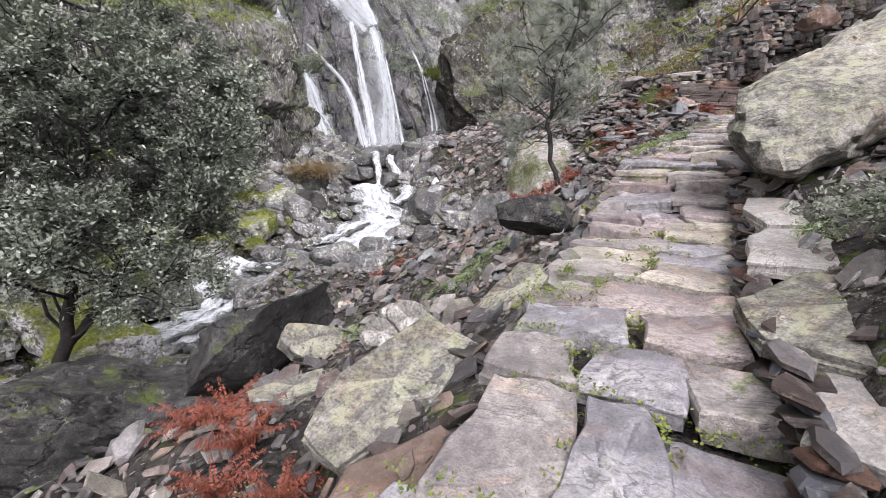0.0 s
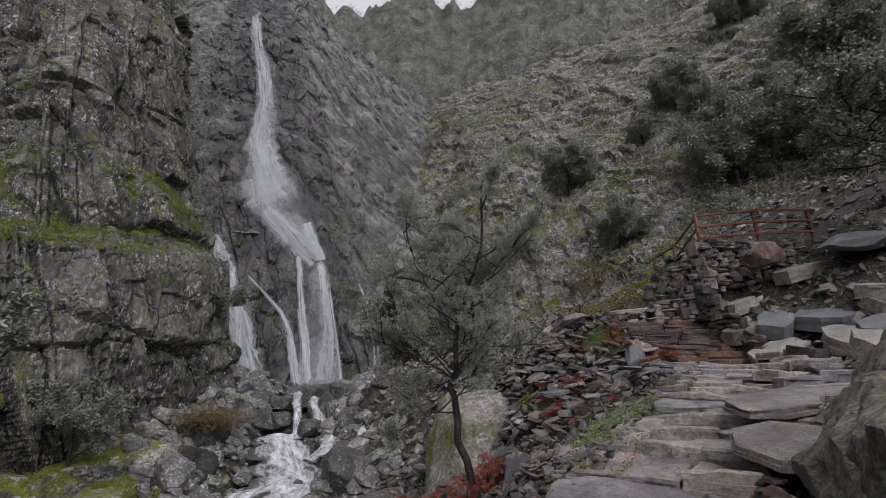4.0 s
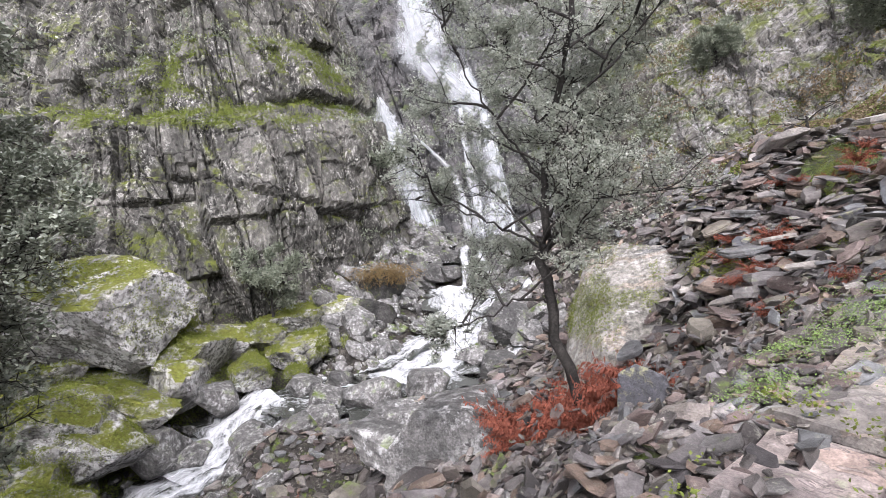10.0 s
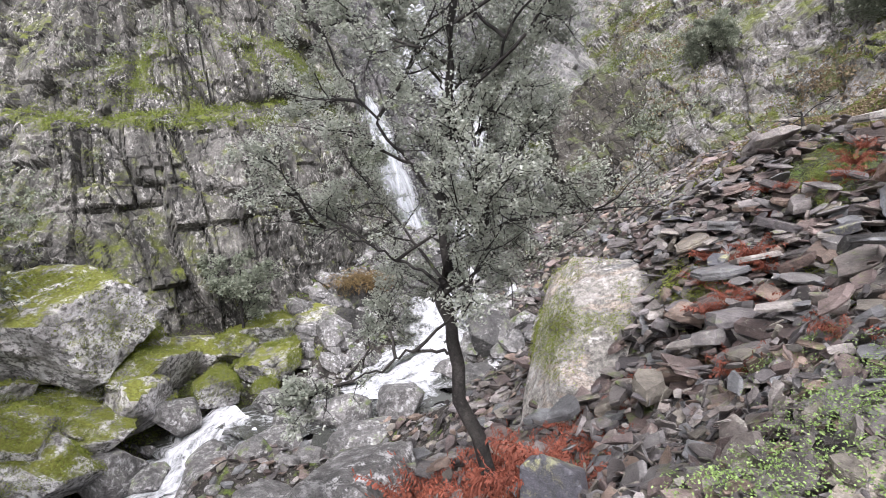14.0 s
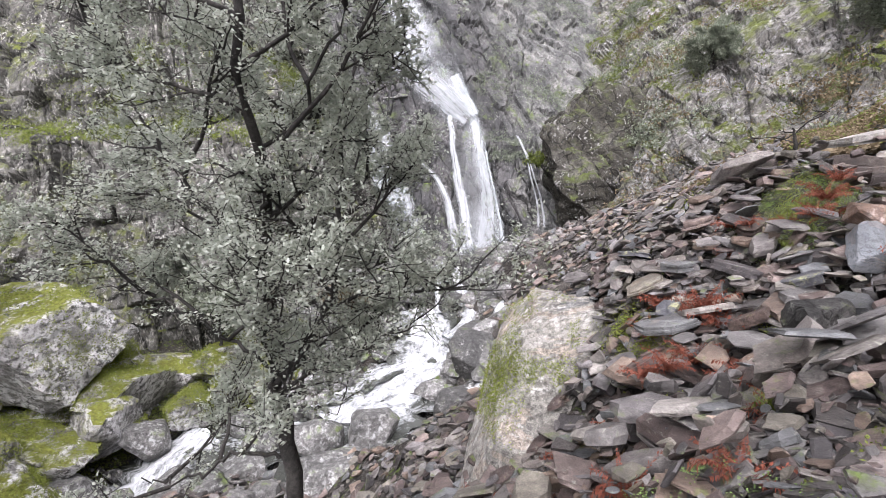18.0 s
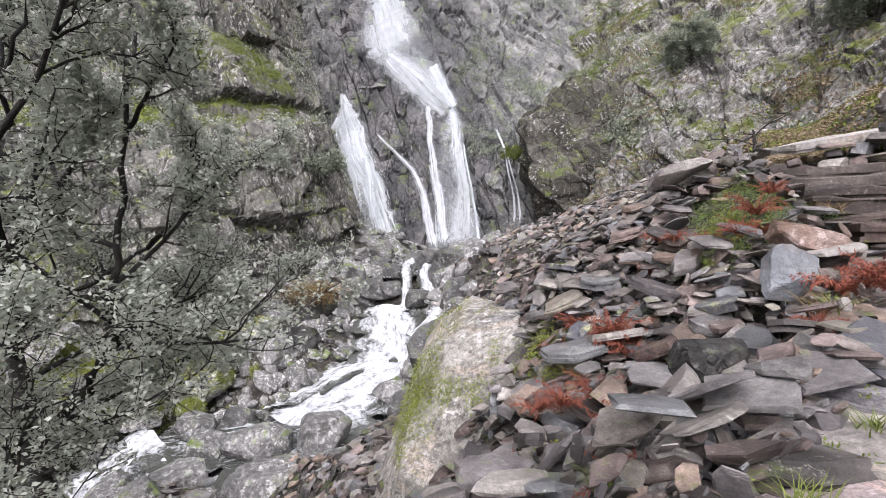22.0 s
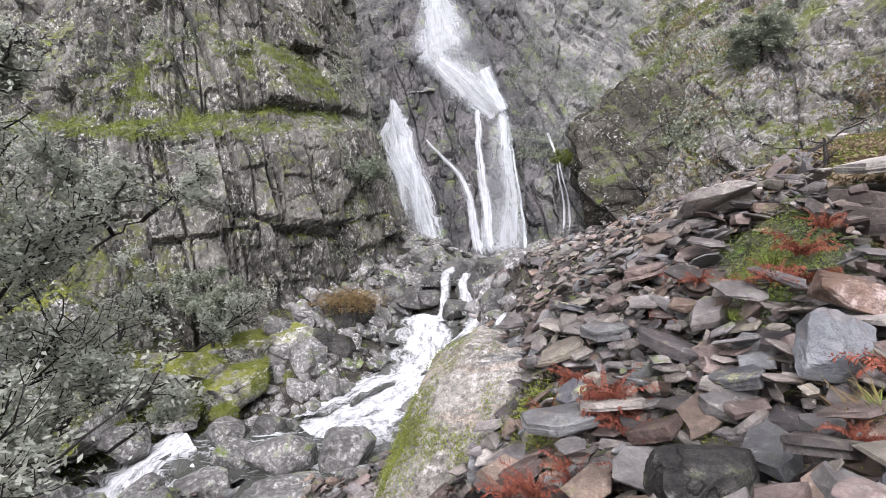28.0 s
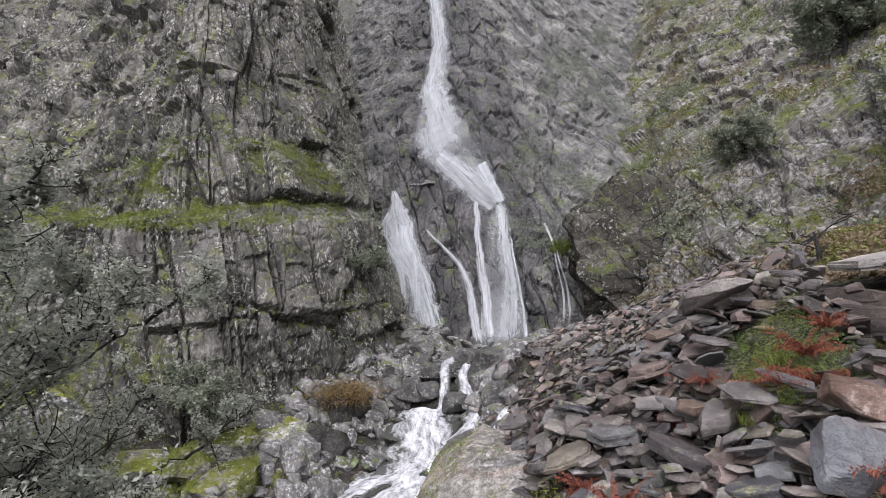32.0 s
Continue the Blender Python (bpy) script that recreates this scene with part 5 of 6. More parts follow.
slab_stone("stone_slab", (-0.95, 2.9, -0.2), 0.6, 0.26, 0.08, (10, -8, 28), 47, M_LICHEN, "long mossy slab among rubble")
slab_stone("stone_slab", (6.75, 12.9, 2.2), 0.55, 0.5, 0.2, (24, -16, 30), 48, M_DARKSLAB, "dark tilted slab with yellow lichen at the path's edge")
slab_stone("stone_slab", (4.9, 14.5, 1.75), 0.6, 0.4, 0.1, (6, -10, 20), 49, M_SLATE1, "long dark slab jutting from the heap")
slab_stone("stone_slab", (4.6, 12.6, 1.3), 0.55, 0.35, 0.1, (10, -16, 28), 50, M_SLATE1, "long slab low in the heap")

# larger slabs that lean and jut from the face of the heap
heap_r = random.Random(62)
for i, (x, y, l, w) in enumerate([(4.75, 15.5, 0.75, 0.5), (4.95, 14.9, 0.6, 0.4), (5.3, 14.6, 0.8, 0.5), (5.65, 14.3, 0.7, 0.5), (5.2, 15.6, 0.9, 0.55), (5.75, 15.2, 0.85, 0.5), (6.2, 14.6, 0.7, 0.5), (4.6, 14.3, 0.6, 0.4),
                                  (5.1, 13.9, 0.7, 0.45), (5.6, 13.5, 0.75, 0.5), (6.0, 13.8, 0.6, 0.4), (4.7, 16.3, 0.8, 0.5), (5.5, 16.3, 0.7, 0.45), (6.1, 15.9, 0.75, 0.5), (4.3, 13.7, 0.6, 0.4), (6.4, 13.3, 0.65, 0.45)]):
    slab_stone("stone_slab", (x, y, ground_z(x, y) + 0.42 + heap_r.uniform(-0.04, 0.1)), l * 0.64, w * 0.64, heap_r.uniform(0.07, 0.15), (heap_r.uniform(-16, 22), heap_r.uniform(-34, 20), heap_r.uniform(-50, 60)), 580 + i, (M_SLATE1, M_DARKSLAB, M_SLATE1, M_STEP, M_SLATE1)[i % 5], "jutting slate slab on the face of the heap")

# pale slabs and blocks that lie on the bank above the path
for i, (x, y, l, w, t, mat) in enumerate([(10.3, 14.6, 1.5, 0.9, 20, M_CAP_LIT), (11.0, 15.4, 1.3, 0.8, 35, M_BLUE), (10.2, 15.6, 0.9, 0.6, 10, M_SLATE1), (12.0, 15.0, 1.6, 1.1, 50, M_BLUE), (12.6, 16.4, 1.3, 0.8, 15, M_CAP_LIT), (11.2, 13.6, 1.2, 0.8, 60, M_CAP_LIT),
                                          (13.2, 14.4, 1.7, 1.0, 40, M_CAP_LIT), (10.9, 16.5, 0.8, 0.6, 5, M_CAP_LIT), (9.9, 13.2, 0.9, 0.6, 70, M_SLATE1), (10.9, 12.4, 1.3, 0.9, 30, M_BLUE), (12.0, 13.2, 0.9, 0.7, 80, M_LICHEN), (9.6, 11.4, 1.0, 0.7, 45, M_CAP_LIT)]):
    slab_stone("stone_slab", (x, y, ground_z(x, y) + 0.38), l * 1.15, w * 1.15, 0.36, (rng.uniform(2, 16), rng.uniform(-24, -6), t), 560 + i, mat, "pale slate slab lying on the rubble bank")
# rocks about the head of the cascade
for i, (x, y, z, s) in enumerate([(-7.0, 32.2, 0.1, 1.5), (-5.2, 32.6, 0.0, 1.2), (-6.1, 32.3, 0.0, 1.4), (-5.5, 34.0, 0.8, 1.2), (-3.4, 31.9, -0.4, 1.2), (-1.2, 31.8, 0.2, 1.5), (1.0, 31.4, 0.4, 1.6), (-2.9, 36.2, 1.2, 1.8)]):
    boulder("boulder", (x, y, z), (s * 1.2, s, s * 0.8), (i * 11 % 20 - 10, i * 17 % 24 - 12, i * 53), 640 + i, M_WETSTONE, "wet dark boulder at the head of the cascade", 0.07, 4)
# mossy blocks on the far bank of the stream, of all sizes and half buried
bank_r = random.Random(61)
for i, (x, y, z, s) in enumerate([(-12.4, 15.4, -4.3, 2.6), (-14.8, 13.8, -4.0, 3.4), (-17.0, 16.4, -2.7, 3.6), (-10.9, 22.7, -2.9, 1.5), (-9.7, 24.4, -2.5, 2.2), (-8.3, 25.8, -2.6, 1.1), (-11.3, 26.2, -1.6, 2.8), (-13.4, 11.8, -5.1, 2.2), (-17.8, 11.5, -4.2, 3.8),
                                  (-12.6, 18.5, -3.2, 1.4), (-15.4, 17.4, -2.3, 3.0), (-9.1, 23.3, -3.1, 0.9), (-11.6, 20.9, -3.0, 1.0), (-13.6, 20.0, -2.2, 1.8), (-10.2, 26.0, -2.0, 1.2), (-11.9, 24.0, -2.1, 1.3)]):
    spread = [bank_r.uniform(0.75, 1.5) for _ in range(3)]
    boulder("mossy_boulder", (x, y, z), (s * spread[0], s * 0.9 * spread[1], s * 0.55 * spread[2]), (bank_r.uniform(-14, 14), bank_r.uniform(-18, 18), bank_r.uniform(0, 360)), 660 + i, M_MOSSROCK, "white-lichened boulder topped with yellow-green moss", 0.13, 5, bank_r.choice((5, 8, 14)), 1.4)

# ---- the path ----
def path_frame(s_list):
    """Places, headings and heights at distances along the path's line."""
    p = spline(PATH, 600)
    d = np.concatenate([[0], np.cumsum(np.linalg.norm(np.diff(p[:, :2], axis=0), axis=1))])
    out = []
    for s in s_list:
        q = [np.interp(s, d, p[:, i]) for i in range(3)]
        a = [np.interp(s - 0.15, d, p[:, i]) for i in range(3)]
        b = [np.interp(s + 0.15, d, p[:, i]) for i in range(3)]
        out.append((q, math.atan2(b[1] - a[1], b[0] - a[0]), (b[2] - a[2]) / 0.3))
    return out


path = tagged(new("path"), "footpath paved with irregular worn slate slabs, climbing in low steps", "path", kind="structure")
r = random.Random(5)
s, k = 1.2, 0
while s < 24:
    upper = s > 9.5
    depth = r.uniform(0.5, 0.85) if upper else r.choice((0.34, 0.45, 0.6, 0.8, 0.95)) * r.uniform(0.9, 1.1)
    (c, heading, slope), = path_frame([s + depth / 2])
    if c[1] > 14.75:
        break
    w = float(half_width(np.array(c[1]))) * 2 + r.uniform(-0.05, 0.2)
    cuts = [0.0] + sorted(r.uniform(0.3, 0.7) for _ in range(r.choice((0, 1, 1, 1, 2)))) + [1.0]
    if len(cuts) == 4:
        cuts = [0, r.uniform(0.25, 0.4), r.uniform(0.6, 0.75), 1]
    skew = r.uniform(-0.26, 0.26)
    for a, b in zip(cuts, cuts[1:]):
        if b - a < 0.12:
            continue
        g = 0.012
        x0, x1 = -w / 2 + a * w + g, -w / 2 + b * w - g
        j = lambda m: r.uniform(-m, m)
        low, high = -depth / 2 + g, depth / 2 - g
        outline = [(x0 + j(0.04), low + skew * a + j(0.03)), ((x0 + x1) / 2 + j(0.1), low + skew * (a + b) / 2 + j(0.05)), (x1 + j(0.04), low + skew * b + j(0.03)),
                   (x1 + j(0.05), j(0.12)), (x1 + j(0.06), high + skew * b + j(0.03)), ((x0 + x1) / 2 + j(0.1), high + skew * (a + b) / 2 + j(0.05)), (x0 + j(0.04), high + skew * a + j(0.03)), (x0 + j(0.08), j(0.12))]
        me = slab_mesh("paving_slab", outline, r.uniform(0.2, 0.26) if upper else r.uniform(0.12, 0.18), 200 + k, 4 if upper else 2, 0.05, 0.06)
        put("paving_slab", me, M_PAVE, path, pose(c[0], c[1], c[2] + r.uniform(-0.015, 0.03), math.degrees(slope) * (0.1 if upper else 0.75) + r.uniform(-2, 2), r.uniform(-2.5, 2.5), math.degrees(heading) - 90))
        k += 1
    s += depth

# wide flags on the level ground beside the path
for i in range(26):
    y = 8.2 + i * 0.25 + r.uniform(-0.1, 0.1)
    px, pz = path_at(np.array(y))
    reach = float(np.interp(y, [8, 9, 13, 14.6], [0.9, 1.2, 1.6, 0.9]))
    x = float(px + half_width(np.array(y))) + 0.35 + reach * ((i * 0.618) % 1.0) * 0.85
    me = slab_mesh("paving_slab", ragged_outline(r.uniform(0.9, 1.5), r.uniform(0.55, 0.85), 700 + i, 7), 0.16, 700 + i, 3, 0.045, 0.06)
    put("paving_slab", me, M_CAP_LIT if i % 3 == 0 else M_PAVE, path, pose(x, y, float(pz) + 0.14 + 0.06 * (i % 3) + r.uniform(-0.02, 0.03), r.uniform(-3, 4), r.uniform(-5, 2), 38 + r.uniform(-14, 14)))

# the stone steps at the heap: long thick slabs with dark split risers
steps = tagged(new("stone_steps"), "flight of rough brown slate steps climbing beside a wall", "steps", kind="structure")
for i in range(8):
    y, z = 15.0 + i * 0.3 + r.uniform(-0.05, 0.05), 2.47 + i * 0.158
    left, right = 7.85 - 0.065 * i + r.uniform(-0.1, 0.1), 10.05 - 0.03 * i
    cut = left + (right - left) * r.choice((0.42, 0.55, 0.68, 0.8))
    for a, b in ((left, cut), (cut + 0.015, right)):
        j = lambda m: r.uniform(-m, m)
        w, d = (b - a) / 2, 0.3
        outline = [(-w + j(0.03), -d + j(0.02)), (-w * 0.3, -d + j(0.035)), (w * 0.4, -d + j(0.035)), (w + j(0.02), -d + j(0.02)), (w, d), (-w, d)]
        me = slab_mesh("step", outline, 0.2, 400 + i * 2 + (a > left), 3, 0.05, 0.09)
        put("step", me, M_STEP, steps, pose((a + b) / 2, y + 0.3, z + r.uniform(-0.03, 0.03), r.uniform(-3, 1), r.uniform(-2.5, 2.5), 4 + r.uniform(-5, 5)))

# the low wall of slates on edge along the path, with flat slabs on the bank behind it
wall = tagged(new("wall_low"), "low wall of dark slates stacked along the path", "wall", kind="structure")
EDGE = [chunk_mesh("slate", (0.34, 0.2, 0.034), 500 + i, 12 + i % 3, 0.2) for i in range(6)]
for i in range(300):
    y = -0.6 + 8.0 * ((i // 9) / 33) + r.uniform(-0.06, 0.06)
    x, z = path_at(np.array(y))
    hw = float(half_width(np.array(y)))
    ahead = path_at(np.array(y + 0.3))[0] - x
    a = 90 - math.degrees(math.atan2(float(ahead), 0.3)) + r.uniform(-16, 16)
    put("slate", EDGE[i % 6], M_DARKSLAB if i % 4 == 0 else M_STEP if i % 4 == 1 else M_SLATE1, wall, pose(float(x) + hw + 0.09 + r.uniform(-0.04, 0.04), y, float(z) - 0.05 + 0.03 * (i % 9) + r.uniform(-0.01, 0.01), r.uniform(-24, 24), r.uniform(-14, 14), a))
for i, (x, y, z, l, w, t, mat) in enumerate([(1.6, 1.5, 0.42, 0.75, 0.55, 22, M_CAP_LIT), (1.86, 2.15, 0.58, 0.85, 0.6, 30, M_LICHEN), (2.25, 2.95, 0.72, 0.95, 0.55, 40, M_CAP_LIT),
                                             (2.62, 3.75, 0.82, 0.9, 0.5, 55, M_CAP_LIT), (3.35, 5.1, 0.95, 0.8, 0.5, 60, M_CAP_LIT), (1.2, 0.6, 0.3, 0.8, 0.6, 40, M_PAVE), (3.9, 6.3, 1.2, 0.9, 0.6, 60, M_PAVE), (4.6, 7.4, 1.5, 1.0, 0.7, 55, M_PAVE), (5.4, 8.6, 1.75, 1.1, 0.7, 50, M_PAVE)]):
    slab_stone("capping_slab", (x, y, z), l * 1.15, w * 1.25, 0.1, (r.uniform(-4, 4), -8 + r.uniform(-4, 4), t), 520 + i, mat, "flat slate slab lying on the low wall beside the path")


def dry_wall(name, a, b, base_a, base_b, top_a, top_b, label, seed):
    """A dry-stone wall between two plan places, built of separate flat stones."""
    w = tagged(new(name), label, "wall", kind="structure")
    rr = random.Random(seed)
    length = math.hypot(b[0] - a[0], b[1] - a[1])
    heading = math.degrees(math.atan2(b[1] - a[1], b[0] - a[0]))
    u = 0.0
    rows = 0
    h = 0.0
    tallest = max(top_a - base_a, top_b - base_b)
    while h < tallest:
        th = rr.uniform(0.09, 0.17)
        u = rr.uniform(-0.2, 0)
        while u < length:
            l = rr.uniform(0.25, 0.6)
            f = min(1, max(0, (u + l / 2) / length))
            z0 = base_a + (base_b - base_a) * f
            if z0 + h + th <= top_a + (top_b - top_a) * f + 0.06:
                me = CHUNKS[rr.randrange(len(CHUNKS))]
                put("wall_stone", me, None, w, Matrix.LocRotScale((a[0] + (b[0] - a[0]) * f + rr.uniform(-0.04, 0.04), a[1] + (b[1] - a[1]) * f + rr.uniform(-0.04, 0.04), z0 + h + th / 2),
                    Euler((rr.uniform(-0.1, 0.1), rr.uniform(-0.1, 0.1), radians(heading + rr.uniform(-12, 12)))), (l * 1.15, l * 1.0 + 0.2, th / 0.22)))
            u += l * 0.9
        h += th * 0.92
    return w


dry_wall("wall_terrace", (9.7, 19.2), (10.45, 17.05), 3.9, 4.1, 5.0, 5.9, "dark dry-stone terrace wall below the fence", 1)
dry_wall("wall_terrace_front", (10.4, 17.05), (14.6, 17.2), 4.3, 5.4, 5.95, 6.1, "dark dry-stone terrace wall below the fence", 2)
dry_wall("wall_steps", (10.1, 14.9), (10.15, 17.0), 2.4, 3.6, 3.0, 4.7, "dry-stone wall of thin brown slates beside the steps", 3)
dry_wall("wall_landing", (8.3, 17.75), (10.3, 17.2), 3.5, 3.6, 3.9, 4.6, "low dry-stone wall of brown slates at the top of the steps", 4)
slab_stone("stone_slab", (8.75, 18.5, 4.12), 1.9, 1.0, 0.14, (7, -6, 14), 75, M_CAP_LIT, "long pale slab lying at the foot of the terrace wall")


def rail_mesh(name, a, b, w, h):
    a, b = Vector(a), Vector(b)
    bm = bmesh.new()
    bmesh.ops.create_cube(bm, size=1)
    length = (b - a).length
    for v in bm.verts:
        v.co.x *= length
        v.co.y *= w
        v.co.z *= h
    bmesh.ops.bevel(bm, geom=bm.edges[:], offset=min(w, h) * 0.2, segments=1, affect="EDGES")
    turn = (b - a).to_track_quat("X", "Z").to_matrix().to_4x4()
    bm.transform(Matrix.Translation((a + b) / 2) @ turn)
    me = bpy.data.meshes.new(name)
    bm.to_mesh(me)
    bm.free()
    return me


fence = tagged(new("wooden_fence"), "brown wooden post-and-rail fence on a stone terrace", "fence")
POSTS = [((12.43, 23.57), 5.75, 7.19), ((12.4, 21.9), 5.8, 7.3), ((10.74, 17.65), 5.9, 7.04), ((12.55, 17.48), 6.0, 7.2), ((14.31, 17.4), 6.1, 7.22)]
for (x, y), lo, hi in POSTS:
    put("post", rail_mesh("post", (x + 0.05, y, lo - 0.1), (x - 0.03, y, hi), 0.11, 0.11), M_WOOD, fence)
for (p, pl, ph), (q, ql, qh) in zip(POSTS, POSTS[1:]):
    for f in (0.3, 0.62, 0.94):
        put("rail", rail_mesh("rail", (p[0], p[1] - 0.07, pl + (ph - pl) * f), (q[0], q[1] - 0.07, ql + (qh - ql) * f), 0.05, 0.08), M_WOOD, fence)
put("brace", rail_mesh("brace", (12.3, 23.0, 5.9), (12.35, 22.2, 6.9), 0.07, 0.07), M_WOOD, fence)

# ---- plants ----
def tubes(lines, sides=5):
    """Round stems along lines of (place, radius), as vertex and face arrays."""
    vs, fs, base = [], [], 0
    ang = np.linspace(0, 2 * math.pi, sides, endpoint=False)
    for pts, rad in lines:
        pts = np.asarray(pts, float)
        t = np.gradient(pts, axis=0)
        t /= np.linalg.norm(t, axis=1, keepdims=True) + 1e-9
        ref = np.where(np.abs(t[:, 2:3]) > 0.9, np.array([[1.0, 0, 0]]), np.array([[0, 0, 1.0]]))
        u = np.cross(t, ref)
        u /= np.linalg.norm(u, axis=1, keepdims=True) + 1e-9
        v = np.cross(t, u)
        ring = pts[:, None] + (u[:, None] * np.cos(ang)[None, :, None] + v[:, None] * np.sin(ang)[None, :, None]) * np.asarray(rad)[:, None, None]
        n = len(pts)
        vs.append(ring.reshape(-1, 3))
        a = np.arange(n * sides).reshape(n, sides) + base
        b = np.roll(a, -1, axis=1)
        fs.append(np.stack([a[:-1], b[:-1], b[1:], a[1:]], -1).reshape(-1, 4))
        base += n * sides
    return np.concatenate(vs), np.concatenate(fs)


def leaves(places, length, width, rs, lift=0.3, droop=0.0):
    """Single leaves at the given places: pointed ovals folded along the midrib."""
    n = len(places)
    d = rs.normal(0, 1, (n, 3))
    d[:, 2] = d[:, 2] * 0.6 + lift - droop
    d /= np.linalg.norm(d, axis=1, keepdims=True)
    w = np.cross(d, rs.normal(0, 1, (n, 3)) * 0.6 + np.array([0, 0, 1.0]))
    w /= np.linalg.norm(w, axis=1, keepdims=True) + 1e-9
    nn = np.cross(w, d)
    L = (length * rs.uniform(0.7, 1.25, n))[:, None]
    W = (width * rs.uniform(0.7, 1.25, n))[:, None]
    p = np.asarray(places)
    v = np.stack([p, p + d * L * 0.5 + w * W * 0.5 + nn * W * 0.12, p + d * L, p + d * L * 0.5 - w * W * 0.5 + nn * W * 0.12], 1).reshape(-1, 3)
    return v, np.arange(n * 4).reshape(n, 4)


def grow(start, way, length, bend, rs, n=7, wander=0.12):
    """A wandering branch line."""
    pts = [np.array(start, float)]
    d = np.array(way, float)
    d /= np.linalg.norm(d)
    for _ in range(n - 1):
        d = d + np.array(bend) / n + rs.normal(0, wander, 3)
        d /= np.linalg.norm(d)
        pts.append(pts[-1] + d * length / (n - 1))
    return np.array(pts)


def tree(name, trunks, limbs, limb_length, subs, twigs, per_twig, leaf, seed, mat, label, limb_from=0.3, thick=0.08, up=0.5, category="tree", flat=1.0, split=True):
    """A tree or shrub. trunks: lines of places from the foot up, the first foot being the tree's place."""
    rs = np.random.RandomState(seed)
    foot = np.array(trunks[0][0], float)
    stems, tips = [], []
    total = sum(len(t) for t in trunks)
    for line in trunks:
        c = spline(np.array(line, float) - foot, 24)
        c[2:] += rs.normal(0, 0.015 * limb_length, (22, 3))
        heft = thick * (1 if len(stems) == 0 else 0.62 if len(line) > 3 and line is trunks[1] else 0.25)
        stems.append((c, np.linspace(heft, heft * 0.25, 24)))
        for i in range(max(2, int(limbs * len(line) / total))):
            f = limb_from + (1 - limb_from) * (i + rs.uniform(0, 1)) / max(2, int(limbs * len(line) / total))
            at = c[min(23, int(f * 23))]
            a = i * 2.4 + rs.uniform(-0.5, 0.5)
            ln = limb_length * (1.1 - 0.6 * f) * rs.uniform(0.75, 1.2)
            b = grow(at, (math.cos(a), math.sin(a), up * rs.uniform(0.4, 1.4)), ln, (0, 0, 0.35 * flat), rs, 9)
            stems.append((b, np.linspace(thick * 0.24, thick * 0.07, 9)))
            for k in range(subs):
                full = rs.choice((0.2, 0.8, 1.7))
                g = 0.4 + 0.6 * (k + rs.uniform(0, 1)) / subs
                q = b[min(8, int(g * 8))]
                sb = grow(q, (math.cos(a + rs.normal(0, 0.9)), math.sin(a + rs.normal(0, 0.9)), rs.normal(0.35, 0.5) * flat), ln * 0.45 * rs.uniform(0.6, 1.2), (0, 0, 0.2), rs, 6, 0.2)
                stems.append((sb, np.linspace(thick * 0.13, thick * 0.045, 6)))
                for m in range(twigs):
                    h = sb[min(5, 1 + int(5 * (m + rs.uniform(0, 1)) / twigs))]
                    tw = grow(h, rs.normal(0, 1, 3) + np.array([math.cos(a) * 0.5, math.sin(a) * 0.5, 0.4]), ln * 0.2 * rs.uniform(0.6, 1.3), (0, 0, 0.2), rs, 4, 0.25)
                    stems.append((tw, np.linspace(thick * 0.05, thick * 0.02, 4)))
                    many = int(per_twig * full * (1.4 if len(trunks) > 3 and line not in trunks[:2] else 1))
                    f2 = rs.uniform(0.2, 1.0, many)
                    pos = np.stack([np.interp(f2, np.linspace(0, 1, 4), tw[:, j]) for j in range(3)], 1) + rs.normal(0, leaf * 0.7, (many, 3))
                    tips.append(pos)
    ob = thing(name, tuple(foot), label, category)
    big = [x for x in stems if x[1][0] > thick * 0.2]
    small = [x for x in stems if x[1][0] <= thick * 0.2]
    bole = None
    for x in big:
        stem = x[1][0] > thick * 0.35
        if stem or split:
            v, f = tubes([x], 7)
            made = put("trunk" if stem else "limb", mesh_of("limb", v, f, True), M_BARK, ob if stem else bole)
            if stem and bole is None:
                bole = made
        else:
            small.append(x)
    if small:
        v, f = tubes(small, 3)
        tagged(put("twig", mesh_of("twig", v, f, True), M_BARK, ob), kind="stuff")
    v, f = leaves(np.concatenate(tips), leaf, leaf * 0.55, rs)
    put("crown", mesh_of("crown", v, f), mat, ob)
    return ob


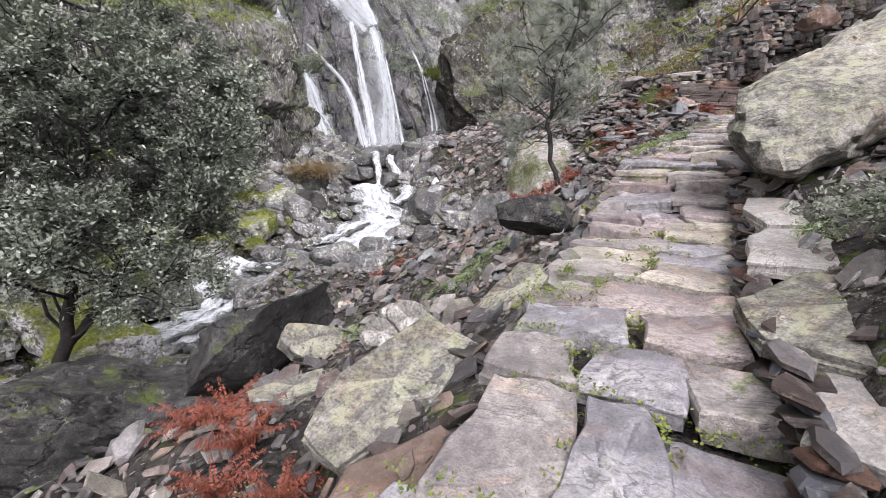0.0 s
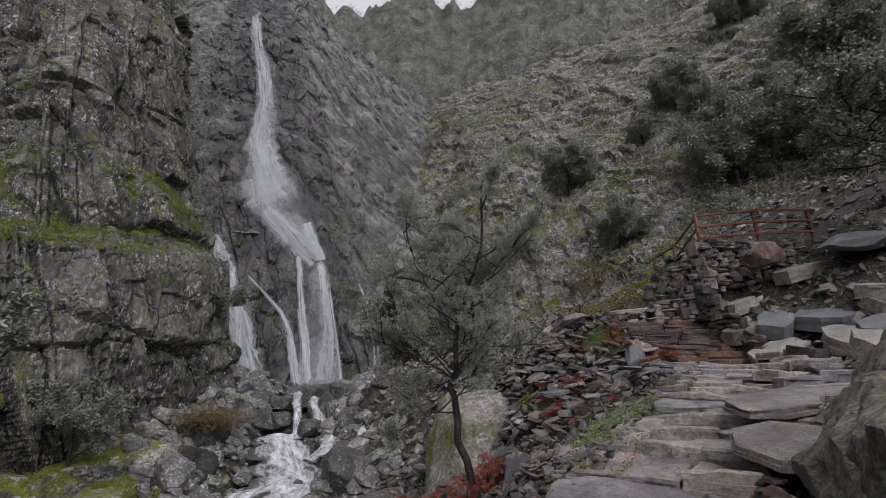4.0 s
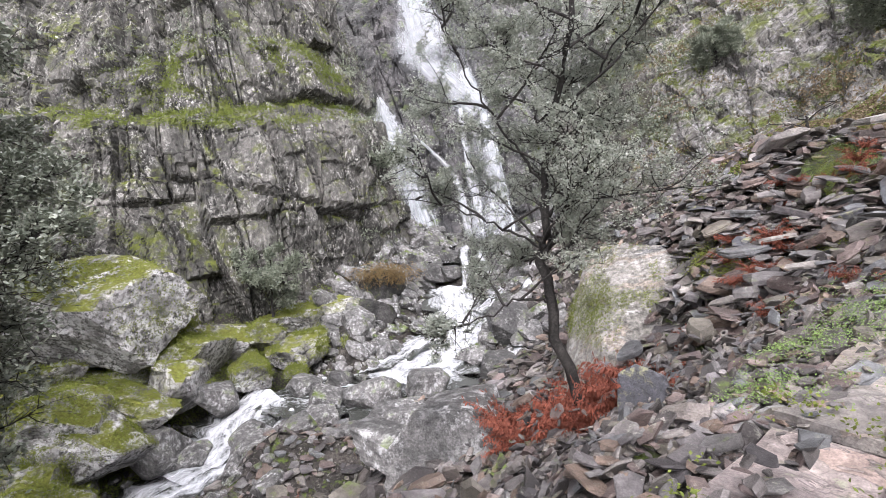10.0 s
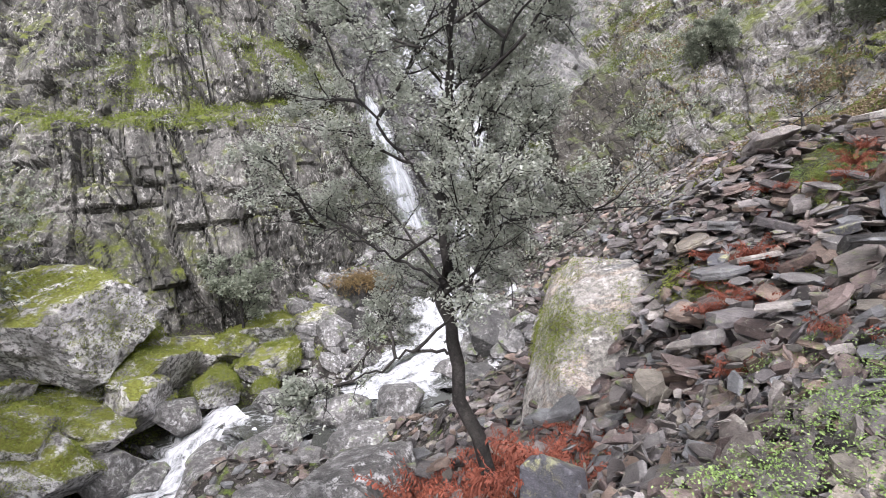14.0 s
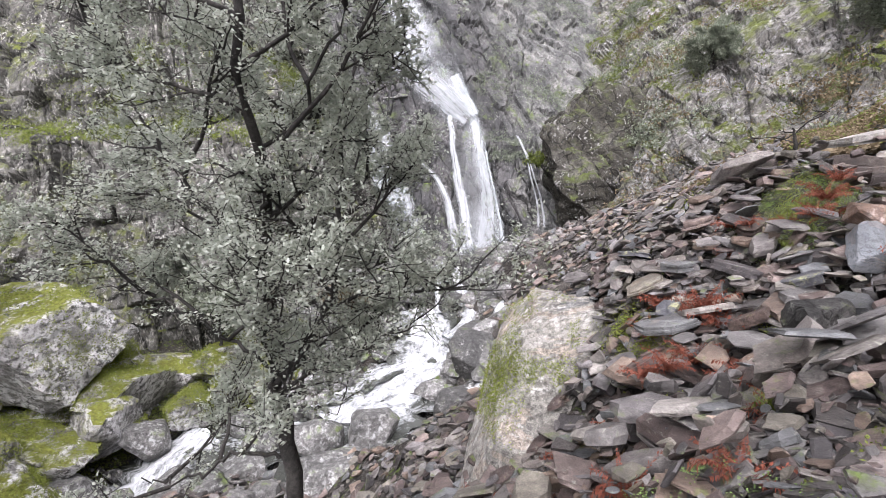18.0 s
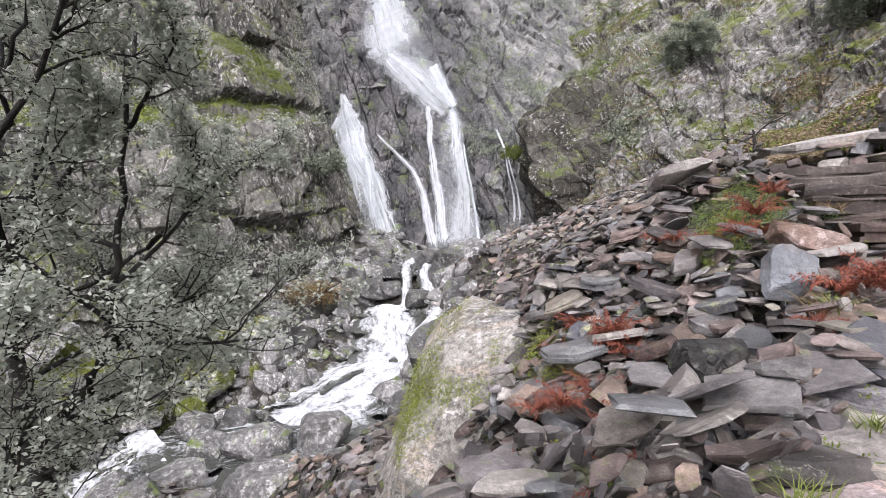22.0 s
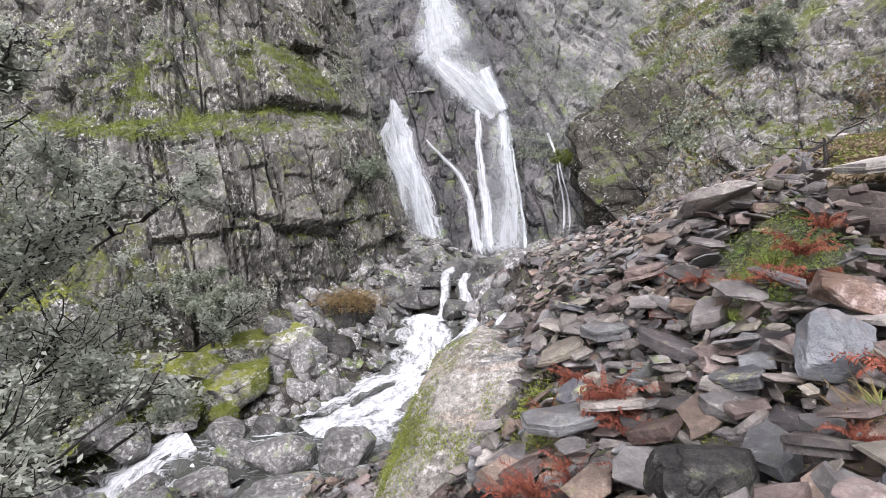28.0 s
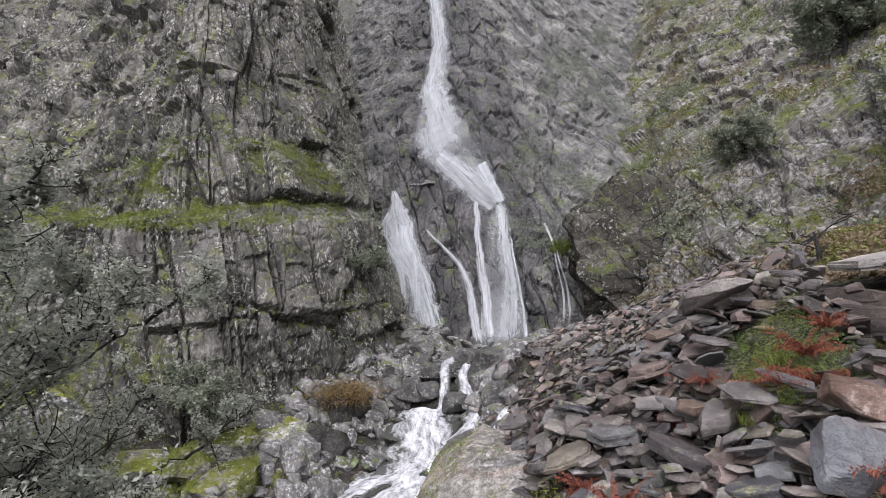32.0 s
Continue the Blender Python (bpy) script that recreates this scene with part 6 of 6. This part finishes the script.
# the tree that the path passes, leaning over the bracken
tree("holm_oak", [[(2.68, 11.2, 0.3), (2.47, 11.2, 1.0), (2.4, 11.2, 1.6), (2.31, 11.2, 1.9), (2.39, 11.16, 2.15), (2.41, 11.08, 2.75), (2.52, 10.97, 3.23), (2.7, 10.65, 3.65), (2.75, 10.55, 4.3), (2.8, 10.6, 5.0)],
                  [(2.33, 11.2, 1.94), (2.5, 11.35, 2.2), (2.63, 11.43, 2.44), (2.72, 11.4, 2.75), (2.72, 11.5, 3.3), (2.9, 11.5, 4.1)],
                  [(2.36, 11.2, 2.0), (2.0, 11.2, 2.2), (1.5, 11.2, 2.45), (0.9, 11.15, 2.6)], [(2.41, 11.1, 2.6), (2.1, 10.95, 3.1), (1.75, 10.8, 3.7), (1.5, 10.7, 4.3)],
                  [(2.45, 11.0, 3.0), (2.8, 10.85, 3.4), (3.15, 10.75, 3.8), (3.5, 10.7, 4.3)], [(2.4, 11.2, 1.5), (2.1, 11.1, 1.5), (1.7, 11.05, 1.35), (1.35, 11.0, 1.3)],
                  [(2.42, 11.05, 2.85), (2.3, 11.5, 3.4), (2.2, 11.9, 3.9)], [(2.35, 11.2, 2.0), (2.4, 11.9, 2.15), (2.3, 12.6, 2.35), (2.2, 13.2, 2.4)],
                  [(2.41, 11.1, 2.6), (2.5, 11.8, 2.95), (2.4, 12.4, 3.3), (2.4, 12.9, 3.6)], [(2.4, 11.2, 1.8), (2.15, 11.8, 1.85), (1.8, 12.5, 1.75), (1.6, 13.0, 1.6)]],
     58, 1.2, 8, 7, 38, 0.03, 11, M_LEAF_PALE, "slender evergreen oak with a dark leaning trunk and sparse grey-green leaves", 0.3, 0.062, 0.7)
# the large tree over the stream
tree("holm_oak", [[(-7.8, 8.8, -3.9), (-7.3, 9.0, -2.0), (-6.9, 9.4, 0.6), (-6.6, 9.8, 3.0), (-6.4, 10.0, 5.2)],
                  [(-7.3, 9.0, -2.4), (-6.2, 9.4, -1.0), (-5.4, 9.9, 0.6), (-5.0, 10.3, 2.6)], [(-7.3, 9.0, -2.2), (-8.6, 9.0, 0.0), (-9.4, 9.2, 2.2), (-9.8, 9.4, 4.4)]],
     66, 2.9, 9, 9, 34, 0.09, 12, M_LEAF, "large bushy evergreen oak over the stream", 0.24, 0.15, 0.35)
tree("holm_oak", [[(-15.5, 15.0, -2.5), (-15.0, 15.2, 1.0), (-15.0, 15.5, 5.0), (-14.8, 15.5, 9.5)], [(-15.0, 15.2, 0.5), (-17, 14, 3.0), (-18.5, 13, 7.0)]],
     34, 3.6, 8, 7, 12, 0.18, 13, M_LEAF, "dark evergreen oak at the foot of the cliff", 0.15, 0.2, 0.3)
tree("shrub", [[(-10.9, 24.4, -1.0), (-10.9, 24.4, 0.4), (-10.8, 24.4, 2.2)], [(-10.9, 24.4, -0.6), (-11.8, 24.4, 0.8), (-12.2, 24.5, 1.6)], [(-10.9, 24.4, -0.6), (-10.0, 24.2, 0.7), (-9.7, 24.2, 1.4)]],
     22, 1.3, 7, 6, 12, 0.12, 14, M_LEAF_FAR, "dark green shrub at the foot of the cliff", 0.1, 0.07, 0.4, "shrub")
tree("small_tree", [[(-10.4, 33.4, 5.6), (-10.0, 33.0, 6.6), (-9.6, 32.8, 7.6)], [(-10.0, 33.0, 6.4), (-9.0, 32.9, 6.6), (-7.9, 33.0, 6.3)]],
     16, 1.6, 7, 6, 12, 0.15, 15, M_LEAF_FAR, "small dark tree growing out of the cliff by the waterfall", 0.2, 0.09, 0.3, "tree")
tree("shrub", [[(2.6, 2.3, 0.7), (2.65, 2.3, 0.9), (2.7, 2.3, 1.2)], [(2.6, 2.3, 0.7), (2.5, 2.1, 0.85), (2.45, 2.0, 1.0)], [(2.65, 2.3, 0.7), (2.95, 2.6, 0.9), (3.1, 2.8, 1.15)]],
     26, 0.55, 7, 6, 18, 0.034, 16, M_LEAF_FAR, "low evergreen shrub beside the path", 0.05, 0.02, 0.4, "shrub")
tree("dead_shrub", [[(9.1, 24.0, 4.15), (9.08, 24.0, 4.7), (9.05, 24.0, 5.15)], [(9.08, 24, 4.75), (8.6, 24, 4.95), (7.9, 24, 5.0)], [(9.06, 24, 5.0), (9.5, 24, 5.35), (10.0, 24, 5.6)]],
     8, 0.5, 3, 2, 1, 0.05, 17, M_LEAF_FAR, "bare dead shrub on the slope", 0.3, 0.09, 0.3, "shrub")

hill_mesh = bpy.data.objects["hillside"].data
HILLV = np.empty(len(hill_mesh.vertices) * 3, np.float32)
hill_mesh.vertices.foreach_get("co", HILLV)
HILLV = HILLV.reshape(-1, 3)


def hill_z(x, y):
    near = (np.abs(HILLV[:, 0] - x) < 0.8) & (np.abs(HILLV[:, 1] - y) < 0.8)
    g = ground_z(x, y) if y < 45 and x < 30 else -9
    return max(float(HILLV[near, 2].mean()) if near.any() else -9, g)


foot = hill_z(17.3, 36.6)
round_tree = tree("evergreen_tree", [[(17.3, 36.6, foot - 0.2), (17.4, 36.6, foot + 1.2), (17.2, 36.6, foot + 3.2)],
                                     [(17.35, 36.6, foot + 0.5), (16.3, 36.2, foot + 2.0)], [(17.35, 36.6, foot + 0.5), (18.5, 36.4, foot + 2.2)]],
                  26, 2.0, 8, 7, 24, 0.14, 18, M_LEAF_FAR, "rounded dark evergreen tree on the hillside", 0.1, 0.11, 0.35, split=False)
tagged(round_tree, group="trees on the hillside")
for x, y, s, a in ((19.6, 53.4, 1.4, 40), (29.9, 55.5, 0.8, 20), (36.5, 58.0, 1.6, 80), (36.2, 52.5, 0.95, 130), (27.0, 36.6, 1.5, 200), (30.5, 34.0, 1.6, 100), (32.0, 39.0, 1.7, 10), (28.5, 40.5, 1.2, 300),
                   (54.0, 66.0, 1.9, 60), (11.0, 44.2, 0.75, 45), (42, 42, 2.2, 33)):
    copy_thing(round_tree, pose(x, y, hill_z(x, y) - 0.3, 0, 0, a) @ Matrix.Scale(s * 1.25, 4))
tree("evergreen_tree", [[(14.9, 14.2, 6.9), (14.3, 14.1, 7.5), (14.4, 14.2, 8.4), (14.9, 14.4, 9.6)], [(14.3, 14.1, 7.6), (13.4, 14.3, 8.6), (12.6, 14.5, 9.4)]],
     26, 2.2, 8, 7, 14, 0.13, 19, M_LEAF_FAR, "dark spreading evergreen tree with a bent trunk", 0.25, 0.14, 0.3)


def scrub_on(sheet_name, name, count, size, seed, mat, label, low, box, steep=0.35, high=999):
    """Scrub and grass that has rooted on the ledges of a rock face."""
    ob = bpy.data.objects[sheet_name]
    me = ob.data
    v = np.empty(len(me.polygons) * 3, np.float32)
    n = np.empty(len(me.polygons) * 3, np.float32)
    me.polygons.foreach_get("center", v)
    me.polygons.foreach_get("normal", n)
    v, n = v.reshape(-1, 3), n.reshape(-1, 3)
    ok = (n[:, 2] > steep) & (v[:, 2] > low) & (v[:, 2] < high) & (v[:, 0] > box[0]) & (v[:, 0] < box[1]) & (v[:, 1] > box[2]) & (v[:, 1] < box[3])
    rs = np.random.RandomState(seed)
    idx = np.nonzero(ok)[0]
    patch = value_noise(v[idx] * 0.22, seed) + rs.normal(0, 0.35, len(idx))
    idx = idx[np.argsort(-patch)][: count * 3]
    idx = rs.choice(idx, min(count, len(idx)), replace=False)
    pos = []
    for i in idx:
        k = rs.randint(10, 30)
        s = size * rs.uniform(0.4, 1.5)
        q = rs.normal(0, 1, (k, 3)) * np.array([s, s, s * 0.6])
        q[:, 2] = np.abs(q[:, 2])
        pos.append(v[i] + q)
    lv, lf = leaves(np.concatenate(pos), size * 0.55, size * 0.26, rs, 0.7)
    return tagged(put(name, mesh_of(name, lv, lf), mat), label, "scrub", kind="stuff")


scrub_on("cliff_left", "cliff_scrub", 1500, 0.3, 31, M_LEAF_FAR, "dark scrub rooted in the cliff's cracks", 2, (-45, -8, 10, 70))
scrub_on("cliff_left", "cliff_grass", 1800, 0.16, 32, M_GRASS, "green grass and moss on the cliff's ledges", 1, (-45, -8, 10, 70), 0.55)
scrub_on("cliff_left", "ledge_grass", 2300, 0.16, 37, M_GRASS, "bright grass and moss along the cliff's ledge", 7.6, (-27, -10.5, 20, 34), 0.4, 13.5)
scrub_on("hillside", "hillside_scrub", 3600, 0.42, 33, M_LEAF_FAR, "dark scrub and heather on the hillside", 2, (0, 60, -10, 110), 0.2)
scrub_on("hillside", "hillside_grass", 5800, 0.3, 34, M_GRASS, "yellow-green grass on the hillside's ledges", 2, (0, 60, -10, 110), 0.5)
scrub_on("hillside", "hillside_heather", 3800, 0.34, 38, M_HEATH, "withered brown heather on the hillside", 3, (4, 60, -10, 110), 0.15)
scrub_on("cliff_behind_waterfall", "fall_scrub", 1500, 0.34, 35, M_LEAF_FAR, "green scrub beside the waterfall", 9, (-7, 9, 40, 110), 0.2)
scrub_on("far_hillside", "ridge_scrub", 5000, 1.1, 36, M_LEAF_FAR, "dark woodland on the far ridge", 30, (-120, 120, 40, 160), 0.05)


def fern_mesh(seed, fronds=22, length=0.55):
    """A clump of dead bracken: arching fronds with paired leaflets."""
    rs = np.random.RandomState(seed)
    vs, fs, base = [], [], 0
    for i in range(fronds):
        a = rs.uniform(0, 2 * math.pi)
        line = grow((0, 0, 0), (math.cos(a), math.sin(a), rs.uniform(0.8, 2.2)), length * rs.uniform(0.6, 1.2), (0, 0, -1.3), rs, 40, 0.04)
        side = np.array([-math.sin(a), math.cos(a), 0])
        for k in range(5, 40):
            w = length * 0.12 * (1 - k / 40.5) + 0.006
            fwd = line[k] - line[k - 1]
            for sg in (-1, 1):
                tip = line[k] + side * sg * w + fwd * 0.7 + np.array([0, 0, rs.normal(-0.02, 0.03)])
                vs += [line[k - 1], line[k - 1] * 0.4 + tip * 0.6 - fwd * 0.35, tip, line[k] * 0.5 + tip * 0.5 + fwd * 0.3]
                fs.append([base, base + 1, base + 2, base + 3])
                base += 4
    me = mesh_of("bracken", np.array(vs), np.array(fs))
    me.materials.append(M_FERN)
    return me


FERNS = [fern_mesh(70 + i) for i in range(4)]


def ferns(label, spots, group):
    for i, (x, y, s) in enumerate(spots):
        ob = put("bracken_clump", FERNS[i % 4], None, None, pose(x, y, ground_z(x, y) + (0.25 if 12.4 < y < 18 and x > 3.5 else 0.03), 0, 0, i * 77) @ Matrix.Scale(s, 4))
        tagged(ob, label, "fern", group)


fr = random.Random(9)
ferns("clump of rust-red dead bracken under the oak", [(1.75 + fr.uniform(0, 1.5), 11.25 + fr.uniform(-0.45, 1.2), fr.uniform(0.8, 1.2)) for _ in range(24)], "bracken under the oak")
ferns("clump of rust-red dead bracken among the rubble", [(-1.1, 2.45, 0.6), (-1.3, 2.75, 0.6), (-0.75, 2.0, 0.5), (-1.65, 2.95, 0.55), (-1.1, 2.1, 0.5), (-0.45, 2.35, 0.3), (-0.9, 11.5, 0.9), (-1.5, 11.9, 0.7),
       (5.1, 14.1, 0.6), (5.4, 13.3, 0.7), (4.4, 13.2, 0.6), (3.9, 13.0, 0.5), (7.25, 13.95, 0.7), (7.1, 14.2, 0.8), (7.45, 14.3, 0.6), (6.9, 15.9, 0.7), (7.15, 16.2, 0.5), (5.9, 16.2, 0.5), (2.6, 14.1, 0.7), (2.9, 13.7, 0.7), (3.3, 13.5, 0.6), (3.5, 14.0, 0.6), (2.3, 13.4, 0.7), (2.7, 13.1, 0.6), (4.75, 14.9, 0.6), (4.9, 15.3, 0.5), (2.1, 12.9, 0.7), (3.0, 13.2, 0.6), (4.4, 11.6, 0.6), (4.9, 11.2, 0.5), (5.3, 12.0, 0.6), (3.4, 11.6, 0.6), (3.7, 12.2, 0.6)], "bracken among the rubble")

for i, (x, y, z, s) in enumerate([(5.3, 14.65, 1.82, 0.75), (5.45, 14.5, 1.66, 0.7), (5.2, 14.9, 1.76, 0.6), (4.95, 15.2, 1.78, 0.4), (4.85, 13.8, 1.38, 0.55), (4.6, 13.95, 1.26, 0.5), (6.05, 15.85, 2.72, 0.45), (5.75, 15.6, 2.34, 0.35),
                                  (6.6, 15.35, 2.78, 0.5), (6.85, 15.6, 2.75, 0.6), (6.4, 15.6, 2.7, 0.45), (6.6, 13.4, 2.2, 0.35)]):
    tagged(put("bracken_clump", FERNS[i % 4], None, None, pose(x, y, z, 0, 0, i * 61) @ Matrix.Scale(s, 4)), "clump of rust-red dead bracken on the slate heap", "fern", "bracken among the rubble")


def tuft_mesh(seed, blades, length, spread=0.5):
    rs = np.random.RandomState(seed)
    vs, fs, base = [], [], 0
    for _ in range(blades):
        a = rs.uniform(0, 2 * math.pi)
        start = rs.normal(0, 0.05, 3) * np.array([1, 1, 0])
        line = grow(start, (math.cos(a) * spread, math.sin(a) * spread, 1), length * rs.uniform(0.5, 1.2), (math.cos(a) * 0.6, math.sin(a) * 0.6, -0.9), rs, 5, 0.05)
        w = np.array([-math.sin(a), math.cos(a), 0]) * 0.006
        for k in range(4):
            f0, f1 = 1 - k / 4.2, 1 - (k + 1) / 4.2
            vs += [line[k] - w * f0, line[k] + w * f0, line[k + 1] + w * f1, line[k + 1] - w * f1]
            fs.append([base, base + 1, base + 2, base + 3])
            base += 4
    return mesh_of("grass_tuft", np.array(vs), np.array(fs))


GREEN_TUFT, DRY_TUFT = tuft_mesh(81, 46, 0.26), tuft_mesh(82, 60, 0.45, 0.7)
GREEN_TUFT.materials.append(M_GRASS)
DRY_TUFT.materials.append(M_STRAW)
for i, (x, y, s, dry) in enumerate([(6.75, 13.65, 1.0, True), (6.8, 13.6, 0.9, False), (6.4, 12.2, 0.7, False), (5.2, 11.9, 0.8, False), (7.3, 13.0, 0.6, False), (5.9, 11.6, 0.7, False), (0.9, 3.4, 0.4, False), (1.35, 2.3, 0.4, False),
                                    (6.3, 15.3, 0.7, False), (6.7, 16.0, 0.8, False), (7.0, 15.6, 0.8, False), (7.6, 15.8, 0.8, True), (4.4, 12.3, 0.8, True)]):
    tagged(put("grass_tuft", DRY_TUFT if dry else GREEN_TUFT, None, None, pose(x, y, ground_z(x, y) + (0.26 if y > 12.4 else 0.08), 0, 0, i * 50) @ Matrix.Scale(s, 4)),
           "tuft of dry straw-coloured grass" if dry else "tuft of green grass between stones", "grass", "grass tufts")


def ground_herbs(name, spots, count, size, mat, label, seed, lift=0.0):
    rs = np.random.RandomState(seed)
    pos = []
    for x, y, rad in spots:
        n = int(count * rad * rad)
        tuft = rs.normal(0, rad * 0.5, (n // 14 + 1, 2)) + (x, y)
        q = tuft[rs.randint(0, len(tuft), n)] + rs.normal(0, size * 2.4, (n, 2))
        z = rough_ground(q[:, 0], q[:, 1]) + rs.uniform(0.04, 0.08, n) + lift * ((q[:, 1] > 7.0) & (q[:, 1] < 18.5))
        pos.append(np.column_stack([q, z]))
    v, f = leaves(np.concatenate(pos), size, size * 0.7, rs, 0.25)
    return tagged(put(name, mesh_of(name, v, f), mat), label, "herbs", kind="stuff")


ground_herbs("herbs", [(3.7, 9.1, 0.35), (4.25, 9.75, 0.4), (4.6, 10.15, 0.45), (4.9, 10.6, 0.35), (3.9, 9.6, 0.3), (4.6, 11.3, 0.3), (4.7, 12.6, 0.3), (6.7, 15.9, 0.8), (6.9, 16.6, 0.8), (7.3, 16.2, 0.6), (1.3, 2.2, 0.25), (1.5, 3.0, 0.25), (0.8, 3.2, 0.3), (-0.6, 4.6, 0.5), (0.2, 5.6, 0.5),
                       (2.2, 3.1, 0.35), (2.3, 1.5, 0.5), (2.9, 2.2, 0.6), (2.2, 0.9, 0.45), (3.0, 3.1, 0.5), (1.9, 0.2, 0.4), (-0.9, 1.6, 0.4), (0.3, 1.8, 0.2), (0.6, 6.5, 0.5), (-1.2, 6.2, 0.6)], 9000, 0.013, M_HERB, "small green herbs growing between the stones", 91, 0.06)
ground_herbs("turf_patch", [(6.7, 16.0, 0.45), (6.8, 16.5, 0.5), (6.6, 16.3, 0.4)], 6000, 0.022, M_MOSS, "patch of green turf among the slate slabs", 89, 0.08)
ground_herbs("crevice_moss", [(4.7, 14.7, 0.3), (4.45, 15.3, 0.3), (4.55, 15.0, 0.25), (5.0, 13.2, 0.25), (6.0, 13.6, 0.25), (5.9, 14.4, 0.2)], 14000, 0.022, M_MOSS, "green moss in the crevices of the slate heap", 88, 0.24)
ground_herbs("bank_moss", [(-12.5, 22.5, 1.8), (-13.5, 18.5, 1.8), (-11.5, 26.0, 1.6), (-14.5, 16.0, 2.0), (-10.0, 26.6, 1.2), (-13.0, 20.5, 1.6), (-12.2, 16.8, 1.6), (-11.2, 24.6, 1.4), (-15.5, 13.0, 2.0)], 3000, 0.06, M_GRASS, "yellow-green moss and grass on the stream bank", 92)
tan_rs = np.random.RandomState(93)
tan_v, tan_f = leaves(tan_rs.normal(0, 1, (2600, 3)) * np.array([0.8, 0.5, 0.25]) + np.array([-7.7, 29.3, 0.35]), 0.3, 0.03, tan_rs, 0.2, 0.6)
tagged(put("dry_grass", mesh_of("dry_grass", tan_v, tan_f), M_STRAW), "mat of straw-coloured grass hanging over a boulder", "grass", kind="stuff")

# moss and small herbs in the joints of the paving
joint_rs = np.random.RandomState(95)
joint_pos = []
for ob in path.children:
    vs = [ob.matrix_basis @ v.co for v in ob.data.vertices]
    n = len(vs)
    for _ in range(26):
        v = vs[joint_rs.randint(0, max(1, n // 4))]
        if value_noise(np.array([[v.x * 1.3, v.y * 1.3, 0.0]]), 96)[0] > 0.0:
            for _ in range(10):
                q = joint_rs.normal(0, 0.025, 3)
                joint_pos.append((v.x + q[0], v.y + q[1], path_at(np.array(v.y))[1] - 0.03 + abs(q[2])))
jv, jf = leaves(np.array(joint_pos), 0.022, 0.014, joint_rs, 0.5)
tagged(put("joint_moss", mesh_of("joint_moss", jv, jf), M_GRASS), "moss and grass in the joints of the paving", "moss", kind="stuff")


def moss_on(ob, name, count, size, seed, keep, mat, label):
    """Moss cushions on chosen faces of a boulder."""
    m, r3 = ob.matrix_basis, ob.matrix_basis.to_3x3()
    spots = [m @ p.center for p in ob.data.polygons if keep(r3 @ p.normal, m @ p.center)]
    rs = np.random.RandomState(seed)
    at = np.array([spots[i] for i in rs.randint(0, len(spots), count)]) + rs.normal(0, size, (count, 3))
    v, f = leaves(at, size, size * 0.5, rs, 0.5)
    return tagged(put(name, mesh_of(name, v, f), mat), label, "moss", kind="stuff")


moss_on(bpy.data.objects["boulder"], "boulder_moss", 18000, 0.032, 97,
        lambda n, c: ((n.x < -0.18 and n.y < 0.6) or n.x > 0.8) and c.z > 0.1 and noise.noise((c.x * 1.5, c.y * 1.5, c.z * 1.2)) > -0.12, M_MOSS, "green moss on the large boulder's flank")
# withered grass, heather and turf on the slope beyond the rubble
ground_herbs("slope_heather", [(9.5, 25, 2.2), (11.5, 28, 2.6), (13.5, 32, 2.6), (8.0, 30, 2.0), (10.5, 34, 2.4), (14.5, 27, 2.4), (9.3, 21, 1.6), (8.6, 19.8, 1.2)], 700, 0.11, M_HEATH, "withered brown grass on the slope", 98)
ground_herbs("slope_turf", [(9.0, 23.5, 1.6), (12.5, 25, 2.0), (12, 31, 2.4), (7.5, 27.5, 1.6), (14, 34, 2.4), (9.5, 20.5, 1.2), (11, 29, 2.0), (16, 31, 2.4)], 600, 0.09, M_GRASS, "green turf on the slope", 99)
tree("shrub", [[(-1.0, 48.2, 7.9), (-1.0, 47.8, 8.3), (-0.9, 47.6, 8.8)], [(-1.0, 48.2, 7.9), (-0.5, 47.8, 8.2), (0.1, 47.6, 8.1)]],
     12, 0.9, 6, 5, 12, 0.14, 20, M_GRASS, "bright green tuft of plants beside the waterfall", 0.1, 0.04, 0.3, "shrub", split=False)
for ob in [o for o in bpy.data.objects if o.name.startswith("mossy_boulder") or "moss-" in o.get("label", "") and o.name.startswith("boulder")]:
    low = sum((ob.matrix_basis @ Vector(c)).z for c in ob.bound_box) / 8
    grown = "grown" in ob["label"]
    moss_on(ob, "moss_cushions", int(900 * ob.dimensions.x * ob.dimensions.y) + 3000, 0.06, 130, lambda n, c: n.z > 0.1 and c.z > low - 0.2 and noise.noise((c.x * 1.3, c.y * 1.3, c.z * 1.3)) > (-0.5 if grown else -0.22), M_MOSS, "cushions of yellow-green moss on a boulder")
great = [o for o in bpy.data.objects if o.get("label", "").startswith("great lichened block")][0]
moss_on(great, "moss_cushions", 9000, 0.08, 131, lambda n, c: n.z > -0.05 and noise.noise((c.x * 0.5, c.y * 0.5, c.z * 0.5)) > 0.05, M_MOSS, "cushions of yellow-green moss on a great block")
tree("low_shrub", [[(2.35, 1.3, 0.42), (2.4, 1.3, 0.6), (2.45, 1.3, 0.75)], [(2.35, 1.3, 0.42), (2.1, 1.1, 0.55), (2.0, 1.0, 0.65)], [(2.35, 1.3, 0.42), (2.7, 1.7, 0.65), (2.9, 1.9, 0.85)]],
     30, 0.6, 6, 6, 12, 0.036, 21, M_LEAF_FAR, "low leafy green undergrowth beside the path", 0.05, 0.012, 0.4, "shrub", split=False)
